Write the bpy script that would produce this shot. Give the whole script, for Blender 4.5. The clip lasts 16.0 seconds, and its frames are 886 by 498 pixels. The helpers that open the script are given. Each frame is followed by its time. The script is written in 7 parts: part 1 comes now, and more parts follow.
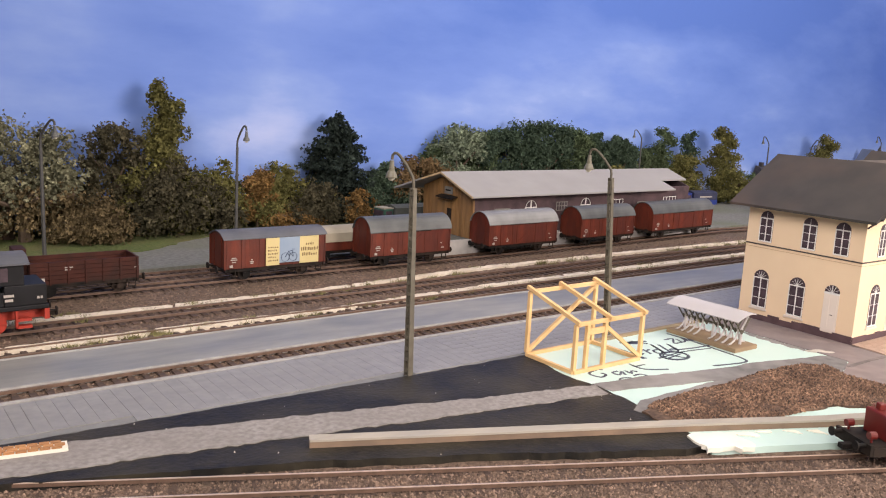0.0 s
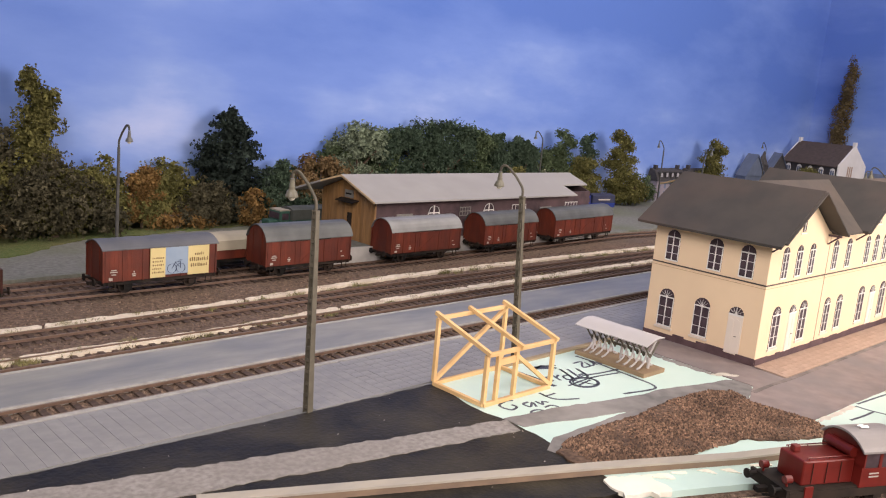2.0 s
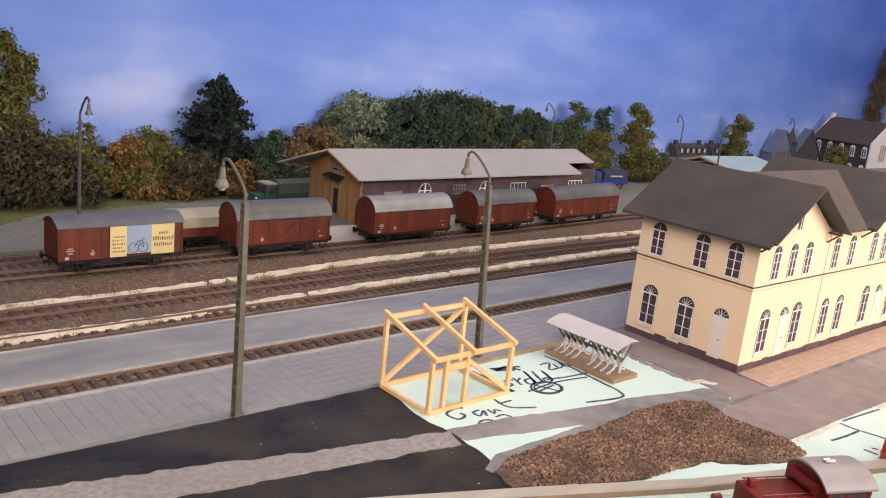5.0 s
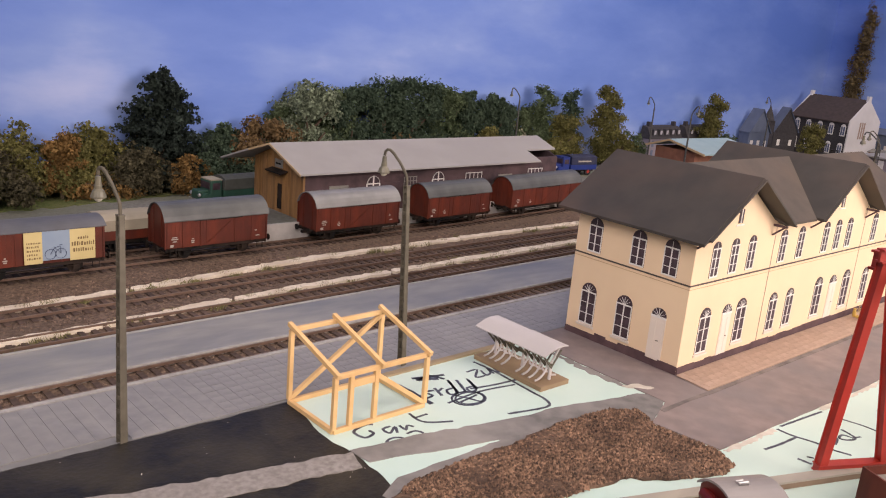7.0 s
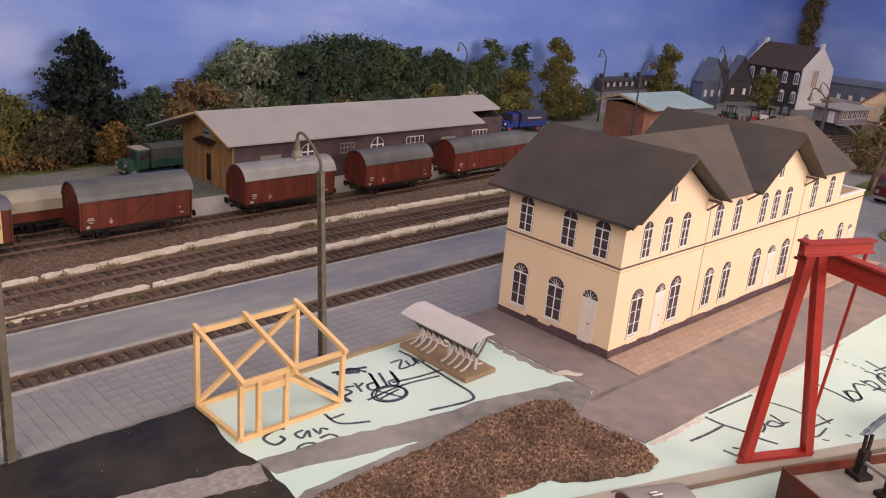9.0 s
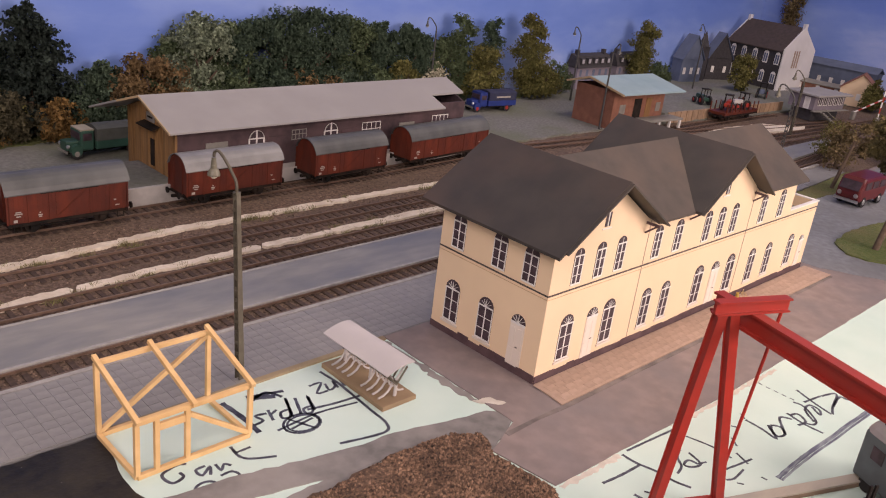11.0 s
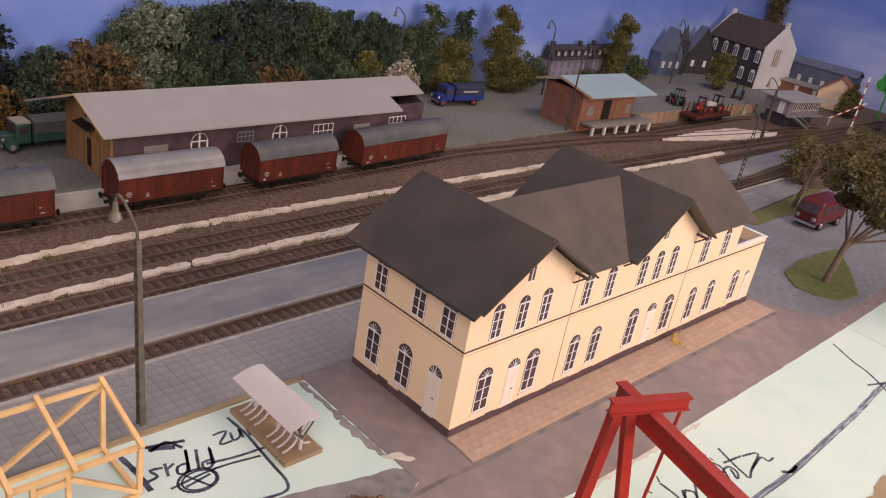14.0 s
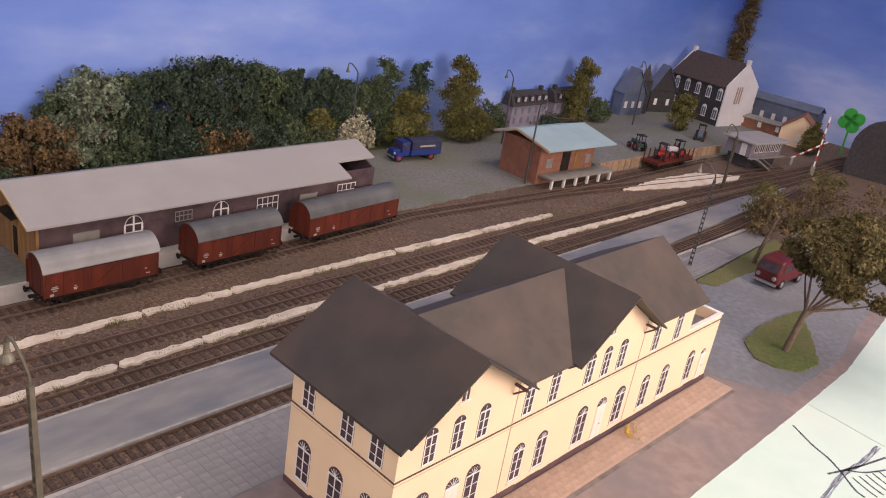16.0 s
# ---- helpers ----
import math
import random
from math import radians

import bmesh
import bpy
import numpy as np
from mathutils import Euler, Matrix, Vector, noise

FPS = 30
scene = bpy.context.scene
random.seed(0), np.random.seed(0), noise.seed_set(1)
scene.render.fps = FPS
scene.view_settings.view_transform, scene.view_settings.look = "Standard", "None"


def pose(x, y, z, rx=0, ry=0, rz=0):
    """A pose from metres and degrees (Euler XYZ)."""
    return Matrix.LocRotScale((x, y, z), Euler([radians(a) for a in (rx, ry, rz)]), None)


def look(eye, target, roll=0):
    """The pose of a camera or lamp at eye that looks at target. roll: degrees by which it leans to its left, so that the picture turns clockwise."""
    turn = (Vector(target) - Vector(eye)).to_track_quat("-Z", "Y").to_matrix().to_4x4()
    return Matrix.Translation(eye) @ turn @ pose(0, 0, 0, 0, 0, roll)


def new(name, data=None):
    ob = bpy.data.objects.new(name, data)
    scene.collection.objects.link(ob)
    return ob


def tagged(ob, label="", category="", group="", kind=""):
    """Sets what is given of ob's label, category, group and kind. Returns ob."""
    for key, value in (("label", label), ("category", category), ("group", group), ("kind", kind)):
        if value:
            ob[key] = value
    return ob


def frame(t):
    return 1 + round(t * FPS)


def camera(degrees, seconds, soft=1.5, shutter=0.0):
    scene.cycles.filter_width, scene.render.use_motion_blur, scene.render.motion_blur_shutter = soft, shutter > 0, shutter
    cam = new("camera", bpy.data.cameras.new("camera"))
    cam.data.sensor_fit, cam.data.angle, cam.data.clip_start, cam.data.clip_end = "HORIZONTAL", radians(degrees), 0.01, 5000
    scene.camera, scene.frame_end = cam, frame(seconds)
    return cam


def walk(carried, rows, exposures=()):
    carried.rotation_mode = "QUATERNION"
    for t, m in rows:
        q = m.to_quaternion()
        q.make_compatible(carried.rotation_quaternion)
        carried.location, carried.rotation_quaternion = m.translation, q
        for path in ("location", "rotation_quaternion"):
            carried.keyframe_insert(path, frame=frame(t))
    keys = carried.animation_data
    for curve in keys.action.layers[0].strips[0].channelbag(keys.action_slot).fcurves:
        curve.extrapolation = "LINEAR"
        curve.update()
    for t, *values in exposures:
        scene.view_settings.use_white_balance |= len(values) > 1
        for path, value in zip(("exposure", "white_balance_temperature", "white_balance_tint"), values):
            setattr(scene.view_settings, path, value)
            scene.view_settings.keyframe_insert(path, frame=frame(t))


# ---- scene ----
cam = camera(56.5, 16.0, soft=1.1)
PATH = [
    (0, (-0.5636, -0.2696, 0.1537), (-0.2975, 0.0819, 0.0743), 2.89),
    (0.5, (-0.5571, -0.2550, 0.1557), (-0.2789, 0.0865, 0.0738), 3.28),
    (1, (-0.5524, -0.2425, 0.1621), (-0.2638, 0.0903, 0.0803), 3.61),
    (1.5, (-0.5525, -0.2421, 0.1705), (-0.2530, 0.0808, 0.0886), 4.40),
    (2, (-0.5477, -0.2380, 0.1691), (-0.2386, 0.0755, 0.0861), 5.02),
    (2.5, (-0.5425, -0.2290, 0.1704), (-0.2261, 0.0753, 0.0811), 6.16),
    (3, (-0.5327, -0.2229, 0.1727), (-0.2187, 0.0830, 0.0802), 6.45),
    (5.5, (-0.4771, -0.2445, 0.1870), (-0.1869, 0.0793, 0.0791), 5.76),
    (6, (-0.4624, -0.2464, 0.1892), (-0.1745, 0.0785, 0.0787), 5.35),
    (6.5, (-0.4499, -0.2484, 0.1895), (-0.1606, 0.0754, 0.0788), 5.04),
    (7, (-0.4375, -0.2484, 0.1940), (-0.1422, 0.0688, 0.0805), 5.07),
    (7.5, (-0.4290, -0.2490, 0.1971), (-0.1310, 0.0622, 0.0741), 4.89),
    (8, (-0.4212, -0.2458, 0.1997), (-0.1224, 0.0607, 0.0676), 4.87),
    (8.5, (-0.4122, -0.2448, 0.2056), (-0.1109, 0.0554, 0.0650), 4.85),
    (9, (-0.4005, -0.2442, 0.2131), (-0.0959, 0.0526, 0.0724), 4.82),
    (9.5, (-0.3882, -0.2489, 0.2192), (-0.0820, 0.0463, 0.0782), 5.16),
    (10, (-0.3771, -0.2495, 0.2321), (-0.0693, 0.0404, 0.0839), 6.16),
    (12.5, (-0.3352, -0.2449, 0.2692), (-0.0334, 0.0336, 0.0905), 7.91),
    (13, (-0.3252, -0.2485, 0.2802), (-0.0225, 0.0273, 0.0987), 9.05),
    (13.5, (-0.3151, -0.2486, 0.2893), (-0.0118, 0.0248, 0.1049), 9.76),
    (14, (-0.3123, -0.2460, 0.2956), (-0.0053, 0.0248, 0.1132), 10.36),
    (14.5, (-0.3060, -0.2410, 0.3072), (-0.0018, 0.0309, 0.1222), 10.39),
    (15, (-0.2905, -0.2331, 0.3167), (0.0133, 0.0394, 0.1320), 10.03),
    (15.5, (-0.2761, -0.2322, 0.3311), (0.0325, 0.0379, 0.1508), 9.77),
    (16, (-0.2643, -0.2287, 0.3384), (0.0524, 0.0380, 0.1672), 9.58),
]
walk(cam, [(t, look(eye, target, roll)) for t, eye, target, roll in PATH], exposures=[(0, 0.28, 6720, 18), (0.6, 0.14, 6720, 18), (3, 0.14, 6750, 20), (5.5, 0.1, 6800, 21), (7, -0.1, 6900, 24), (7.7, -0.24, 6920, 25), (9, -0.27, 6980, 27), (12.5, -0.38, 7050, 31), (14.5, -0.4, 7030, 31), (16, -0.14, 6900, 28)])

U = 0.0112  # one plan unit in metres


def P(x, y, z=0.0, rz=0.0):
    return pose(x * U, y * U, z * U, 0, 0, rz)


# ---- light of the hobby room ----
world = bpy.data.worlds.new("room_air")
scene.world = world
world.use_nodes = True
world.node_tree.nodes["Background"].inputs[0].default_value = (1.0, 0.95, 0.9, 1)
world.node_tree.nodes["Background"].inputs[1].default_value = 0.004


def ceiling_lamp(x, y, z, sx, sy, watt, colour):
    lamp = bpy.data.lights.new("ceiling_lamp", "AREA")
    lamp.shape, lamp.size, lamp.size_y, lamp.energy, lamp.color = "RECTANGLE", sx, sy, watt, colour
    ob = new("ceiling_lamp", lamp)
    ob.matrix_basis = pose(x * U, y * U, z * U)
    return ob


ceiling_lamp(5, 8, 128, 1.6, 0.5, 6.4, (1.0, 0.95, 0.88))
ceiling_lamp(95, -10, 128, 1.4, 0.5, 11.0, (1.0, 0.95, 0.9))
# unseen fill light, added to brighten the walls that face left
side = bpy.data.lights.new("unseen_area_light", "AREA")
side.shape, side.size, side.energy, side.color = "DISK", 0.9, 4.4, (1.0, 0.95, 0.9)
side.spread = radians(84)
new("unseen_area_light", side).matrix_basis = look((-85 * U, -62 * U, 70 * U), (-2 * U, 2 * U, 2 * U))
# unseen key light, set to the right before the layout
key_light = bpy.data.lights.new("unseen_area_light", "AREA")
key_light.shape, key_light.size, key_light.energy, key_light.color = "DISK", 0.8, 22, (1.0, 0.915, 0.83)
new("unseen_area_light", key_light).matrix_basis = look((42 * U, -95 * U, 44 * U), (4 * U, 0, 3 * U))


# ---- materials ----
def mat(name, c1, c2=None, rough=0.7, metal=0.0, scale=120.0, bump=0.0, bscale=None, island=0.0, objrand=0.0, spec=0.5, stain=None, sscale=14.0, stretch=None, contrast=(0.35, 0.65), bdist=0.0008):
    """A surface with fine grain (c1 to c2), broad stains and relief."""
    m = bpy.data.materials.new(name)
    m.use_nodes = True
    nt = m.node_tree
    N, L = nt.nodes, nt.links
    b = N["Principled BSDF"]
    b.inputs["Roughness"].default_value, b.inputs["Metallic"].default_value = rough, metal
    b.inputs["Specular IOR Level"].default_value = spec
    c2 = c2 or tuple(v * 0.8 for v in c1)
    co = N.new("ShaderNodeTexCoord").outputs["Object"]
    if stretch:
        mp = N.new("ShaderNodeMapping")
        mp.inputs["Scale"].default_value = stretch
        L.new(co, mp.inputs[0])
        co = mp.outputs[0]
    n1 = N.new("ShaderNodeTexNoise")
    n1.inputs["Scale"].default_value, n1.inputs["Detail"].default_value = scale, 4
    L.new(co, n1.inputs["Vector"])
    r1 = N.new("ShaderNodeValToRGB")
    r1.color_ramp.elements[0].position, r1.color_ramp.elements[1].position = contrast
    r1.color_ramp.elements[0].color, r1.color_ramp.elements[1].color = (*c1, 1), (*c2, 1)
    L.new(n1.outputs["Fac"], r1.inputs[0])
    out = r1.outputs[0]
    n2 = N.new("ShaderNodeTexNoise")
    n2.inputs["Scale"].default_value, n2.inputs["Detail"].default_value = sscale, 5
    L.new(co, n2.inputs["Vector"])
    mr = N.new("ShaderNodeMapRange")
    mr.inputs[1].default_value, mr.inputs[2].default_value = 0.42, 0.68
    L.new(n2.outputs["Fac"], mr.inputs[0])
    mx = N.new("ShaderNodeMix")
    mx.data_type = "RGBA"
    L.new(mr.outputs[0], mx.inputs[0])
    L.new(out, mx.inputs[6])
    if stain:
        mx.inputs[7].default_value = (*stain, 1)
        mr.inputs[4].default_value = 0.75
    else:
        mx.inputs[7].default_value = (*[v * 0.78 for v in c1], 1)
        mr.inputs[4].default_value = 0.6
    out = mx.outputs[2]
    if island or objrand:
        if island:
            src = N.new("ShaderNodeNewGeometry").outputs["Random Per Island"]
        else:
            src = N.new("ShaderNodeObjectInfo").outputs["Random"]
        mv = N.new("ShaderNodeMapRange")
        k = island or objrand
        mv.inputs[3].default_value, mv.inputs[4].default_value = 1 - k, 1 + k
        L.new(src, mv.inputs[0])
        hs = N.new("ShaderNodeHueSaturation")
        L.new(mv.outputs[0], hs.inputs["Value"])
        L.new(out, hs.inputs["Color"])
        out = hs.outputs[0]
    L.new(out, b.inputs["Base Color"])
    if bump:
        n3 = N.new("ShaderNodeTexNoise")
        n3.inputs["Scale"].default_value, n3.inputs["Detail"].default_value = bscale or scale * 2, 5
        L.new(co, n3.inputs["Vector"])
        bp = N.new("ShaderNodeBump")
        bp.inputs["Strength"].default_value, bp.inputs["Distance"].default_value = bump, bdist
        L.new(n3.outputs["Fac"], bp.inputs["Height"])
        L.new(bp.outputs[0], b.inputs["Normal"])
    return m


def sky_paint():
    m = mat("painted_sky", (0.1, 0.17, 0.6), rough=0.75)
    nt = m.node_tree
    N, L = nt.nodes, nt.links
    b = N["Principled BSDF"]
    co = N.new("ShaderNodeTexCoord").outputs["Object"]
    mp = N.new("ShaderNodeMapping")
    mp.inputs["Scale"].default_value = (0.9, 0.9, 2.6)
    mp.inputs["Location"].default_value = (2.37, 0.4, 1.1)
    L.new(co, mp.inputs[0])
    n = N.new("ShaderNodeTexNoise")
    n.inputs["Scale"].default_value, n.inputs["Detail"].default_value, n.inputs["Roughness"].default_value = 3.2, 7, 0.55
    L.new(mp.outputs[0], n.inputs["Vector"])
    sx = N.new("ShaderNodeSeparateXYZ")
    L.new(co, sx.inputs[0])
    hz = N.new("ShaderNodeMapRange")
    hz.inputs[1].default_value, hz.inputs[2].default_value, hz.inputs[3].default_value, hz.inputs[4].default_value = 0.05, 0.36, 0.17, -0.2
    L.new(sx.outputs["Z"], hz.inputs[0])
    ad = N.new("ShaderNodeMath")
    ad.operation = "ADD"
    L.new(n.outputs["Fac"], ad.inputs[0])
    L.new(hz.outputs[0], ad.inputs[1])
    r = N.new("ShaderNodeValToRGB")
    e = r.color_ramp.elements
    e[0].position, e[0].color = 0.3, (0.075, 0.165, 0.52, 1)
    e[1].position, e[1].color = 0.92, (0.5, 0.565, 0.8, 1)
    k = e.new(0.54)
    k.color = (0.135, 0.24, 0.61, 1)
    k = e.new(0.66)
    k.color = (0.2, 0.31, 0.65, 1)
    L.new(ad.outputs[0], r.inputs[0])
    L.new(r.outputs[0], b.inputs["Base Color"])
    return m


M_SKY = sky_paint()
M_BALLAST = mat("brown_ballast", (0.07, 0.042, 0.028), (0.19, 0.128, 0.09), rough=0.9, scale=420, bump=0.9, bscale=500, stain=(0.11, 0.077, 0.052), bdist=0.002)
M_STONE = mat("ballast_stones", (0.1, 0.064, 0.044), (0.23, 0.16, 0.118), rough=0.9, scale=500, island=0.6)
M_BARK = mat("bark_gravel", (0.095, 0.054, 0.033), (0.27, 0.165, 0.105), rough=0.9, scale=500, island=0.75, stain=(0.06, 0.034, 0.022), sscale=45)
M_PLAT = mat("grey_blue_card", (0.3, 0.288, 0.25), (0.228, 0.226, 0.202), rough=0.36, scale=60, bump=0.15, stain=(0.12, 0.135, 0.15), sscale=16, stretch=(0.6, 1.6, 1))
M_TILE = mat("grey_printed_slabs", (0.285, 0.274, 0.25), (0.228, 0.222, 0.206), rough=0.38, scale=150, objrand=0.05, bump=0.1)
M_JOINT = mat("grey_joint", (0.215, 0.215, 0.21), rough=0.8)
M_EDGE = mat("platform_edge_stone", (0.4, 0.39, 0.36), (0.3, 0.29, 0.27), rough=0.8, scale=180, bump=0.3)
M_ASPH = mat("dark_asphalt_paint", (0.005, 0.0045, 0.0035), (0.019, 0.0155, 0.01), rough=0.58, scale=170, bump=0.5, bscale=420, stain=(0.046, 0.038, 0.022), sscale=26, spec=0.42)
M_PATH = mat("light_grey_path", (0.3, 0.278, 0.258), (0.2, 0.184, 0.17), rough=0.9, scale=350, bump=0.6, bscale=500, stain=(0.2, 0.18, 0.165))
M_DPATH = mat("grey_filler_path", (0.2, 0.19, 0.18), (0.13, 0.125, 0.12), rough=0.85, scale=120, bump=0.3, stain=(0.3, 0.28, 0.26))
M_FOAM = mat("mint_insulation_foam", (0.51, 0.67, 0.61), (0.47, 0.64, 0.58), rough=0.6, scale=40, bump=0.12, bscale=300, stain=(0.58, 0.7, 0.62), sscale=7)
M_PLAZA = mat("mauve_grey_card", (0.25, 0.2, 0.185), (0.2, 0.158, 0.147), rough=0.75, scale=90, bump=0.15, stain=(0.155, 0.14, 0.145), sscale=15)
M_WALK = mat("tan_paving", (0.4, 0.285, 0.22), (0.33, 0.235, 0.18), rough=0.8, scale=200, objrand=0.08, bump=0.15)
M_YARD = mat("grey_yard_gravel", (0.2, 0.197, 0.18), (0.135, 0.137, 0.12), rough=0.9, scale=250, bump=0.5, bscale=500, stain=(0.125, 0.14, 0.085), sscale=12)
M_GRASS = mat("short_turf", (0.075, 0.115, 0.025), (0.13, 0.155, 0.045), rough=0.95, scale=260, bump=1.0, bscale=500, stain=(0.17, 0.14, 0.06), sscale=16, bdist=0.003)
M_SAND = mat("pale_sand", (0.72, 0.65, 0.53), (0.62, 0.54, 0.43), rough=0.95, scale=350, bump=0.5, stain=(0.5, 0.42, 0.32), sscale=40)
M_TUFT = mat("grass_tufts", (0.13, 0.125, 0.045), (0.21, 0.185, 0.08), rough=0.9, island=0.5)
M_RAIL = mat("rusty_rail", (0.17, 0.105, 0.074), (0.115, 0.072, 0.05), rough=0.55, metal=0.2, scale=200)
M_RAILDULL = mat("dull_rail_head", (0.21, 0.15, 0.115), (0.155, 0.11, 0.084), rough=0.55, metal=0.2, scale=200)
M_RAILTOP = mat("polished_rail_head", (0.7, 0.56, 0.45), (0.58, 0.45, 0.36), rough=0.4, metal=0.5, scale=200)
M_SLEEP = mat("brown_sleeper", (0.06, 0.038, 0.028), (0.1, 0.064, 0.046), rough=0.85, scale=300, island=0.25)
M_CREAM = mat("cream_house_card", (0.78, 0.59, 0.39), (0.74, 0.555, 0.365), rough=0.7, scale=30, stain=(0.72, 0.56, 0.375), sscale=6, bump=0.05)
M_PLINTH = mat("dark_plinth_print", (0.065, 0.035, 0.04), (0.12, 0.07, 0.072), rough=0.75, scale=120, stain=(0.07, 0.04, 0.045), sscale=60)
M_BAND = mat("dark_band", (0.09, 0.07, 0.06), rough=0.7)
M_ROOF = mat("dark_grey_roof_card", (0.05, 0.043, 0.036), (0.037, 0.032, 0.028), rough=0.62, scale=55, bump=0.12, stain=(0.082, 0.056, 0.042), sscale=16)
# lit copy of the roof card: stronger light on the saddle is in its colour
M_ROOFB = mat("lit_brown_roof_card", (0.066, 0.053, 0.044), (0.048, 0.04, 0.034), rough=0.7, scale=70, bump=0.15, stain=(0.095, 0.068, 0.052), sscale=22)
M_WHITE = mat("white_print", (0.8, 0.78, 0.74), rough=0.6)
M_DOOR = mat("pale_door", (0.74, 0.65, 0.56), (0.69, 0.6, 0.51), rough=0.6, scale=50)
M_GLASS = mat("dark_window_print", (0.035, 0.021, 0.025), (0.075, 0.047, 0.06), rough=0.55, scale=200)
M_WOODF = mat("bare_pine_strips", (0.75, 0.5, 0.24), (0.64, 0.4, 0.17), rough=0.6, scale=90, stretch=(1, 1, 1), bump=0.15, stain=(0.68, 0.44, 0.2))
M_MAST = mat("olive_grey_mast", (0.075, 0.066, 0.046), (0.12, 0.105, 0.075), rough=0.6, scale=150)
M_MASTD = mat("dark_mast", (0.045, 0.045, 0.042), (0.07, 0.07, 0.065), rough=0.6, scale=150)
M_SHADE = mat("greenish_lamp_shade", (0.17, 0.16, 0.115), (0.125, 0.118, 0.085), rough=0.45)
M_SHADED = mat("dark_lamp_shade", (0.1, 0.105, 0.1), (0.07, 0.074, 0.07), rough=0.45)
M_BULB = mat("lamp_glass", (0.75, 0.72, 0.6), rough=0.3)
M_RED = mat("signal_red_steel", (0.4, 0.03, 0.018), (0.3, 0.024, 0.016), rough=0.45, scale=60, stain=(0.3, 0.03, 0.02), sscale=30, bump=0.05)
M_LRED = mat("loco_red", (0.115, 0.0095, 0.006), (0.078, 0.007, 0.005), rough=0.4, scale=70, stain=(0.2, 0.02, 0.015), sscale=40)
M_WAGON = mat("oxide_red_wagon", (0.15, 0.028, 0.013), (0.1, 0.02, 0.01), rough=0.5, scale=90, stain=(0.062, 0.015, 0.01), sscale=34, island=0.04, stretch=(1.6, 1.6, 0.7), spec=0.35)
M_WAGOND = mat("sooty_red_wagon", (0.06, 0.017, 0.011), (0.04, 0.012, 0.008), rough=0.6, scale=90, stain=(0.025, 0.013, 0.01), sscale=40, spec=0.2)
M_WROOF = mat("grey_wagon_roof", (0.078, 0.084, 0.083), (0.055, 0.059, 0.058), rough=0.5, scale=60, stain=(0.125, 0.127, 0.122), sscale=20, bump=0.08)
M_WROOFL = mat("light_grey_wagon_roof", (0.22, 0.222, 0.215), (0.17, 0.172, 0.168), rough=0.4, scale=60, stain=(0.28, 0.28, 0.275), sscale=18)
M_WROOFD = mat("blue_grey_wagon_roof", (0.1, 0.105, 0.12), (0.075, 0.08, 0.09), rough=0.6, scale=60, stain=(0.13, 0.125, 0.125), sscale=18)
M_BLACK = mat("black_underframe", (0.007, 0.0065, 0.006), (0.015, 0.013, 0.011), rough=0.7, scale=120, stain=(0.04, 0.027, 0.02), sscale=60, spec=0.2)
M_LOCOB = mat("black_loco_paint", (0.009, 0.009, 0.01), (0.016, 0.016, 0.018), rough=0.5, scale=60, spec=0.25)
M_CHRED = mat("chassis_red", (0.42, 0.04, 0.02), (0.32, 0.03, 0.016), rough=0.5)
M_LETTER = mat("white_lettering", (0.42, 0.38, 0.34), rough=0.6)
M_ADY = mat("yellow_advert_panel", (0.62, 0.51, 0.24), (0.55, 0.45, 0.2), rough=0.6, scale=50)
M_ADB = mat("blue_grey_advert_panel", (0.22, 0.3, 0.4), (0.3, 0.38, 0.46), rough=0.6, scale=30)
M_ADI = mat("dark_blue_print", (0.03, 0.05, 0.12), rough=0.6)
M_TARP = mat("beige_tarpaulin", (0.35, 0.31, 0.23), (0.28, 0.25, 0.19), rough=0.85, scale=60, bump=0.4, bscale=40)
M_SHEDW = mat("ochre_board_wood", (0.32, 0.17, 0.06), (0.22, 0.11, 0.035), rough=0.75, scale=100, stretch=(3, 3, 0.4), stain=(0.25, 0.14, 0.06), sscale=30, objrand=0.2)
M_SHEDB = mat("dark_brick_print", (0.036, 0.022, 0.026), (0.085, 0.05, 0.055), rough=0.8, scale=70, stain=(0.125, 0.075, 0.078), sscale=22, island=0.12)
M_SHEDR = mat("pale_grey_roof_felt", (0.31, 0.3, 0.285), (0.28, 0.27, 0.255), rough=0.7, scale=30, stain=(0.27, 0.26, 0.25), sscale=7)
M_FASC = mat("ochre_fascia", (0.5, 0.36, 0.2), rough=0.7)
M_CONC = mat("pale_concrete", (0.5, 0.48, 0.45), (0.4, 0.385, 0.36), rough=0.8, scale=120, bump=0.2)
M_CORK = mat("grey_beige_sill_strip", (0.4, 0.36, 0.29), (0.33, 0.3, 0.25), rough=0.75, scale=60, stretch=(0.4, 2, 2), stain=(0.3, 0.29, 0.26), sscale=25)
M_CARDW = mat("raw_white_card", (0.8, 0.78, 0.68), (0.74, 0.72, 0.6), rough=0.8, scale=60)
M_GTRUCK = mat("truck_green", (0.03, 0.09, 0.065), (0.025, 0.07, 0.05), rough=0.4)
M_BTRUCK = mat("truck_blue", (0.015, 0.035, 0.2), (0.012, 0.03, 0.15), rough=0.4)
M_TARPB = mat("navy_tarpaulin", (0.016, 0.02, 0.055), (0.03, 0.035, 0.07), rough=0.8, bump=0.3)
M_TYRE = mat("tyre_rubber", (0.02, 0.02, 0.02), rough=0.8)
M_HUBR = mat("red_hub", (0.4, 0.03, 0.02), rough=0.5)
M_TARPG = mat("grey_green_tarpaulin", (0.08, 0.085, 0.075), (0.06, 0.065, 0.055), rough=0.85, bump=0.3)
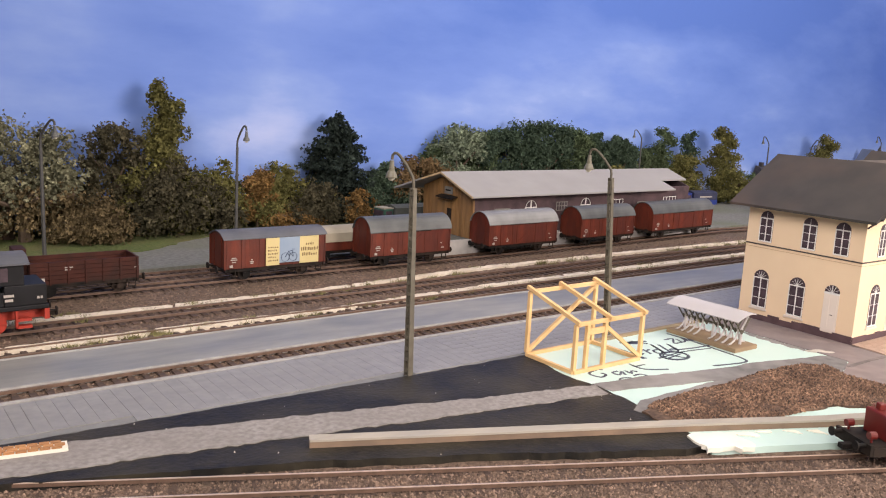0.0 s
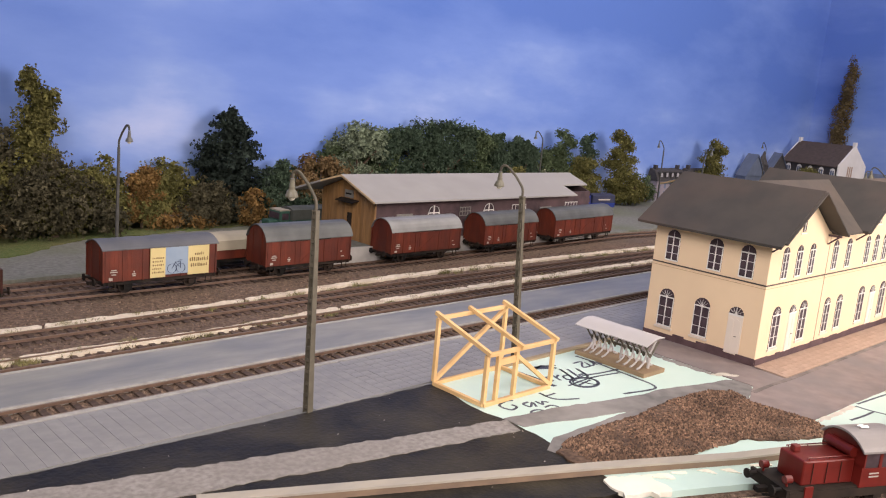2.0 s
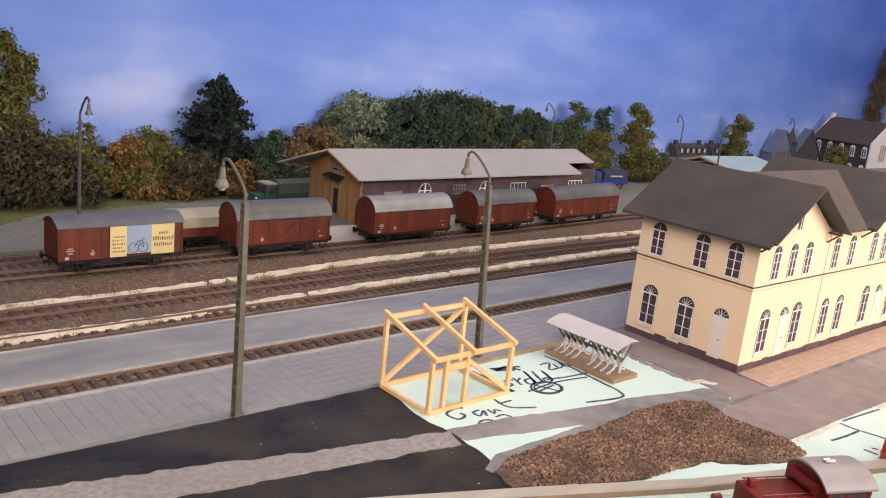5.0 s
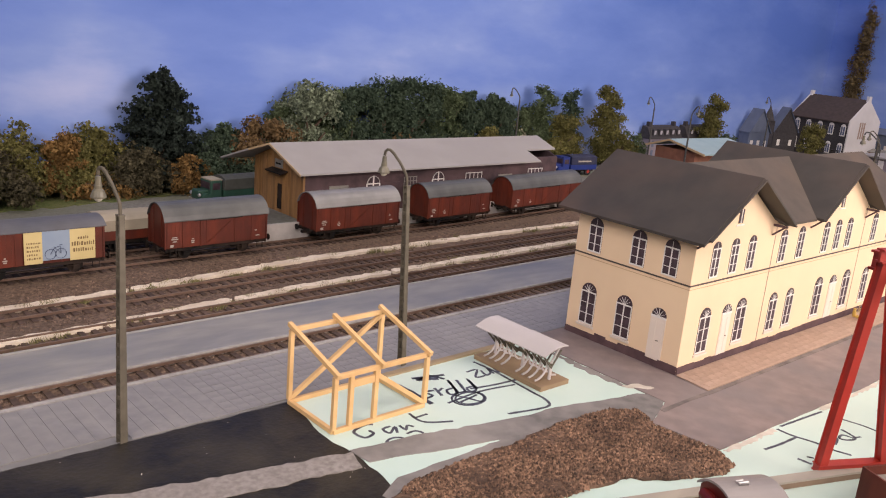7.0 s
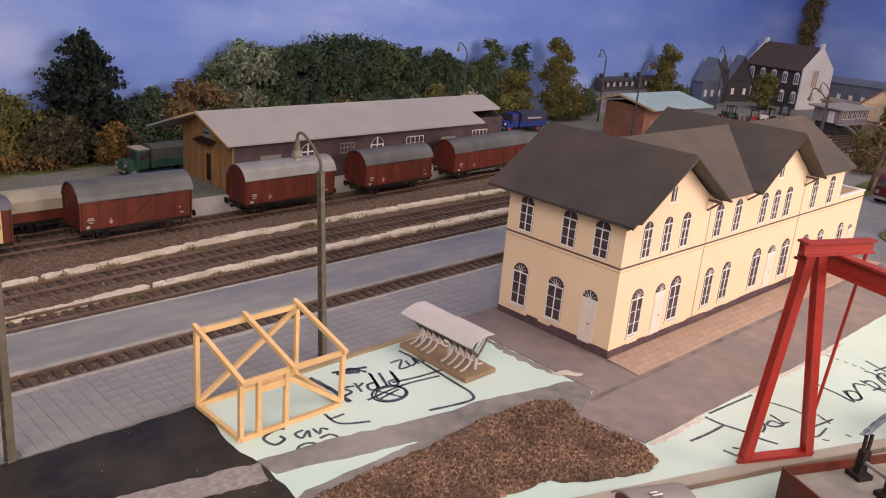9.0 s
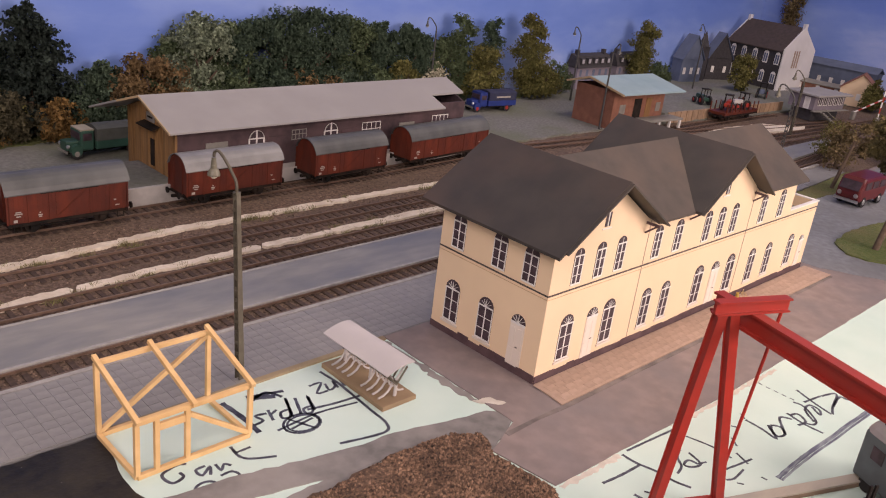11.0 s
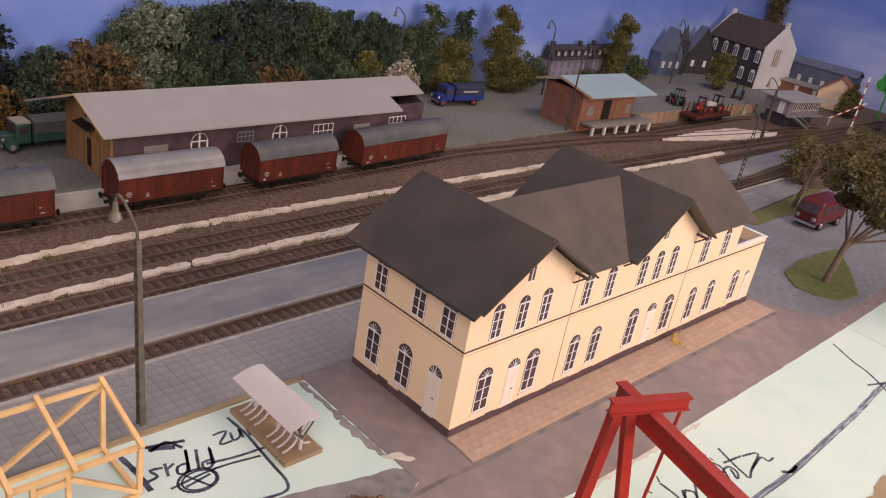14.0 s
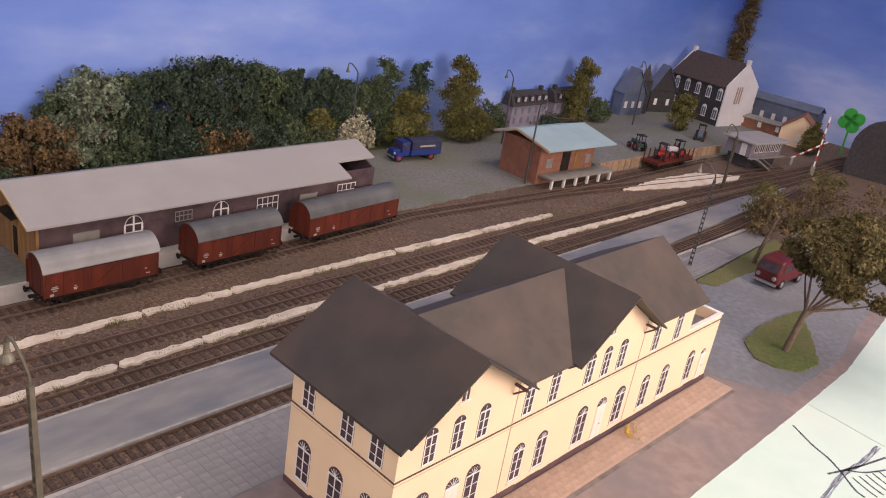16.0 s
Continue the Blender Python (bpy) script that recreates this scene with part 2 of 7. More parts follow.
M_SHOPW = mat("red_brick_print", (0.3, 0.13, 0.08), (0.22, 0.09, 0.055), rough=0.8, scale=120, stain=(0.2, 0.085, 0.055), sscale=25)
M_SHOPR = mat("pale_blue_roof", (0.28, 0.4, 0.42), (0.24, 0.35, 0.37), rough=0.6, scale=40, stain=(0.3, 0.4, 0.41))
M_BRICKO = mat("orange_brick", (0.5, 0.25, 0.1), (0.4, 0.17, 0.07), rough=0.8, scale=150, objrand=0.2)
M_DIM = mat("grey_weathered_wood_and_shaded_white", (0.26, 0.25, 0.22), (0.19, 0.18, 0.16), rough=0.8, scale=90)
M_DBRICK = mat("near_black_brick", (0.03, 0.028, 0.03), (0.05, 0.046, 0.05), rough=0.8, scale=200)
M_VWHITE = mat("white_gable_render", (0.68, 0.67, 0.66), (0.62, 0.61, 0.6), rough=0.8, scale=40)
M_VROOF = mat("dark_brown_tiles", (0.07, 0.05, 0.042), (0.05, 0.036, 0.03), rough=0.8, scale=150)
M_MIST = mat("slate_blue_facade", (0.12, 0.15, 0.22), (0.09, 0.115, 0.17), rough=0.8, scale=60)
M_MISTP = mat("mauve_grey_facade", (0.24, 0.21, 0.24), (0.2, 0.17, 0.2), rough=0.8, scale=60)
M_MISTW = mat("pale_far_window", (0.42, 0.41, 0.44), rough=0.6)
M_BUS = mat("wine_red_bus_paint", (0.12, 0.013, 0.014), (0.095, 0.01, 0.011), rough=0.35)
M_CHROME = mat("dull_chrome", (0.6, 0.6, 0.6), rough=0.3, metal=0.9)
M_TRUNK = mat("brown_bark", (0.09, 0.06, 0.04), (0.14, 0.1, 0.07), rough=0.9, scale=200, bump=0.5)
M_INK = mat("black_marker_ink", (0.012, 0.013, 0.024), (0.05, 0.055, 0.085), rough=0.6, scale=240, stain=(0.1, 0.115, 0.15), sscale=120)
M_INKD = mat("dry_marker_ink", (0.1, 0.11, 0.16), (0.3, 0.36, 0.38), rough=0.7, scale=260, stretch=(0.35, 2.2, 1), contrast=(0.42, 0.6))
M_SHELT = mat("light_grey_plastic", (0.52, 0.49, 0.47), (0.47, 0.445, 0.43), rough=0.5, scale=40)
M_CABR = mat("mid_grey_cab_roof", (0.27, 0.25, 0.24), (0.24, 0.222, 0.213), rough=0.45, scale=60, stain=(0.22, 0.205, 0.2), sscale=25)
M_BBASE = mat("brown_base_plate", (0.3, 0.21, 0.12), (0.24, 0.165, 0.095), rough=0.75, scale=60)
M_ROOM = mat("plain_room_plaster", (0.13, 0.125, 0.118), (0.115, 0.11, 0.104), rough=0.9, scale=3)
M_YELLOW = mat("yellow_figure_paint", (0.5, 0.32, 0.06), rough=0.5)
M_OCHRE = mat("ochre_edge_strip", (0.34, 0.26, 0.15), (0.26, 0.2, 0.12), rough=0.8, scale=80)
M_GREYV = mat("slate_grey_vehicle", (0.1, 0.12, 0.13), (0.08, 0.095, 0.105), rough=0.45)
M_CLOVER = mat("bright_green_plastic", (0.02, 0.35, 0.05), rough=0.4)


def leaf_mat(name, c1, c2):
    return mat(name, tuple(v * 1.1 for v in c1), tuple(v * 1.4 for v in c2), rough=0.75, scale=70, island=0.4, sscale=24, stain=tuple((a + b) * 0.42 for a, b in zip(c1, c2)), spec=0.1)


L_DARK = leaf_mat("dark_green_leaves", (0.026, 0.044, 0.03), (0.066, 0.096, 0.062))
L_MID = leaf_mat("mid_green_leaves", (0.045, 0.068, 0.036), (0.095, 0.125, 0.065))
L_LIGHT = leaf_mat("silvery_green_leaves", (0.105, 0.135, 0.09), (0.21, 0.25, 0.17))
L_WILLOW = leaf_mat("grey_willow_leaves", (0.11, 0.112, 0.07), (0.21, 0.205, 0.13))
L_OLIVE = leaf_mat("olive_leaves", (0.08, 0.078, 0.026), (0.15, 0.14, 0.05))
L_BROWN = leaf_mat("brown_autumn_leaves", (0.09, 0.068, 0.036), (0.165, 0.125, 0.065))
L_ORANGE = leaf_mat("orange_autumn_leaves", (0.12, 0.068, 0.024), (0.24, 0.145, 0.055))
L_RUST = leaf_mat("rust_autumn_leaves", (0.1, 0.066, 0.034), (0.19, 0.125, 0.06))
L_FIR = leaf_mat("fir_needles", (0.015, 0.022, 0.02), (0.03, 0.042, 0.034))
L_UMBER = leaf_mat("dark_umber_leaves", (0.042, 0.039, 0.024), (0.085, 0.076, 0.046))
L_GOLD = leaf_mat("golden_olive_leaves", (0.085, 0.07, 0.03), (0.15, 0.125, 0.058))
L_PALE = leaf_mat("pale_blossom_leaves", (0.3, 0.28, 0.2), (0.42, 0.4, 0.3))


# ---- mesh helpers (plan units) ----
def box(bm, x0, x1, y0, y1, z0, z1, m=None):
    vs = [Vector((x, y, z)) for z in (z0, z1) for x, y in ((x0, y0), (x1, y0), (x1, y1), (x0, y1))]
    if m is not None:
        vs = [m @ v for v in vs]
    v = [bm.verts.new(c) for c in vs]
    for f in ((3, 2, 1, 0), (4, 5, 6, 7), (0, 1, 5, 4), (1, 2, 6, 5), (2, 3, 7, 6), (3, 0, 4, 7)):
        bm.faces.new([v[i] for i in f])
    return v


def prism(bm, pts, z0, z1):
    """A closed outline in the plane, raised from z0 to z1."""
    area = sum(a[0] * b[1] - b[0] * a[1] for a, b in zip(pts, pts[1:] + pts[:1]))
    if area < 0:
        pts = pts[::-1]
    lo = [bm.verts.new((x, y, z0)) for x, y in pts]
    hi = [bm.verts.new((x, y, z1)) for x, y in pts]
    bm.faces.new(lo[::-1])
    bm.faces.new(hi)
    for i in range(len(pts)):
        j = (i + 1) % len(pts)
        bm.faces.new((lo[i], lo[j], hi[j], hi[i]))


def plate(bm, pts, y0, y1):
    """A closed outline in x and z, with thickness from y0 to y1."""
    a = [bm.verts.new((x, y0, z)) for x, z in pts]
    b = [bm.verts.new((x, y1, z)) for x, z in pts]
    bm.faces.new(a)
    bm.faces.new(b[::-1])
    for i in range(len(pts)):
        j = (i + 1) % len(pts)
        bm.faces.new((a[j], a[i], b[i], b[j]))


def tube(bm, p0, p1, r0, r1=None, n=8):
    p0, p1 = Vector(p0), Vector(p1)
    r1 = r0 if r1 is None else r1
    q = (p1 - p0).to_track_quat("Z", "Y")
    rings = []
    for p, r in ((p0, r0), (p1, r1)):
        rings.append([bm.verts.new(p + q @ Vector((r * math.cos(2 * math.pi * i / n), r * math.sin(2 * math.pi * i / n), 0))) for i in range(n)])
    for i in range(n):
        j = (i + 1) % n
        bm.faces.new((rings[0][i], rings[0][j], rings[1][j], rings[1][i]))
    bm.faces.new(rings[0][::-1])
    bm.faces.new(rings[1])


def sweep(bm, pts, r, n=8):
    """A bent rod through the points, as one skin."""
    pts = [Vector(p) for p in pts]
    rows = []
    for i, p in enumerate(pts):
        d = (pts[min(i + 1, len(pts) - 1)] - pts[max(i - 1, 0)]).normalized()
        a = d.cross(Vector((1, 0.013, 0.02))).normalized()
        b = d.cross(a)
        rows.append([bm.verts.new(p + a * r * math.cos(k * 2 * math.pi / n) + b * r * math.sin(k * 2 * math.pi / n)) for k in range(n)])
    for u, v in zip(rows, rows[1:]):
        for k in range(n):
            bm.faces.new((u[k], u[(k + 1) % n], v[(k + 1) % n], v[k]))
    bm.faces.new(rows[0][::-1])
    bm.faces.new(rows[-1])


def bar(bm, p0, p1, w, h):
    """A square strip from p0 to p1, w wide and h high."""
    p0, p1 = Vector(p0), Vector(p1)
    d = p1 - p0
    q = d.to_track_quat("Z", "Y").to_matrix().to_4x4()
    box(bm, -w / 2, w / 2, -h / 2, h / 2, 0, d.length, Matrix.Translation(p0) @ q)


def slab(bm, pts, t):
    """A roof plane with thickness t below its corners."""
    hi = [bm.verts.new(p) for p in pts]
    lo = [bm.verts.new((p[0], p[1], p[2] - t)) for p in pts]
    bm.faces.new(hi)
    bm.faces.new(lo[::-1])
    for i in range(len(pts)):
        j = (i + 1) % len(pts)
        bm.faces.new((hi[j], hi[i], lo[i], lo[j]))


def ribbon(bm, pts, w, z0=0.0, z1=0.03):
    """A flat stroke along the points."""
    pts = [Vector((*p, 0)) for p in pts]
    rows = []
    for i, p in enumerate(pts):
        d = (pts[min(i + 1, len(pts) - 1)] - pts[max(i - 1, 0)]).normalized()
        s = Vector((-d.y, d.x, 0)) * w * 0.5 * (0.75 + 0.25 * math.sin(3.1 * i + 0.5))
        rows.append([bm.verts.new((*(p + s).xy, z)) for z in (z0, z1)] + [bm.verts.new((*(p - s).xy, z)) for z in (z1, z0)])
    for a, b in zip(rows, rows[1:]):
        for i in range(4):
            j = (i + 1) % 4
            bm.faces.new((a[j], a[i], b[i], b[j]))
    bm.faces.new(rows[0])
    bm.faces.new(rows[-1][::-1])


def mesh_of(name, bm, material):
    bmesh.ops.scale(bm, vec=(U, U, U), verts=bm.verts)
    bmesh.ops.recalc_face_normals(bm, faces=bm.faces)
    me = bpy.data.meshes.new(name)
    bm.to_mesh(me)
    bm.free()
    me.materials.append(material)
    return me


def part(name, bm, material, parent=None, label="", bevel=0.0, smooth=False):
    me = mesh_of(name, bm, material)
    ob = new(name, me)
    if smooth:
        me.shade_smooth()
    if bevel:
        b = ob.modifiers.new("bevel", "BEVEL")
        b.width, b.segments, b.limit_method = bevel * U, 2, "ANGLE"
    if parent:
        ob.parent = parent
    if label:
        tagged(ob, label)
    return ob


def thing(name, x, y, z, rz, label, category, group=""):
    e = new(name)
    e.empty_display_size = 0.01
    e.matrix_basis = P(x, y, z, rz)
    return tagged(e, label, category, group)


def place(ob, x, y, z=0.0, rz=0.0):
    ob.matrix_basis = P(x, y, z, rz)
    return ob


def stuff_mesh(name, verts, faces, material, parent=None, label=""):
    me = bpy.data.meshes.new(name)
    me.from_pydata((np.asarray(verts) * U).tolist(), [], faces)
    me.materials.append(material)
    ob = new(name, me)
    if parent:
        ob.parent = parent
    if label:
        tagged(ob, label)
    return ob


def B():
    return bmesh.new()


def jag(pts, step=0.7, amp=0.12, seed=1):
    """The outline with an uneven, hand-cut edge."""
    rnd = random.Random(seed)
    out = []
    for a, b in zip(pts, pts[1:] + pts[:1]):
        n = max(1, int(math.dist(a, b) / step))
        for i in range(n):
            f = i / n
            k = 0 if i == 0 else amp
            out.append((a[0] + (b[0] - a[0]) * f + rnd.uniform(-k, k), a[1] + (b[1] - a[1]) * f + rnd.uniform(-k, k)))
    return out


def inside(x, y, pts):
    c = False
    for (x0, y0), (x1, y1) in zip(pts, pts[1:] + pts[:1]):
        if (y0 > y) != (y1 > y) and x < (x1 - x0) * (y - y0) / (y1 - y0) + x0:
            c = not c
    return c


def stones(name, pts, n, size, z, material, seed, bounds, height=None, parent=None, label=""):
    """Loose stones scattered over the outline, four-sided lumps in one mesh."""
    rnd = random.Random(seed)
    V, F = [], []
    x0, x1, y0, y1 = bounds
    while len(V) < n * 5:
        x, y = rnd.uniform(x0, x1), rnd.uniform(y0, y1)
        if not inside(x, y, pts):
            continue
        s = size * rnd.uniform(0.5, 1.4)
        h = z + (height(x, y) if height else 0)
        k = len(V)
        a = rnd.uniform(0, 6.3)
        for i in range(4):
            r = s * rnd.uniform(0.6, 1.1)
            V.append((x + r * math.cos(a + i * 1.57), y + r * math.sin(a + i * 1.57), h - 0.02 + rnd.uniform(-0.3, 0.3) * s))
        V.append((x + rnd.uniform(-0.3, 0.3) * s, y + rnd.uniform(-0.3, 0.3) * s, h + s * rnd.uniform(0.5, 1.0)))
        F += [(k + i, k + (i + 1) % 4, k + 4) for i in range(4)]
    ob = stuff_mesh(name, V, F, material, parent, label)
    return tagged(ob, kind="stuff")


def leaves(rng, blobs, n, size):
    """Tufts of seven leaves over the shells of ellipsoids (cx, cy, cz, rx, ry, rz), as vertices and faces."""
    k = 7
    n = max(8, n // k)
    w = np.array([b[3] * b[5] + b[4] * b[5] for b in blobs])
    bl = np.array(blobs)[rng.choice(len(blobs), n, p=w / w.sum())]
    d = rng.normal(size=(n, 3))
    d /= np.linalg.norm(d, axis=1)[:, None]
    core = rng.random((n, 1)) < 0.4
    rad = np.where(core, rng.uniform(0.15, 0.75, (n, 1)), rng.uniform(0.75, 1.0, (n, 1)) * np.where(rng.random((n, 1)) < 0.12, 1.2, 1.0))
    c = bl[:, :3] + d * bl[:, 3:] * rad
    s = size * rng.uniform(0.7, 1.3, (n, 1, 1)) * np.where(core, 2.6, 1.35)[:, :, None]
    out = d[:, None, :] * 0.75 + rng.normal(size=(n, k, 3)) * 0.75
    out /= np.linalg.norm(out, axis=2)[:, :, None]
    side = np.cross(out, d[:, None, :] + rng.normal(size=(n, k, 3)) * 0.35)
    side /= np.linalg.norm(side, axis=2)[:, :, None] + 1e-6
    mid = c[:, None, :] + out * s * 0.55
    tip = c[:, None, :] + out * s - np.array([0, 0, 0.18]) * s
    V = np.concatenate([c[:, None, :], mid + side * s * 0.36, tip, mid - side * s * 0.36], 1).reshape(-1, 3)
    base = np.arange(n)[:, None] * (3 * k + 1)
    j = np.arange(k)[None, :]
    faces = np.stack([base + 0 * j, base + 1 + j, base + 1 + k + j, base + 1 + 2 * k + j], 2).reshape(-1, 4).tolist()
    return V, faces


def tree(name, x, y, h, w, leaf, label, seed, shape="round", n=2500, size=0.32, trunk=True, depth=None, base=0.0, category="tree"):
    """A tapered trunk with limbs and a crown of many small leaves."""
    rng = np.random.default_rng(seed)
    rnd = random.Random(seed)
    if len(label.split()) < 5:
        label += " before the painted sky"
    w, n, size = w * 1.15, int(n * 8.0), size * 0.41
    t = thing(name, x, y, base, 0, label, category)
    depth = depth or w * 0.5
    blobs = []
    if shape == "poplar":
        for i in range(16):
            f = i / 15
            r = w * 0.5 * (0.8 + 0.3 * math.sin(f * 3.0)) * (1 - 0.3 * f * f) * rnd.uniform(0.65, 1.1)
            blobs.append((rnd.uniform(-0.2, 0.2) * w, rnd.uniform(-0.15, 0.15) * w, h * (0.1 + 0.84 * f), r, r * 0.8, h * 0.075))
    elif shape == "fir":
        for i in range(170):
            f = (i / 169) ** 1.1
            r = w * 0.5 * min(1.0, 1.35 * (1 - f) ** 0.58) + 0.1
            a = rnd.uniform(0, 6.3)
            q_ = rnd.uniform(0.15, 0.8)
            blobs.append((math.cos(a) * r * q_, math.sin(a) * r * q_ * 0.55, h * (0.05 + 0.94 * f), r * 0.36 + 0.12, r * 0.3 + 0.1, h * 0.022 + 0.1))
    elif shape == "bush":
        for i in range(24):
            a = rnd.uniform(-1, 1)
            top = h * (1 - 0.4 * a * a) * rnd.uniform(0.7, 1.0)
            rr = w * rnd.uniform(0.08, 0.19)
            blobs.append((a * w * 0.42, rnd.uniform(-0.4, 0.4) * depth, top - rr * 0.8, rr, rr * 0.8, rr * 0.8))
            blobs.append((a * w * 0.44, rnd.uniform(-0.5, 0.3) * depth, top * 0.4, rr, rr * 0.8, top * 0.36))
    else:
        for i in range(64):
            a, f = rnd.uniform(-1, 1), rnd.uniform(0.0, 1.0)
            prof = math.sqrt(max(0.05, 1 - (2 * f - 0.9) ** 2 * 0.75))
            rr = w * rnd.uniform(0.07, 0.18)
            blobs.append((a * w * 0.38 * prof, rnd.uniform(-0.35, 0.35) * depth, h * (0.12 + 0.8 * f) - rr * 0.15, rr, rr * 0.8, rr * 0.85))
    V, F = leaves(rng, blobs, n, size)
    V[:, 2] = np.clip(V[:, 2] * h / V[:, 2].max(), 0.02, h)
    if trunk:
        bm = B()
        tr = max(0.09, w * 0.035)
        tube(bm, (0, 0, -0.05), (0, 0, h * 0.55), tr, tr * 0.6, 8)
        for i in range(0 if shape in ("fir", "poplar") else 5):
            a = rnd.uniform(0, 6.3)
            z = h * rnd.uniform(0.2, 0.5)
            tube(bm, (0, 0, z), (math.cos(a) * w * 0.28, math.sin(a) * depth * 0.4, z + h * 0.22), tr * 0.5, tr * 0.2, 6)
        part("trunk", bm, M_TRUNK, t)
    c = stuff_mesh("crown", V, F, leaf, t)
    tagged(c, kind="stuff")
    return t


# ---- large structure ----
def surface(name, pts, z0, z1, material, label="", seed=1, step=0.8, amp=0.0):
    bm = B()
    prism(bm, jag(pts, step, amp, seed) if amp else pts, z0, z1)
    return tagged(part(name, bm, material), label, "ground", kind="structure")


ground = surface("ground", [(-90, -60), (143, -60), (143, 58), (-90, 58)], -3, -0.3, M_BALLAST, "brown ballast ground of the layout")
bm = B()
box(bm, -95, 143.6, 58, 58.6, -3, 75)
tagged(part("backdrop", bm, M_SKY), "painted blue sky board with pale clouds", "backdrop", kind="structure")
bm = B()
box(bm, 143, 143.6, -62, 57.99, -3, 75)
tagged(part("backdrop_side", bm, M_SKY), "painted blue sky board with pale clouds", "backdrop", kind="structure")
# the hobby room behind and above the camera
for nm, b in (("wall_south", (-150, 200, -171, -170, -90, 140)), ("wall_west", (-151, -150, -170, 100, -90, 140)), ("wall_east", (200, 201, -170, 100, -90, 140)), ("wall_north", (-150, 200, 100, 101, -90, 140))):
    bm = B()
    box(bm, *b)
    tagged(part(nm, bm, M_ROOM), "plain plaster wall of the room", "wall", kind="structure")
bm = B()
box(bm, -151, 201, -171, 101, 140, 141)
tagged(part("ceiling", bm, M_ROOM), "plain plaster ceiling of the room", "ceiling", kind="structure")
bm = B()
box(bm, -151, 201, -171, 101, -91, -90)
tagged(part("floor", bm, M_ROOM), "plain floor of the room", "floor", kind="structure")

surface("yard", [(-90, 37.6), (-22, 38.6), (-4, 38), (34, 36.3), (58, 36.5), (72, 35.4), (112, 32), (143, 30), (143, 57), (-90, 52)], -0.3, -0.05, M_YARD, "grey gravel goods yard", 3, 1.2, 0.25)
surface("grass_verge", [(-90, 44.6), (-35, 44.9), (-29.6, 45.3), (-22, 50.3), (-6, 52.5), (34, 53.5), (60, 53.5), (70, 54.5), (70, 57.9), (-90, 57.9)], -0.3, 0.02, M_GRASS, "rough green turf below the bushes", 4, 0.9, 0.4)
surface("foam_board", [(-20.2, 8.15), (66, 8.15), (66, -40), (14, -21.5), (-2, -14.2), (-13.5, -8.9), (-17.5, -7.0), (-21.4, -5.2), (-20.2, -1.7)], -0.3, 0.0, M_FOAM, "pale mint insulation foam board", 5, 0.6, 0.05)
surface("ochre_filler", [(12.2, -16.3), (14.6, -16.4), (18.2, -16.1), (24, -16.6), (30, -18), (30, -30), (10, -24), (9.5, -18.5)], -0.2, 0.03, M_OCHRE, "ochre filler ground behind the siding", 26, 0.5, 0.15)
surface("foam_board_far", [(37.1, -7.0), (66, -7.0), (66, -30), (37.0, -19.0), (36.36, -13.26), (36.85, -9.69)], -0.2, 0.05, M_FOAM, "second mint foam board with a cut joint", 25)
ASPH = [(-90, 11.5), (-60, 9.9), (-45.7, 9.25), (-36.9, 8.9), (-28.3, 8.45), (-19.75, 8.2), (-20.2, 4.4), (-20.0, 2.0), (-20.3, -1.6), (-21.3, -4.9), (-22.5, -4.7), (-29.9, -0.9), (-36, 1.95), (-46.5, 5.9), (-60, 11)]
surface("asphalt_slope", ASPH, -0.3, 0.012, M_ASPH, "matt black painted asphalt slope", 6, 0.5, 0.07)
surface("grey_path", [(-60, 11.0), (-45.8, 8.6), (-40, 7.6), (-33.9, 6.1), (-30.4, 5.2), (-25.5, 3.9), (-20.0, 2.75), (-20.4, 1.5), (-25.8, 2.5), (-30, 3.2), (-34.9, 4.2), (-46.2, 6.25), (-60, 10)], -0.2, 0.055, M_PATH, "light grey gravel footpath", 7, 0.35, 0.1)
surface("filler_path", [(-20.01, 2.91), (-16.32, 2.37), (-13.73, 1.67), (-10.81, 1.05), (-9.02, 0.94), (-6.36, 0.19), (-4.01, -0.27), (-2.9, -1.3), (-3.9, -1.8), (-6.4, -2.9), (-6.05, -2.3), (-5.72, -1.57), (-6.86, -0.75), (-8.6, -0.47), (-10.76, -0.34), (-13.68, 0.06), (-15.92, 0.59), (-18.26, 1.33), (-19.89, 1.68)], -0.2, 0.04, M_DPATH, "grey filler footpath brushed over the foam", 8, 0.5, 0.08)
PLAZA = [(-3.3, 8.35), (34, 8.35), (66, 9.2), (90, 9.5), (90, -5.2), (62, -5.8), (46, -7.35), (36, -7.3), (8.4, -6.9), (-5.8, -6.15), (-6.25, -2.75), (-3.6, -1.75)]
surface("plaza", PLAZA, -0.2, 0.06, M_PLAZA, "mauve grey printed station forecourt", 9, 0.8, 0.03)
surface("side_road", [(34.5, 7.5), (60, 8.5), (90, 9.0), (90, -3.6), (62, -4.2), (47, -6.2), (37, -6.0), (34.3, -1.5)], 0.0, 0.085, mat("blue_grey_road", (0.2, 0.215, 0.23), (0.15, 0.16, 0.175), rough=0.8, scale=150, bump=0.2, stain=(0.14, 0.145, 0.15)), "blue grey road beside the station", 10, 0.8, 0.1)
surface("turf_island", [(40.1, -1.6), (42.2, 0.2), (45.7, 0.65), (50, 0.5), (54.1, -0.15), (48.2, -3.6), (44.4, -5.5), (41.5, -5.1), (40.1, -3.3)], 0.0, 0.2, M_GRASS, "round turf island under the tree", 11, 0.4, 0.12)
surface("verge_patch", [(50, 9.0), (72, 10.0), (72, 7.6), (60, 6.9), (51, 7.3)], 0.0, 0.14, M_GRASS, "green turf patch by the platform end", 12, 0.4, 0.15)

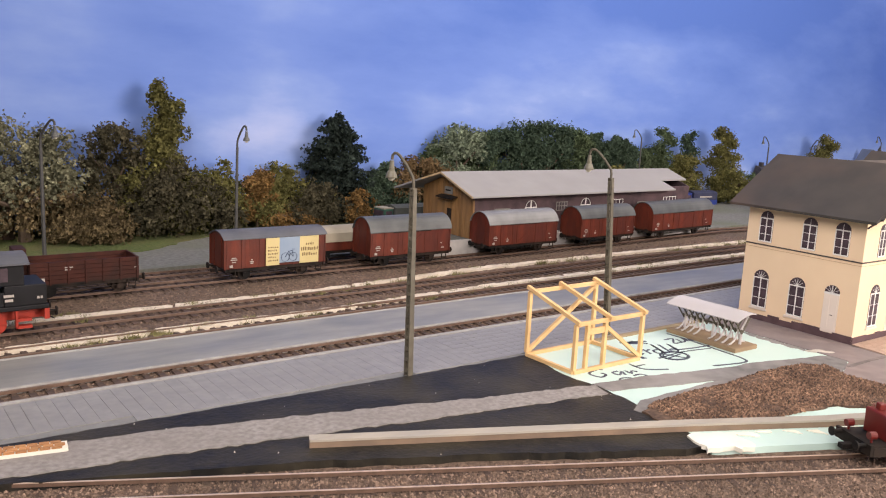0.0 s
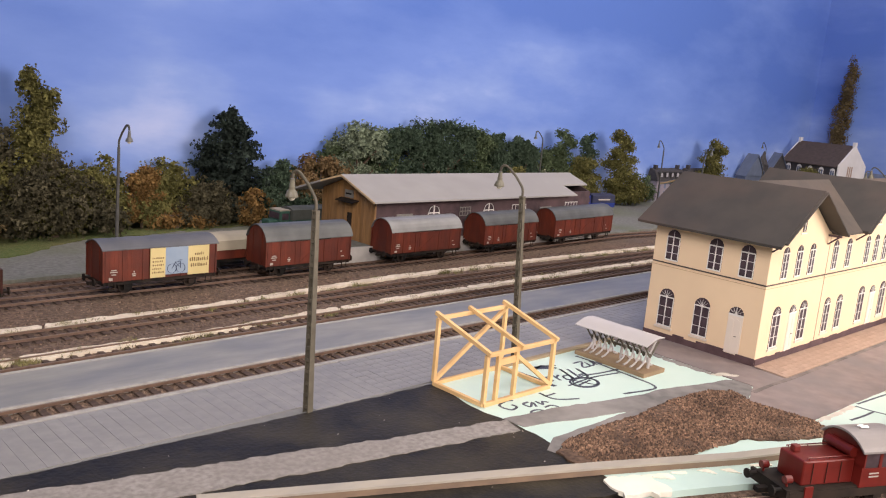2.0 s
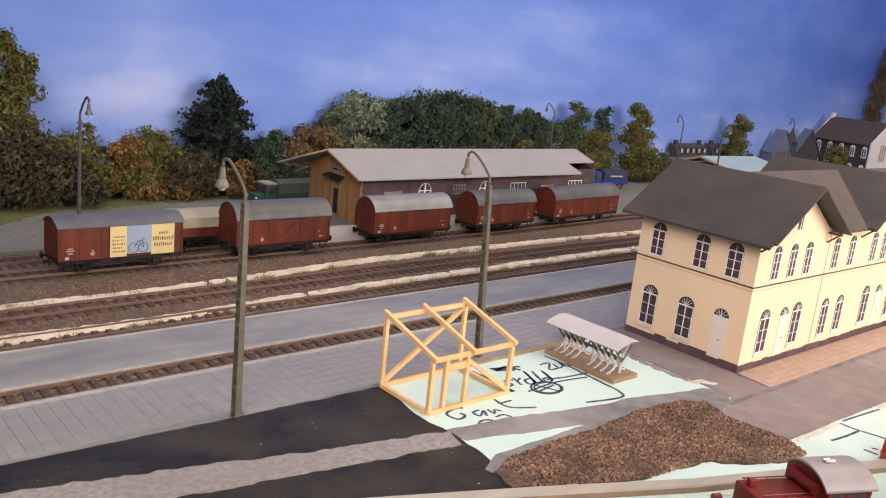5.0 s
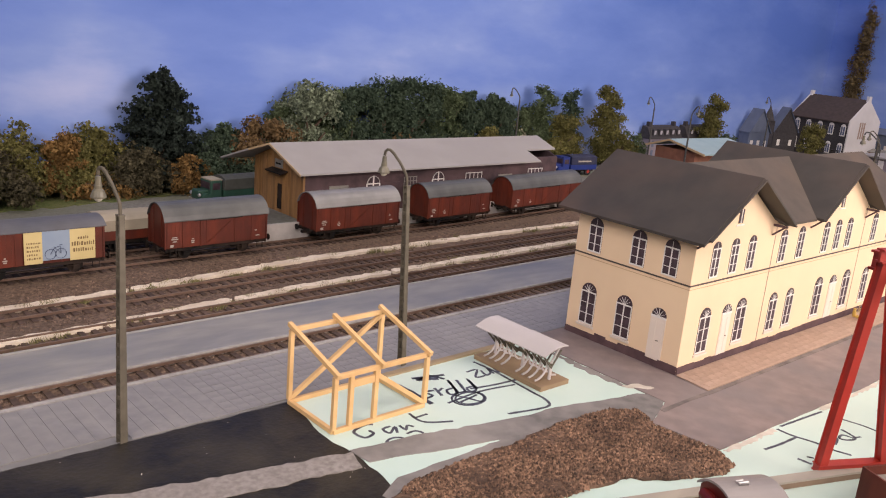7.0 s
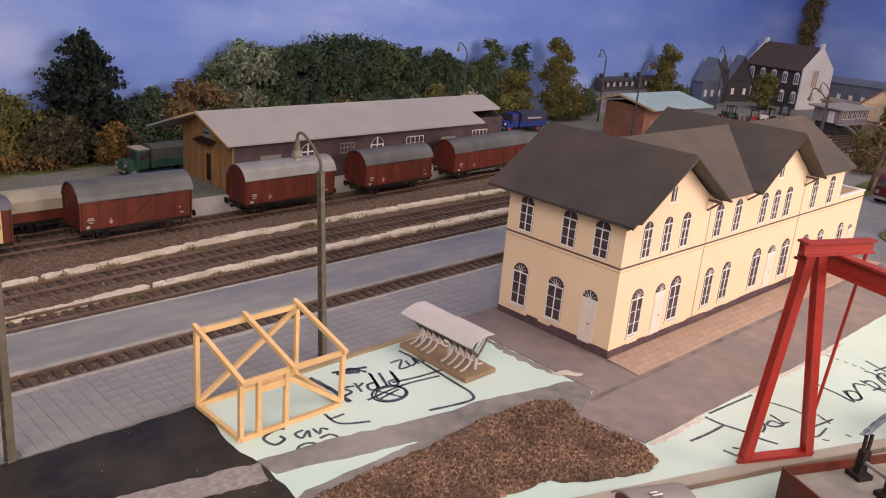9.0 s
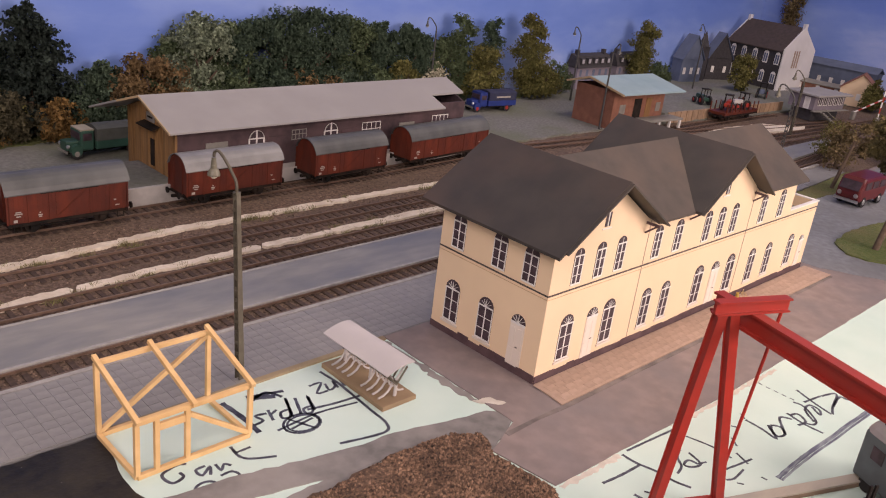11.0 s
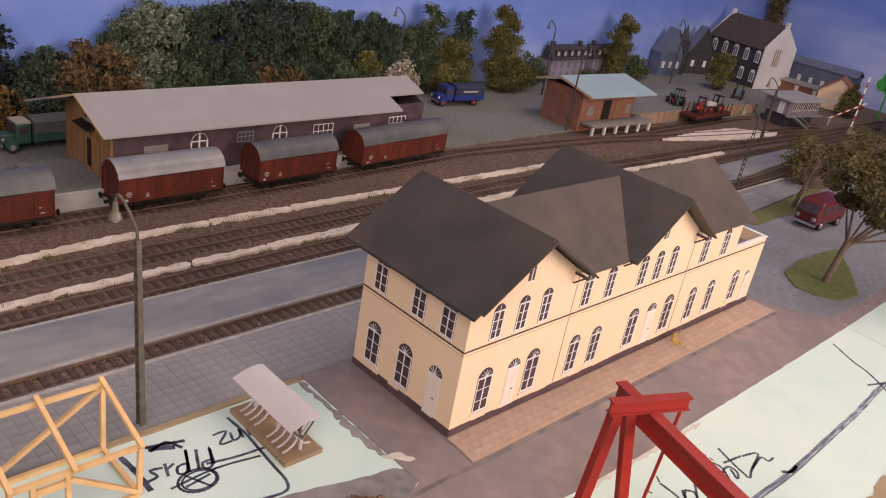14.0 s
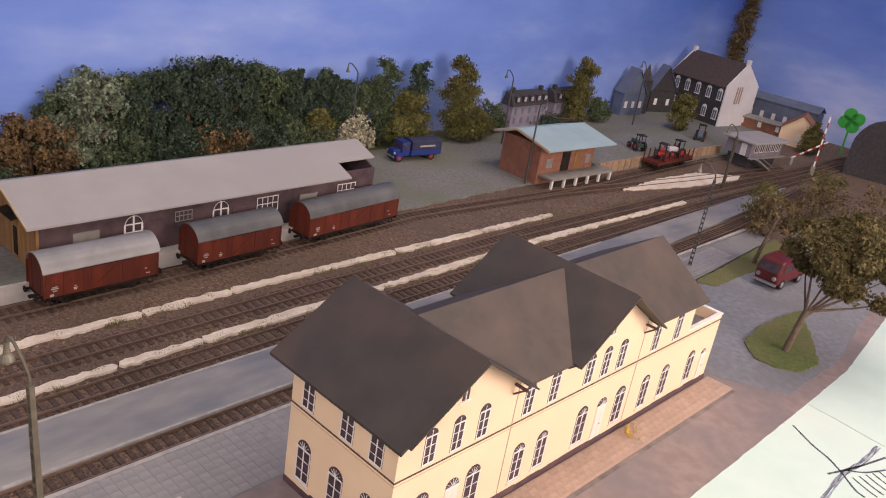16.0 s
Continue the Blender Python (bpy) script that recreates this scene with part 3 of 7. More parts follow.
# platforms
NEARP = [(-90, 12.6), (-60, 10.2), (-45.7, 9.4), (-36.9, 9.02), (-28.3, 8.6), (-19.7, 8.35), (34, 8.5), (72, 10.4), (72, 13.2), (40, 13.75), (-90, 13.75)]
near_platform = surface("near_platform", NEARP, -0.3, -0.03, M_JOINT, "grey slab platform beside the station")
bm = B()
box(bm, -90, 72, 13.55, 13.85, -0.3, 0.03)
part("edge_strip", bm, M_EDGE, near_platform)
bm = B()
box(bm, -19.6, -3.4, 8.05, 8.4, -0.3, 0.12)
part("rear_strip", bm, M_OCHRE, near_platform, "ochre wooden edge strip")
isl = surface("island_platform", [(-90, 15.6), (50, 15.6), (85, 17.2), (98, 19.0), (85, 20.1), (50, 20.05), (-90, 20.05)], -0.3, 0.0, M_PLAT, "long blue grey island platform of painted card")
bm = B()
box(bm, -90, 50, 15.55, 15.75, -0.3, 0.03)
box(bm, -90, 50, 19.9, 20.1, -0.3, 0.03)
part("edge_strip", bm, M_EDGE, isl)

# sand strips between the tracks
rs = random.Random(4)


def sand_strip(name, pts, w, label):
    """A strip along the points, with ragged sides and gaps."""
    bm = B()
    for (x0, y0), (x1, y1) in zip(pts, pts[1:]):
        x = x0
        while x < x1:
            l = rs.uniform(3.0, 7.5)
            e = min(x + l, x1)
            f = lambda q: y0 + (y1 - y0) * (q - x0) / (x1 - x0)
            ww = w * rs.uniform(0.8, 1.15)
            prism(bm, jag([(x, f(x) - ww / 2), (e, f(e) - ww / 2), (e + 0.2, f(e)), (e, f(e) + ww / 2), (x, f(x) + ww / 2), (x - 0.2, f(x))], 0.45, 0.13, int(x * 7 + y0 * 100)), -0.3, -0.1 + rs.uniform(-0.02, 0.02))
            x = e + (rs.uniform(0.15, 0.6) if rs.random() < 0.5 else -0.05)
    return tagged(part(name, bm, M_SAND), label, "sand", kind="structure")


sand_strip("sand_strip", [(-80, 22.1), (-26, 22.1), (-9, 23.3), (14, 23.6), (45, 23.9), (74, 23.0)], 0.74, "pale sand strip between two tracks")
sand_strip("sand_strip", [(-80, 27.3), (-23, 27.2), (-6, 28.9), (15, 28.9), (52, 28.1)], 0.76, "pale sand strip beside the goods track")
surface("sand_patch", [(69.6, 29.6), (80, 30.2), (89, 29.4), (96, 25.4), (93, 24.6), (85.4, 25.6), (76, 27.6)], -0.3, -0.1, M_SAND, "pale sand patch between the points", 14, 0.6, 0.2)

# ---- tracks ----
sleeper_mesh = None


def track(name, pts, label, single=False, step=0.72, sunk=0.04, head=M_RAILDULL):
    """Two rails on sleepers along the points."""
    global sleeper_mesh
    t = tagged(new(name), label, "track", kind="structure")
    t.empty_display_size = 0.01
    pts = [Vector((*p, 0)) for p in pts]
    fine = []
    for a, b in zip(pts, pts[1:]):
        n = max(1, int((b - a).length / 2))
        fine += [a.lerp(b, i / n) for i in range(n)]
    fine.append(pts[-1])

    def side(i):
        d = (fine[min(i + 1, len(fine) - 1)] - fine[max(i - 1, 0)]).normalized()
        return Vector((-d.y, d.x, 0))

    for s in (-0.69, 0.69):
        for nm, w, z0, z1, m in (("rail", 0.1, -0.17, -0.035, M_RAIL), ("rail_head", 0.075, -0.035, -0.012, head)):
            bm = B()
            rows = []
            for i, p in enumerate(fine):
                c, v = p + side(i) * s, side(i) * w / 2
                rows.append([bm.verts.new((*(c + v).xy, z0)), bm.verts.new((*(c + v).xy, z1)), bm.verts.new((*(c - v).xy, z1)), bm.verts.new((*(c - v).xy, z0))])
            for a, b in zip(rows, rows[1:]):
                for i in range(4):
                    bm.faces.new((a[(i + 1) % 4], a[i], b[i], b[(i + 1) % 4]))
            bm.faces.new(rows[0])
            bm.faces.new(rows[-1][::-1])
            part(nm, bm, m, t)
    if sleeper_mesh is None:
        bm = B()
        box(bm, -0.15, 0.15, -1.25, 1.25, -0.32, -0.17)
        box(bm, -0.1, 0.1, 0.52, 0.86, -0.17, -0.12)
        box(bm, -0.1, 0.1, -0.86, -0.52, -0.17, -0.12)
        sleeper_mesh = mesh_of("sleeper", bm, M_SLEEP)
    joined = B()
    for a, b in zip(pts, pts[1:]):
        d = b - a
        ang = math.atan2(d.y, d.x)
        n = int(d.length / step)
        for i in range(n):
            p = a + d * (i + 0.5) / n
            m = Matrix.Translation((p.x, p.y, rs.uniform(-0.012, 0.012) - sunk)) @ Matrix.Rotation(ang + rs.uniform(-0.02, 0.02), 4, "Z")
            if single:
                ob = new("sleeper", sleeper_mesh)
                ob.matrix_basis = Matrix.Translation(m.translation * U) @ Matrix.Rotation(ang, 4, "Z")
                ob.parent = t
            else:
                box(joined, -0.15, 0.15, -1.25, 1.25, -0.32, -0.17, m)
    if single:
        joined.free()
    else:
        tagged(part("sleepers", joined, M_SLEEP, t), kind="stuff")
    return t


FD = Vector((0.898, -0.4399, 0))
F0 = Vector((-36.85, 0.55, 0))


def siding(s):
    p = F0 + FD * s
    return (p.x, p.y)


track("track_platform", [(-80, 14.7), (40, 14.7), (72, 15.2), (100, 17)], "brown model track between the platforms", True)
track("track_through", [(-80, 21.05), (-9, 21.5), (45, 21.7), (72, 21.2), (110, 20.0), (142, 19)], "brown model track behind the island platform")
track("track_loop", [(-80, 25.0), (-9, 26.1), (45, 26.0), (72, 24.9), (110, 22.4), (142, 21)], "brown model track with dark sleepers")
track("track_goods", [(-80, 32.7), (-4, 33.3), (14, 33.7), (36, 34.9), (60, 32.6), (84, 28.2), (110, 24)], "brown goods track under the wagon row")
track("track_rear", [(-80, 36.2), (-6, 36.6)], "brown rear track with a parked flat wagon")
track("track_stub", [(36, 34.9), (62, 33.0), (96, 33.0), (100, 32.6)], "brown loading track beside the ramp")
track("track_siding", [siding(-38), siding(75)], "brown siding with bright worn rails", sunk=0.12, head=M_RAILTOP)

# loose ballast, densest where the camera passes
stones("ballast_stones", [(-50, 13.9), (60, 13.9), (60, 15.5), (-50, 15.5)], 6000, 0.075, -0.3, M_STONE, 1, (-50, 60, 13.9, 15.5), label="loose brown ballast stones")
stones("ballast_stones", [(-55, 20.2), (80, 20.2), (80, 31.2), (-55, 31.2)], 16000, 0.09, -0.3, M_STONE, 2, (-55, 80, 20.2, 31.2), label="loose brown ballast stones")
q = [siding(-14), siding(34)]
nrm = Vector((0.4399, 0.898, 0))
band = [(q[0][0] + nrm.x * 1.45, q[0][1] + nrm.y * 1.45), (q[1][0] + nrm.x * 1.45, q[1][1] + nrm.y * 1.45), (q[1][0] - nrm.x * 5.5, q[1][1] - nrm.y * 5.5), (q[0][0] - nrm.x * 5.5, q[0][1] - nrm.y * 5.5)]
stones("ballast_stones", band, 26000, 0.075, -0.29, M_STONE, 3, (-55, 5, -21, 11), label="loose brown ballast stones of the siding")

BED = [(-20.9, -1.0), (-19.76, -0.56), (-17.37, -0.45), (-15.56, -0.42), (-13.85, -0.64), (-10.76, -0.34), (-8.6, -0.47), (-6.86, -0.75), (-5.72, -1.57), (-6.0, -2.4), (-6.45, -2.9), (-6.1, -6.25), (-6.72, -7.37), (-7.6, -7.5), (-10.35, -6.31), (-11.47, -5.3), (-13.59, -4.88), (-15.69, -4.7), (-21.1, -2.3)]
surface("bark_bed", BED, -0.2, 0.1, M_BARK, "brown bark gravel bed", 15, 0.4, 0.15)


surface("filler_edge", [(-21.0, -0.6), (-19.66, 0.12), (-16.95, 0.05), (-13.67, 0.08), (-10.76, -0.24000000000000002), (-10.76, -0.34), (-13.85, -0.64), (-15.56, -0.42), (-17.37, -0.45), (-19.76, -0.56), (-20.9, -1.0)], -0.2, 0.03, M_DPATH, "grey filler edge beside the bark bed", 16, 0.4, 0.05)


def mound(x, y):
    return 0.09 + 0.1 * noise.noise(Vector((x * 0.5, y * 0.5, 0)))


stones("bark_chips", BED, 15000, 0.1, 0.0, M_BARK, 4, (-20.3, -3.6, -7.6, 0.2), mound, label="loose brown bark chips")

# grass tufts along the sand strips
rng = np.random.default_rng(8)
TV, TF = [], []
for i in range(210):
    x = rng.uniform(-48, 70)
    row = rng.integers(0, 2)
    y = np.interp(x, [-80, -26, -9, 14, 45, 74], [22.1, 22.1, 23.3, 23.6, 23.9, 23.0]) if row else np.interp(x, [-80, -23, -6, 15, 52, 70], [27.3, 27.2, 28.9, 28.9, 28.1, 27])
    y += rng.normal() * 0.35 - 0.25
    for j in range(34):
        k = len(TV)
        px, py = x + rng.normal() * 0.3, y + rng.normal() * 0.16
        lx, ly, h = rng.normal() * 0.16, rng.normal() * 0.12, rng.uniform(0.1, 0.3)
        TV += [(px - 0.03, py, -0.25), (px + 0.03, py, -0.25), (px + lx, py + ly, -0.2 + h)]
        TF.append((k, k + 1, k + 2))
tagged(stuff_mesh("grass_tufts", TV, TF, M_TUFT), "short green grass tufts along the sand", "grass", kind="stuff")


# ---- station building ----
def arch(w, h, n=8):
    """Outline of an arched opening, w wide and h high, standing on 0."""
    r = w / 2
    return [(-r, 0), (r, 0)] + [(r * math.cos(math.pi * i / n), h - r + r * math.sin(math.pi * i / n)) for i in range(n + 1)]


def window(parent, m, w, h, sill=True):
    """An arched window print on the wall: pane, white frame with bars, sill."""
    win = new("window")
    win.empty_display_size = 0.005
    win.parent = parent
    win.matrix_basis = m
    bm = B()
    plate(bm, arch(w, h), -0.03, 0.0)
    part("pane", bm, M_GLASS, win)
    bm = B()
    outer, inner = arch(w, h), arch(w - 0.12, h - 0.12)
    inner = [(x, z + 0.06) for x, z in inner]
    pairs = list(zip(outer[1:], outer[2:] + outer[:1], inner[1:], inner[2:] + inner[:1]))
    for a, b, c, d in (pairs[0], pairs[-1]):
        v = [bm.verts.new((p[0], y, p[1])) for y in (-0.05, -0.03) for p in (a, b, d, c)]
        for f in ((0, 1, 2, 3), (7, 6, 5, 4), (0, 4, 5, 1), (2, 6, 7, 3)):
            bm.faces.new([v[i] for i in f])
    box(bm, -w / 2, w / 2, -0.05, -0.03, 0, 0.09)
    r = w / 2
    box(bm, -0.035, 0.035, -0.055, -0.03, 0.05, h - r)
    box(bm, -r, r, -0.057, -0.03, h - r - 0.045, h - r + 0.035)
    for k in (1, 2):
        z = (h - r) * k / 3
        box(bm, -r, r, -0.053, -0.03, z - 0.015, z + 0.015)
    for a in (35, 63, 90, 117, 145) if sill else (90,):
        c, s = math.cos(radians(a)), math.sin(radians(a))
        bar(bm, (0, -0.04, h - r), (c * r * 0.8, -0.04, h - r + s * r * 0.8), 0.024, 0.02)
    part("window_frame", bm, M_WHITE, win)
    if sill:
        bm = B()
        box(bm, -w / 2 - 0.1, w / 2 + 0.1, -0.1, 0, -0.16, -0.03)
        part("window_sill", bm, M_DOOR, win)
    return win


def house_door(parent, m, w, h):
    d = new("door")
    d.empty_display_size = 0.005
    d.parent = parent
    d.matrix_basis = m
    r = w / 2
    bm = B()
    box(bm, -r, r, -0.04, 0, 0, h - r - 0.1)
    for s in (-1, 1):
        box(bm, s * r * 0.5 - 0.16, s * r * 0.5 + 0.16, -0.055, -0.04, 0.25, 1.0)
        box(bm, s * r * 0.5 - 0.16, s * r * 0.5 + 0.16, -0.055, -0.04, 1.15, h - r - 0.3)
    part("door_leaf", bm, M_DOOR, d)
    bm = B()
    half = [(r * math.cos(math.pi * i / 8), h - r + r * math.sin(math.pi * i / 8)) for i in range(9)]
    plate(bm, half, -0.03, 0)
    part("fanlight", bm, M_GLASS, d)
    bm = B()
    for a in (30, 60, 90, 120, 150):
        c, s = math.cos(radians(a)), math.sin(radians(a))
        bar(bm, (0, -0.04, h - r), (c * r * 0.95, -0.04, h - r + s * r * 0.95), 0.04, 0.02)
    box(bm, -r, r, -0.06, -0.02, h - r - 0.1, h - r + 0.02)
    part("fanlight_bars", bm, M_WHITE, d)
    bm = B()
    tube(bm, (0.05, -0.08, 1.15), (0.2, -0.08, 1.15), 0.025)
    part("door_handle", bm, M_BAND, d)
    return d


house = thing("station_building", 0, 0, 0.06, -0.97, "cream card station building with dark grey gabled roofs", "house")
DEPTH, LEN = 8.1, 28.0
front = [(0, 0), (LEN, 0), (LEN, 8.15), (21.4, 8.2), (17.1, 11.1), (12.8, 8.2), (8.2, 8.15), (4.1, 10.85), (0, 8.15)]
for y0, y1 in ((0.0, 0.3), (DEPTH - 0.3, DEPTH)):
    bm = B()
    plate(bm, front, y0, y1)
    part("wall", bm, M_CREAM, house)
for x0, x1 in ((0.0, 0.3), (LEN - 0.3, LEN)):
    bm = B()
    box(bm, x0, x1, 0.3, DEPTH - 0.3, 0, 8.15)
    part("wall", bm, M_CREAM, house)
bm = B()
box(bm, LEN, 33.0, 0, 0.2, 0, 5.55)
box(bm, 32.8, 33.0, 0.2, 4.8, 0, 5.55)
box(bm, LEN, 33.0, 4.8, 5.0, 0, 5.55)
part("terrace_annex", bm, M_CREAM, house, "single storey annex with a walled roof terrace")
bm = B()
box(bm, LEN, 32.8, 0.2, 4.8, 0, 4.7)
part("terrace_floor", bm, M_DIM, house)
bm = B()
box(bm, LEN, 33.05, -0.05, 0.25, 5.55, 5.64)
box(bm, 32.75, 33.05, 0.25, 5.05, 5.55, 5.64)
part("parapet_coping", bm, M_WHITE, house)
rp = random.Random(3)
x = 0.0
while x < 32.9:
    e = min(x + rp.uniform(0.6, 1.4), 33.0)
    bm = B()
    box(bm, x, e, -0.06, -0.002, 0, 0.38 + rp.uniform(0, 0.1))
    part("plinth_stone", bm, M_PLINTH, house)
    x = e
y = 0.0
while y < DEPTH - 0.05:
    e = min(y + rp.uniform(0.6, 1.4), DEPTH)
    bm = B()
    box(bm, -0.06, -0.002, y, e, 0, 0.36 + rp.uniform(0, 0.2))
    part("plinth_stone", bm, M_PLINTH, house)
    y = e
bm = B()
box(bm, -0.04, 33.0, -0.04, -0.002, 5.12, 5.2)
box(bm, -0.04, -0.002, 0, DEPTH, 5.12, 5.2)
part("string_course", bm, M_BAND, house, "thin dark string course")
bm = B()
box(bm, -0.025, 33.0, -0.025, -0.002, 4.93, 4.96)
box(bm, -0.025, -0.002, 0, DEPTH, 4.93, 4.96)
part("facade_line", bm, mat("faint_facade_line", (0.6, 0.42, 0.25), rough=0.7), house)
for xj in (8.55, 21.3):
    bm = B()
    box(bm, xj - 0.03, xj + 0.03, -0.02, 0, 0.4, 8.1)
    part("downpipe", bm, M_WALK, house, "thin painted downpipe line")
for xw in (2.1, 6.0, 9.86, 12.0, 15.95, 20.2, 23.4, 26.0, 29.7):
    w, h = (1.12, 2.72) if xw in (2.1, 6.0, 15.95, 20.2) else (0.98, 2.5)
    window(house, P(xw, 0, 0.92), w, h)
for xw in (2.1, 4.05, 5.95, 9.7, 12.0, 15.45, 17.2, 18.95, 23.1, 26.0):
    window(house, P(xw, 0, 5.4), 0.82, 2.08, False)
for xw, w in ((4.4, 1.0), (18.1, 1.05), (31.7, 0.75)):
    house_door(house, P(xw, 0, 0.4), w, 3.1 if w > 0.8 else 2.6)
for yw in (6.62, 3.98):
    window(house, P(0, yw, 0.86, -90), 1.12, 2.6)
house_door(house, P(0, 1.6, 0.4, -90), 1.0, 3.05)
for yw in (6.7, 3.6, 1.42):
    window(house, P(0, yw, 5.36, -90), 0.98, 2.1, False)
for xg in (4.1, 17.1):
    bm = B()
    for o in (-0.22, 0.08):
        box(bm, xg + o, xg + o + 0.16, -0.03, 0, 8.35, 9.15)
    part("gable_slot", bm, M_GLASS, house, "pair of narrow attic slots")
    bm = B()
    box(bm, xg - 0.02, xg + 0.04, -0.05, 0, 8.35, 9.15)
    box(bm, xg - 0.42, xg + 0.42, -0.05, 0, 8.2, 8.27)
    part("gable_slot_frame", bm, M_WHITE, house)


def wing_roof(x0, xr, x1, zr, ya, yb, drop=0.0):
    """A gabled roof; drop lets its western eave reach further down the slope."""
    bm = B()
    xd, zd = x0 - drop, 8.1 - drop * (zr - 8.1) / (xr - x0)
    slab(bm, [(xd, ya, zd), (xr, ya, zr), (xr, yb, zr), (xd, yb, zd)], 0.16)
    slab(bm, [(xr, ya, zr), (x1, ya, 8.1), (x1, yb, 8.1), (xr, yb, zr)], 0.16)
    part("roof", bm, M_ROOF, house)
    bm = B()
    for a, b in (((x0, zr), (xr, zr)), ((xr, zr), (x1, zr))):
        za, zb = (8.1, zr) if a[0] == x0 else (zr, 8.1)
        bar(bm, (a[0], ya - 0.05, za - 0.12), (b[0], ya - 0.05, zb - 0.12), 0.26, 0.1)
    part("barge_board", bm, M_ROOF, house)
    for xx in (x0 + 0.55, x1 - 0.6):
        bm = B()
        box(bm, xx - 0.07, xx + 0.07, ya + 0.1, 0.0, 7.85, 7.98)
        bar(bm, (xx, -0.02, 7.3), (xx, ya + 0.25, 7.88), 0.1, 0.1)
        part("eave_bracket", bm, M_PLINTH, house)


wing_roof(-0.5, 4.1, 8.7, 11.1, -0.95, 9.1, 0.4)
wing_roof(12.45, 17.1, 21.75, 11.4, -0.95, 9.1)
for lo, hi, zr in (((8.55, 12.45), (4.2, 16.66), 11.08), ((21.7, 28.5), (17.5, 28.5), 11.1)):
    bm = B()
    slab(bm, [(lo[0], -0.55, 8.05), (lo[1], -0.55, 8.05), (hi[1], 4.05, zr), (hi[0], 4.05, zr)], 0.16)
    slab(bm, [(hi[0], 4.05, zr), (hi[1], 4.05, zr), (lo[1], 8.65, 8.05), (lo[0], 8.65, 8.05)], 0.16)
    part("roof", bm, M_ROOFB, house, "card roof between the wings, coloured browner and lighter as lit")
bm = B()
v = [(LEN - 0.3, 0.3, 8.1), (LEN - 0.3, 7.8, 8.1), (LEN - 0.3, 4.05, 10.75)]
a = [bm.verts.new(p) for p in v]
b = [bm.verts.new((LEN, p[1], p[2])) for p in v]
bm.faces.new(a)
bm.faces.new(b[::-1])
for i in range(3):
    bm.faces.new((a[i], a[(i + 1) % 3], b[(i + 1) % 3], b[i]))
part("wall", bm, M_CREAM, house)

# tan pavement along the front
walk_way = surface("pavement", [(-0.35, -2.25), (33.6, -2.85), (33.5, -0.75), (0.0, -0.1), (-0.05, -0.1)], 0.0, 0.13, M_WALK, "tan slab pavement along the station front")


# ---- timber frame model ----
def timber_frame():
    t = thing("timber_frame_model", -19.8, 4.5, 0.0, 0.0, "bare pine strip frame of an unfinished shed", "timber frame")
    W, D, HF, HB, s = 5.2, 3.6, 2.68, 3.66, 0.21
    def strip(nm, a, b, w=s):
        bm = B()
        bar(bm, a, b, w, w)
        return part(nm, bm, M_WOODF, t, bevel=0.015)
    for nm, a, b in (("sill_beam", (0, 0, 0.11), (W, 0, 0.11)), ("sill_beam", (0, D, 0.11), (W, D, 0.11)), ("sill_beam", (0, 0, 0.11), (0, D, 0.11)), ("sill_beam", (W, 0, 0.11), (W, D, 0.11))):
        strip(nm, a, b)
    for x, y, h in ((0, 0, HF), (W, 0, HF), (0, D, HB), (W, D, HB)):
        strip("post", (x, y, 0.22), (x, y, h))
    for x in (0.85, 2.2):
        strip("post", (x, 0, 0.22), (x, 0, HF - 0.1))
    bm = B()
    box(bm, 0.96, 2.09, -0.08, 0.08, 2.02, 2.36)
    part("lintel", bm, M_WOODF, t, bevel=0.015)
    strip("top_plate", (0, 0, HF), (W, 0, HF))
    strip("top_plate", (0, D, HB), (W, D, HB))
    for x in (0, W * 0.47, W):
        strip("rafter", (x, -0.26, HF + 0.1), (x, D + 0.22, HB + 0.24))
    strip("brace", (0.1, D, 0.3), (W * 0.98, D, HB - 0.15))
    strip("brace", (2.3, 0.02, 2.3), (W - 0.1, 0.02, 0.3))
    return t


timber_frame()


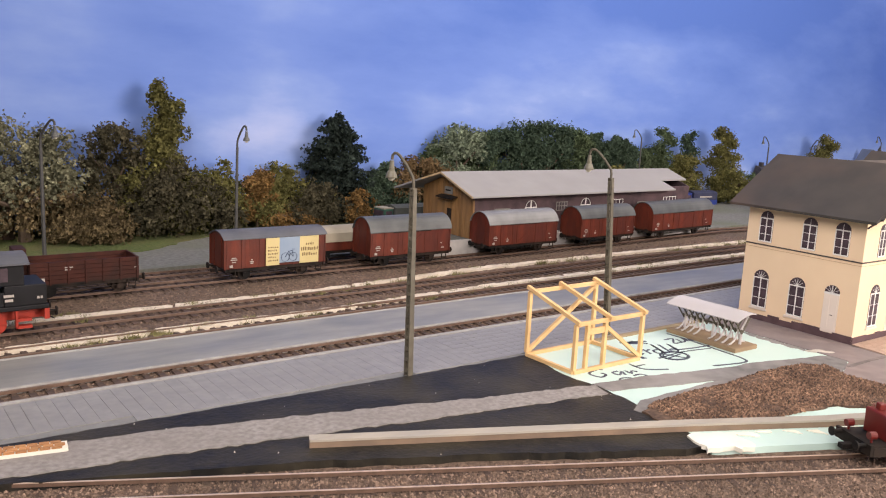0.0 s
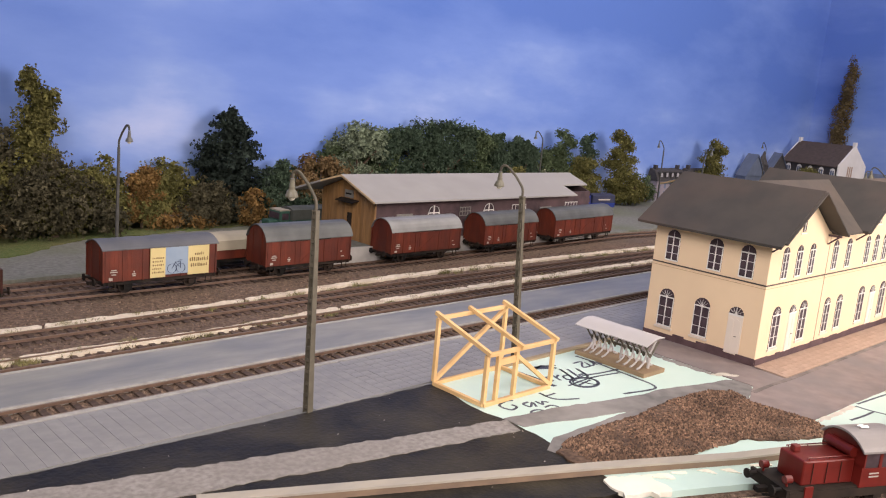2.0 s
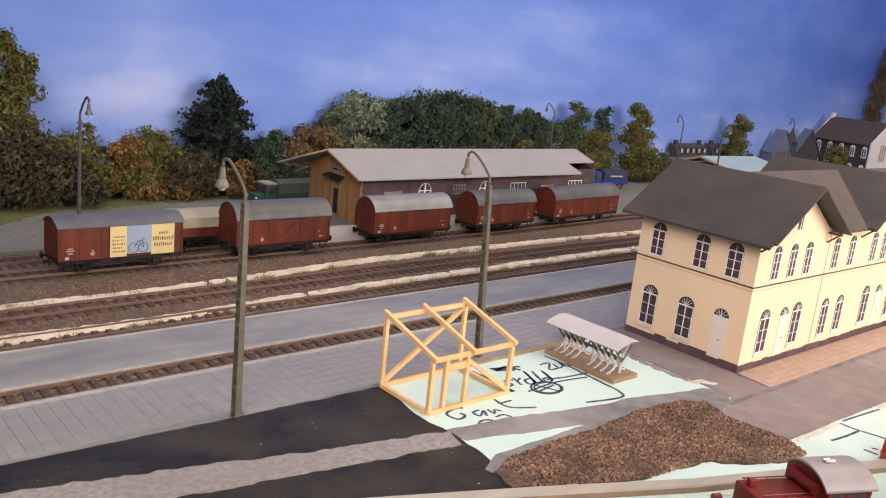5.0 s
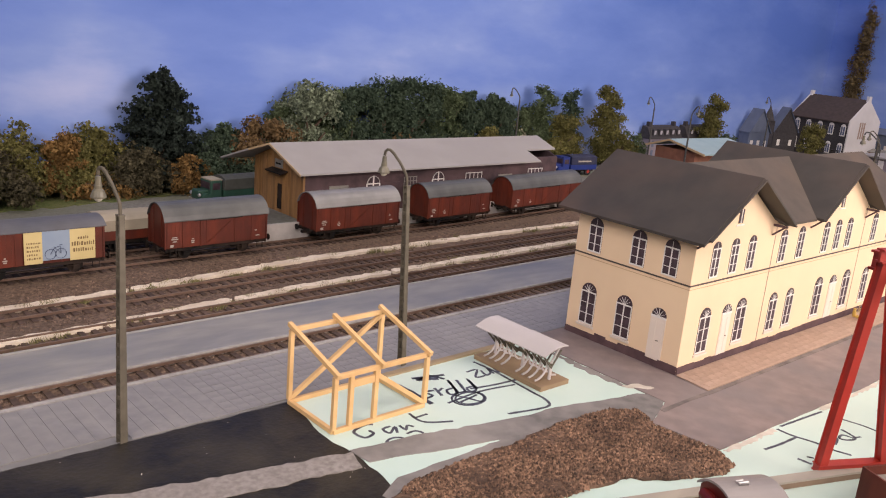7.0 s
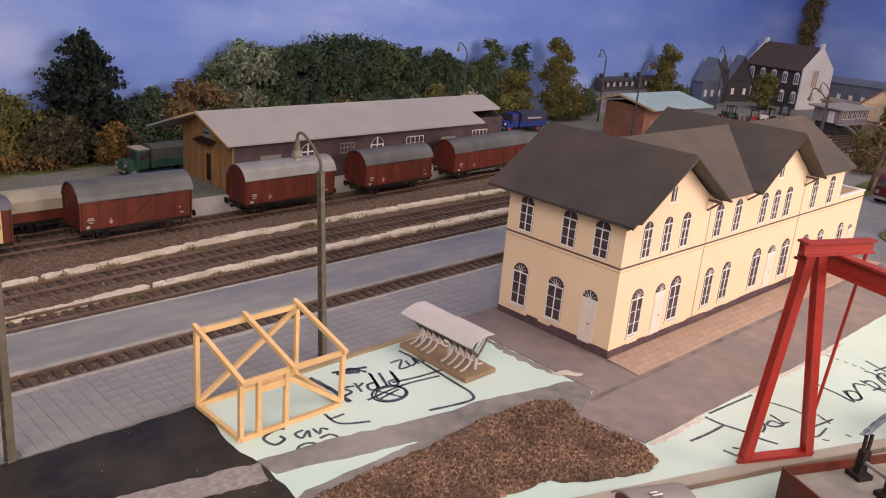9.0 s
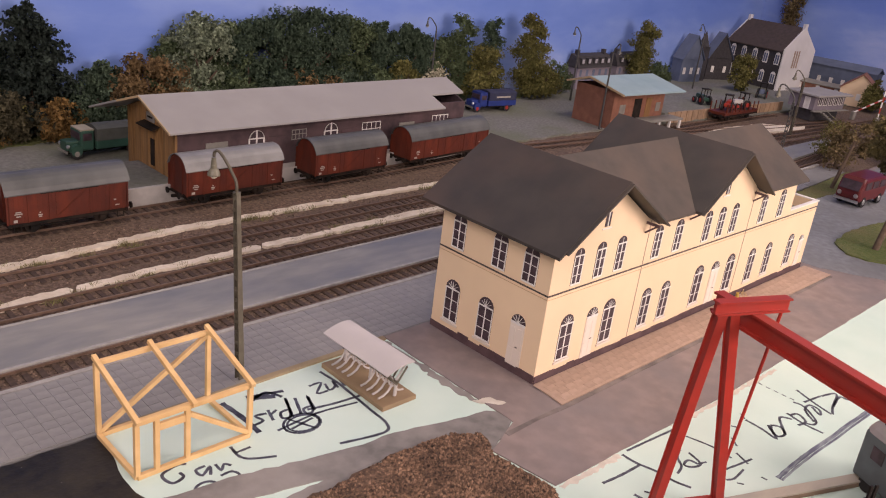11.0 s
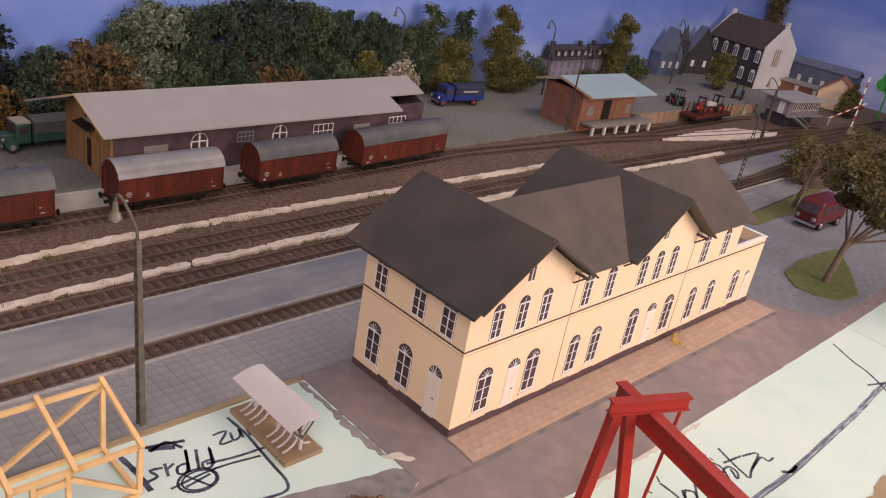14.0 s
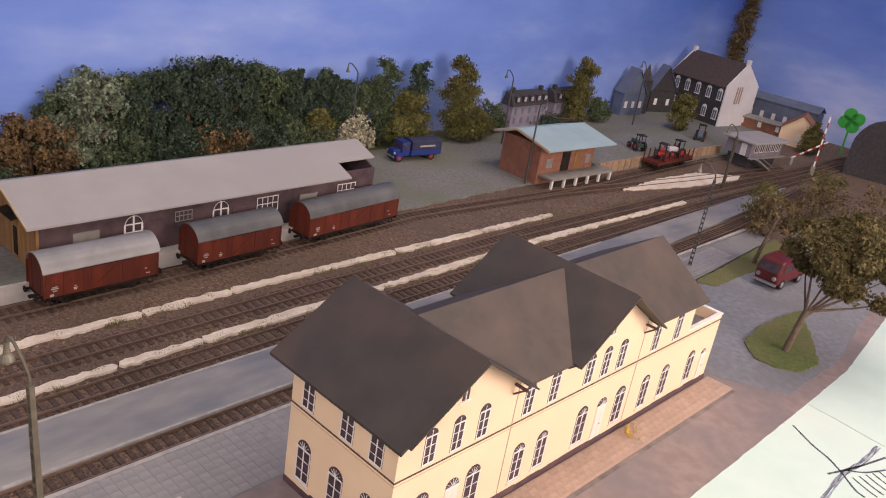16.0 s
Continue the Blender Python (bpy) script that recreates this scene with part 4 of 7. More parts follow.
# ---- bicycle shelter ----
def bike_shelter():
    t = thing("bicycle_shelter", -7.22, 5.05, 0.0, -91, "pale grey bicycle shelter with curved racks on a brown base", "bicycle shelter")
    bm = B()
    box(bm, -2.55, 2.5, -1.1, 1.08, 0, 0.26)
    part("base_plate", bm, M_BBASE, t, bevel=0.03)
    xs = [-2.05, -1.62, -1.18, -0.72, 0.38, 0.86, 1.32, 1.78]
    for x in xs:
        bm = B()
        sweep(bm, [(x, -0.8, 0.3), (x, -0.52, 0.34), (x, -0.22, 0.5), (x, -0.02, 0.78), (x, 0.04, 1.08), (x, -0.1, 1.3)], 0.06, 6)
        part("rack_hoop", bm, M_SHELT, t)
        bm = B()
        sweep(bm, [(x, 0.8, 0.3), (x, 0.5, 0.36), (x, 0.25, 0.55), (x, 0.18, 0.85)], 0.055, 6)
        part("rack_hoop", bm, M_SHELT, t)
    bm = B()
    bar(bm, (-2.3, 0.1, 1.1), (2.1, 0.1, 1.1), 0.1, 0.12)
    part("rack_rail", bm, M_MAST, t)
    for k, (x0, x1) in enumerate(((-2.2, -0.5), (0.25, 2.0))):
        for q in range(5):
            xa = x0 + (x1 - x0) * q / 4
            bm = B()
            tube(bm, (xa, 0.12, 0.9), (xa, -0.62, 1.72), 0.05, n=6)
            tube(bm, (xa, 0.1, 0.9), (xa + 0.18, 0.55, 1.9), 0.05, n=6)
            part("support_strut", bm, M_MAST, t)
    for x in (-2.1, 0.0, 1.95):
        bm = B()
        tube(bm, (x, 0.1, 0.2), (x, 0.14, 1.2), 0.09, n=8)
        tube(bm, (x, 0.14, 1.2), (x, 0.7, 1.98), 0.06, n=6)
        part("post", bm, M_SHELT, t)
    for x0, x1, lift in ((-2.95, -0.33, 0.0), (-0.31, 2.3, 0.03)):
        bm = B()
        rows = []
        for k in range(9):
            f = k / 8
            yy = -0.82 + f * 1.75
            zz = 1.66 + lift + 0.42 * math.sin(math.pi * (0.05 + f * 0.6))
            rows.append([bm.verts.new((sx, yy, zz + d)) for sx in (x0, x1) for d in (0, 0.05)])
        for a, b in zip(rows, rows[1:]):
            for i, j in ((0, 2), (3, 1), (1, 0), (2, 3)):
                bm.faces.new((a[i], a[j], b[j], b[i]))
        bm.faces.new((rows[0][0], rows[0][1], rows[0][3], rows[0][2]))
        bm.faces.new((rows[-1][0], rows[-1][2], rows[-1][3], rows[-1][1]))
        part("canopy_panel", bm, M_SHELT, t)
    return t


bike_shelter()


# ---- platform lamps ----
def lamp(x, y, h, rz, lean=(0, 0), material=None, label="olive lattice platform lamp with bell shade", wood=False):
    material = material or M_MAST
    t = thing("platform_lamp", x, y, 0, rz, label, "lamp", "platform lamps")
    lx, ly = lean
    hm = h
    bm = B()
    if wood:
        tube(bm, (0, 0, -0.1), (lx, ly, hm), 0.15, 0.1)
        part("mast", bm, material, t)
    else:
        for sy in (-1, 1):
            a = [bm.verts.new((sx * 0.16, sy * 0.14 + e, -0.1)) for sx in (-1, 1) for e in (-0.035, 0.035)]
            b = [bm.verts.new((lx + sx * 0.115, ly + sy * 0.11 + e, hm)) for sx in (-1, 1) for e in (-0.035, 0.035)]
            for i, j in ((0, 1), (1, 3), (3, 2), (2, 0)):
                bm.faces.new((a[i], a[j], b[j], b[i]))
            bm.faces.new((b[0], b[1], b[3], b[2]))
        part("mast", bm, material, t)
        bm = B()
        n = 17
        for i in range(n):
            f = (i + 0.5) / n
            g = 0.14 - 0.03 * f
            for sx in (-1, 1):
                bar(bm, (lx * f + sx * (0.14 - 0.04 * f), ly * f - g, hm * f), (lx * f + sx * (0.14 - 0.04 * f), ly * f + g, hm * f), 0.06, 0.16)
        part("lattice", bm, material, t)
        bm = B()
        box(bm, lx - 0.14, lx + 0.14, ly - 0.13, ly + 0.13, hm - 0.06, hm + 0.02)
        part("mast_cap", bm, material, t)
    bm = B()
    pts = [(lx, ly, hm - 0.4), (lx, ly, hm + 0.28), (lx, ly + 0.04, hm + 0.46), (lx, ly + 0.14, hm + 0.62), (lx, ly + 0.55, hm + 1.08), (lx, ly + 1.05, hm + 1.5), (lx, ly + 1.3, hm + 1.63), (lx, ly + 1.5, hm + 1.63), (lx, ly + 1.64, hm + 1.52), (lx, ly + 1.68, hm + 1.3)]
    sweep(bm, pts, 0.075)
    part("arm", bm, material, t)
    e = pts[-1]
    k = 0.72 if wood else 0.9
    bm = B()
    for z0, z1, r0, r1 in ((0.05, 0.45, 0.12, 0.15), (0.45, 0.62, 0.17, 0.17), (0.62, 0.72, 0.17, 0.26), (0.72, 0.95, 0.26, 0.34), (0.95, 1.03, 0.34, 0.34)):
        tube(bm, (e[0], e[1], e[2] - z0 * k), (e[0], e[1], e[2] - z1 * k), r0 * k, r1 * k, 14)
    part("shade", bm, M_SHADED if wood else M_SHADE, t, "grey green bell shade")
    bm = B()
    bmesh.ops.create_uvsphere(bm, u_segments=10, v_segments=6, radius=0.2 * k, matrix=Matrix.Translation((e[0], e[1], e[2] - 1.02 * k)))
    part("bulb", bm, M_BULB, t, "pale lamp globe")
    return t


lamp(-27.42, 8.55, 9.36, 8, (0.45, 0.7))
lamp(-12.3, 9.0, 9.6, 8, (0.1, 0.7))
lamp(-25.4, 35.3, 9.5, 180, (-0.1, 0.0), M_MASTD, "dark wooden yard lamp with bell shade", True)
lamp(-38.9, 35.3, 9.6, 200, (0.0, 0.0), M_MASTD, "dark wooden yard lamp with bell shade", True)
lamp(54.0, 11.6, 9.3, 20, (0.0, 0.0), M_MASTD)
lamp(57.6, 36.6, 9.3, 150, (0.0, 0.0), M_MASTD, "dark wooden yard lamp with bell shade", True)
lamp(44.5, 55.0, 9.3, 90, (0.0, 0.0), M_MASTD, "dark wooden yard lamp with bell shade", True)
lamp(69.0, 50.0, 9.0, 90, (0.0, 0.0), M_MASTD, "dark wooden yard lamp with bell shade", True)
lamp(105.2, 50.0, 9.5, 90, (0.0, 0.0), M_MASTD, "dark wooden yard lamp with bell shade", True)
lamp(86.0, 23.5, 7.4, 60, (0.0, 0.0), M_MAST)


# ---- wagons ----
def wheel_set(t, x, r=0.5, rim=M_BLACK):
    for sy in (-1, 1):
        bm = B()
        tube(bm, (x, sy * 0.6, r), (x, sy * 0.78, r), r, r, 16)
        tube(bm, (x, sy * 0.78, r), (x, sy * 0.84, r), r * 0.4, r * 0.3, 10)
        part("wheel", bm, rim, t)
    bm = B()
    tube(bm, (x, -0.6, r), (x, 0.6, r), 0.1)
    part("axle", bm, M_BLACK, t)
    for sy in (-1, 1):
        bm = B()
        box(bm, x - 0.2, x + 0.2, sy * 0.95 - 0.1, sy * 0.95 + 0.1, r - 0.2, r + 0.22)
        for k in range(3):
            box(bm, x - 0.62 + k * 0.12, x + 0.62 - k * 0.12, sy * 0.95 - 0.07, sy * 0.95 + 0.07, r + 0.22 + k * 0.06, r + 0.28 + k * 0.06)
        part("axle_box", bm, M_BLACK, t)


def buffers(t, L, z=0.95, m=M_BLACK):
    for sx in (-1, 1):
        for sy in (-1, 1):
            bm = B()
            x = sx * L / 2
            tube(bm, (x, sy * 0.85, z), (x + sx * 0.4, sy * 0.85, z), 0.1, 0.08, 10)
            tube(bm, (x + sx * 0.4, sy * 0.85, z), (x + sx * 0.48, sy * 0.85, z), 0.24, 0.24, 14)
            part("buffer", bm, m, t)
        bm = B()
        box(bm, min(x, x + sx * 0.55), max(x, x + sx * 0.55), -0.12, 0.12, z - 0.32, z - 0.12)
        part("coupler", bm, M_BLACK, t)


def underframe(t, L, W, wheels, step=True):
    bm = B()
    for sy in (-1, 1):
        box(bm, -L / 2, L / 2, sy * (W / 2 - 0.18) - 0.06, sy * (W / 2 - 0.18) + 0.06, 0.72, 0.98)
    box(bm, -L / 2, -L / 2 + 0.14, -W / 2, W / 2, 0.72, 1.0)
    box(bm, L / 2 - 0.14, L / 2, -W / 2, W / 2, 0.72, 1.0)
    box(bm, -L / 2, L / 2, -0.5, 0.5, 0.8, 0.95)
    part("underframe", bm, M_BLACK, t)
    for x in wheels:
        wheel_set(t, x)
    buffers(t, L)
    if step:
        for sx in (-1, 1):
            for sy in (-1, 1):
                bm = B()
                box(bm, sx * L * 0.43 - 0.25, sx * L * 0.43 + 0.25, sy * W / 2 - 0.08, sy * W / 2 + 0.1, 0.4, 0.46)
                bar(bm, (sx * L * 0.43 - 0.22, sy * W / 2, 0.43), (sx * L * 0.43 - 0.22, sy * W / 2, 0.95), 0.05, 0.05)
                bar(bm, (sx * L * 0.43 + 0.22, sy * W / 2, 0.43), (sx * L * 0.43 + 0.22, sy * W / 2, 0.95), 0.05, 0.05)
                part("footstep", bm, M_BLACK, t)
        bm = B()
        bar(bm, (-L * 0.3, -W / 2 + 0.25, 0.55), (L * 0.3, -W / 2 + 0.25, 0.55), 0.05, 0.05)
        bar(bm, (-L * 0.3, -W / 2 + 0.25, 0.55), (-L * 0.36, -W / 2 + 0.25, 0.85), 0.05, 0.05)
        bar(bm, (L * 0.3, -W / 2 + 0.25, 0.55), (L * 0.36, -W / 2 + 0.25, 0.85), 0.05, 0.05)
        part("truss_rod", bm, M_BLACK, t)


def arc(W, zs, zp, n=12):
    """Points of a roof's arch across the wagon."""
    h = zp - zs
    r = (W * W / 4 + h * h) / (2 * h)
    a = math.asin(W / 2 / r)
    return [(r * math.sin(a * (2 * i / n - 1)), zp - r + r * math.cos(a * (2 * i / n - 1))) for i in range(n + 1)]


def closed_wagon(x, y, rz, L, label, zs=3.1, zp=4.1, roof=M_WROOF, marks=True, advert=False, W=2.65):
    t = thing("closed_goods_wagon", x, y, -0.012, rz, label, "wagon", "goods wagon row")
    underframe(t, L, W, (-L * 0.29, L * 0.29))
    prof = [(-W / 2, 0.98), (W / 2, 0.98)] + arc(W, zs, zp)[::-1]
    bm = B()
    rings = []
    for xx in (-L / 2, L / 2):
        rings.append([bm.verts.new((xx, py, pz)) for py, pz in prof])
    n = len(prof)
    for i in range(n):
        j = (i + 1) % n
        bm.faces.new((rings[0][i], rings[0][j], rings[1][j], rings[1][i]))
    bm.faces.new(rings[0][::-1])
    bm.faces.new(rings[1])
    part("body", bm, M_WAGON, t)
    # boards of the two long sides
    nb = int(L / 0.3)
    for sy in (-1, 1):
        bm = B()
        for i in range(nb):
            xa = -L / 2 + 0.1 + (L - 0.2) * i / nb
            xb = -L / 2 + 0.1 + (L - 0.2) * (i + 1) / nb - 0.006
            yy = sy * W / 2
            box(bm, xa, xb, min(yy, yy + sy * 0.03), max(yy, yy + sy * 0.03), 1.02, zs - 0.06)
        tagged(part("side_boarding", bm, M_WAGON, t), kind="stuff")
    for sy in (-1, 1):
        yy = sy * (W / 2 + 0.03)
        for sx in (-1, 1):
            bm = B()
            box(bm, sx * L / 2 - 0.09, sx * L / 2 + 0.02, yy - 0.05, yy + 0.05, 0.98, zs)
            part("corner_post", bm, M_WAGON, t)
        for xx in (-L * 0.34, -L * 0.17, L * 0.17, L * 0.34):
            bm = B()
            box(bm, xx - 0.05, xx + 0.05, yy - 0.04, yy + 0.05, 0.98, zs - 0.03)
            part("side_rib", bm, M_WAGON, t)
        bm = B()
        box(bm, -0.95, 0.95, yy - 0.03, yy + 0.08, 1.08, zs - 0.18)
        door = part("sliding_door", bm, M_WAGON, t)
        if advert:
            continue
        bm = B()
        bar(bm, (-0.9, yy + sy * 0.1, 1.2), (0.9, yy + sy * 0.1, zs - 0.35), 0.035, 0.02)
        part("door_brace", bm, M_WAGON, door)
        bm = B()
        bar(bm, (-1.9, yy + sy * 0.06, zs - 0.12), (1.9, yy + sy * 0.06, zs - 0.12), 0.05, 0.06)
        part("door_rail", bm, M_BLACK, t)
    for sx in (-1, 1):
        for yy in (-0.65, 0.65):
            bm = B()
            box(bm, sx * L / 2 - 0.04, sx * L / 2 + 0.06, yy - 0.06, yy + 0.06, 0.98, zp - 0.35)
            part("end_post", bm, M_WAGON, t)
    pr = arc(W + 0.22, zs - 0.02, zp + 0.05)
    bm = B()
    rows = []
    for xx in (-L / 2 - 0.14, L / 2 + 0.14):
        rows.append([bm.verts.new((xx, py, pz)) for py, pz in pr] + [bm.verts.new((xx, py, pz - 0.07)) for py, pz in pr[::-1]])
    n = len(rows[0])
    for i in range(n):
        j = (i + 1) % n
        bm.faces.new((rows[0][i], rows[0][j], rows[1][j], rows[1][i]))
    h = len(pr)
    for k in range(h - 1):
        for r_ in rows:
            bm.faces.new((r_[k], r_[k + 1], r_[n - 2 - k], r_[n - 1 - k]))
    part("roof", bm, roof, t)
    yy = -W / 2 - 0.095
    if marks:
        rnd = random.Random(int(x * 10))
        bm = B()
        for xx, zz, ww in ((-L * 0.42, 1.75, 0.35), (-L * 0.42, 1.62, 0.5), (-L * 0.42, 1.45, 0.3), (-L * 0.25, 1.4, 0.28), (-L * 0.25, 1.28, 0.2), (L * 0.4, 1.3, 0.3), (L * 0.38, 1.7, 0.16), (-L * 0.25, 1.55, 0.1)):
            box(bm, xx - ww / 2, xx + ww / 2, yy, yy + 0.03, zz, zz + 0.07)
        tagged(part("lettering", bm, M_LETTER, t, "small white wagon lettering bars"), kind="stuff")
        bm = B()
        box(bm, -L * 0.46, -L * 0.43, yy, yy + 0.03, 1.1, 1.28)
        part("label_plate", bm, M_LETTER, t)
    if advert:
        bm = B()
        xa = -L / 2 + L * 0.385
        box(bm, xa, xa + 1.08, yy - 0.05, yy, 1.05, zs - 0.1)
        box(bm, xa + 2.75, xa + 4.35, yy - 0.05, yy, 1.05, zs - 0.1)
        ad = part("advert_panel", bm, M_ADY, t, "yellow advertising boards with dark print")
        bm = B()
        box(bm, xa + 1.08, xa + 2.75, yy - 0.045, yy, 1.2, zs - 0.1)
        part("advert_panel", bm, M_ADB, t, "blue grey advertising board with a bicycle drawing")
        bm = B()
        yb = yy - 0.06
        for cx in (xa + 1.55, xa + 2.2):
            pts = [(cx + 0.33 * math.cos(a / 12 * 6.2832), yb, 1.6 + 0.33 * math.sin(a / 12 * 6.2832)) for a in range(13)]
            for p0, p1 in zip(pts, pts[1:]):
                bar(bm, p0, p1, 0.045, 0.02)
        for p0, p1 in (((1.55, 1.6), (1.8, 2.0)), ((1.8, 2.0), (2.2, 1.6)), ((1.8, 2.0), (2.15, 2.1)), ((2.15, 2.1), (2.2, 1.6)), ((1.75, 2.05), (1.85, 2.05)), ((2.1, 2.2), (2.3, 2.15))):
            bar(bm, (xa + p0[0], yb, p0[1]), (xa + p1[0], yb, p1[1]), 0.05, 0.02)
        part("bicycle_print", bm, M_ADI, ad)
        bm = B()
        rp_ = random.Random(5)
        for x0_, x1_, z0_, hh in ((2.86, 4.26, 2.0, 0.26), (3.25, 3.95, 2.42, 0.2), (2.95, 4.2, 1.6, 0.22), (0.15, 0.95, 2.35, 0.12), (0.15, 0.9, 2.1, 0.12), (0.15, 0.95, 1.85, 0.12), (0.15, 0.8, 1.6, 0.12), (0.15, 0.9, 1.35, 0.12)):
            q = x0_
            while q < x1_:
                ww = rp_.uniform(0.05, 0.12)
                box(bm, xa + q, xa + q + ww, yb, yb + 0.03, z0_, z0_ + hh * rp_.uniform(0.7, 1.1))
                q += ww + 0.06
        tagged(part("print_bars", bm, mat("brown_print", (0.2, 0.13, 0.05), rough=0.6), ad), kind="stuff")
    return t


closed_wagon(-23.75, 32.85, 0.4, 8.1, "red brown closed wagon with yellow advertising boards and blue grey roof", 3.2, 3.62, M_WROOFD, True, True)
closed_wagon(-11.45, 33.0, 0.5, 8.0, "oxide red closed wagon with arched grey roof", 3.0, 4.05, M_WROOF)
closed_wagon(1.5, 33.35, 1.0, 8.5, "oxide red closed wagon with arched pale grey roof", 2.95, 3.95, M_WROOFL)
closed_wagon(13.3, 33.65, 2.0, 8.1, "oxide red closed wagon with arched grey roof", 2.95, 3.95, M_WROOF)
closed_wagon(26.4, 34.35, 4.0, 11.6, "long oxide red closed wagon with arched grey roof", 2.9, 3.95, M_WROOF)


def open_wagon(x, y, rz):
    L, W = 6.7, 2.6
    t = thing("open_goods_wagon", x, y, -0.012, rz, "dark red open goods wagon with a brakeman's cabin", "wagon", "goods wagon row")
    underframe(t, L, W, (-2.2, 2.2))
    for nm, b in (("side_wall", (-L / 2, L / 2, -W / 2, -W / 2 + 0.12)), ("side_wall", (-L / 2, L / 2, W / 2 - 0.12, W / 2)), ("end_wall", (-L / 2, -L / 2 + 0.12, -W / 2 + 0.12, W / 2 - 0.12)), ("end_wall", (L / 2 - 0.12, L / 2, -W / 2 + 0.12, W / 2 - 0.12))):
        bm = B()
        for k in range(5):
            box(bm, *b, 1.0 + k * 0.29, 1.27 + k * 0.29)
        part(nm, bm, M_WAGOND, t)
    bm = B()
    box(bm, -L / 2, L / 2, -W / 2, W / 2, 0.92, 1.02)
    part("deck", bm, M_BLACK, t)
    for k in range(7):
        bm = B()
        xx = -L / 2 + 0.1 + (L - 0.2) * k / 6
        box(bm, xx - 0.06, xx + 0.06, -W / 2 - 0.07, -W / 2 + 0.01, 0.95, 2.42)
        part("stanchion", bm, M_WAGOND, t)
    bm = B()
    box(bm, -L / 2 - 0.75, -L / 2 - 0.02, -0.75, 0.75, 1.5, 3.3)
    cab = part("brakeman_cabin", bm, M_WAGOND, t, bevel=0.04)
    bm = B()
    box(bm, -L / 2 - 0.6, -L / 2 - 0.2, -0.79, -0.74, 2.5, 2.95)
    part("cabin_window", bm, M_BLACK, cab)
    bm = B()
    box(bm, -L / 2 + 0.5, -L / 2 + 0.85, -W / 2 - 0.09, -W / 2 - 0.05, 1.15, 1.45)
    for xx, zz, w in ((-1.3, 2.0, 0.5), (-1.3, 1.85, 0.35), (L / 2 - 0.3, 1.7, 0.1)):
        box(bm, xx, xx + w, -W / 2 - 0.05, -W / 2 - 0.01, zz, zz + 0.07)
    tagged(part("lettering", bm, M_LETTER, t, "small white wagon lettering bars"), kind="stuff")
    return t


open_wagon(-37.2, 32.75, 0.3)


def flat_wagon(x, y, rz):
    L, W = 7.0, 2.6
    t = thing("flat_wagon", x, y, -0.012, rz, "low red wagon covered with a beige tarpaulin", "wagon", "goods wagon row")
    underframe(t, L, W, (-2.0, 2.0), False)
    bm = B()
    box(bm, -L / 2, L / 2, -W / 2, W / 2, 1.0, 1.75)
    part("side_wall", bm, M_WAGON, t)
    bm = B()
    pr = arc(W + 0.1, 2.45, 2.9, 8)
    prof = [(-W / 2 - 0.05, 1.7), (W / 2 + 0.05, 1.7)] + pr[::-1]
    r = [[bm.verts.new((xx, a, b)) for a, b in prof] for xx in (-L / 2 + 0.1, L / 2 - 0.1)]
    for i in range(len(prof)):
        j = (i + 1) % len(prof)
        bm.faces.new((r[0][i], r[0][j], r[1][j], r[1][i]))
    bm.faces.new(r[0][::-1])
    bm.faces.new(r[1])
    part("tarpaulin", bm, M_TARP, t, "beige tarpaulin cover")
    return t


flat_wagon(-15.4, 36.5, 0.3)


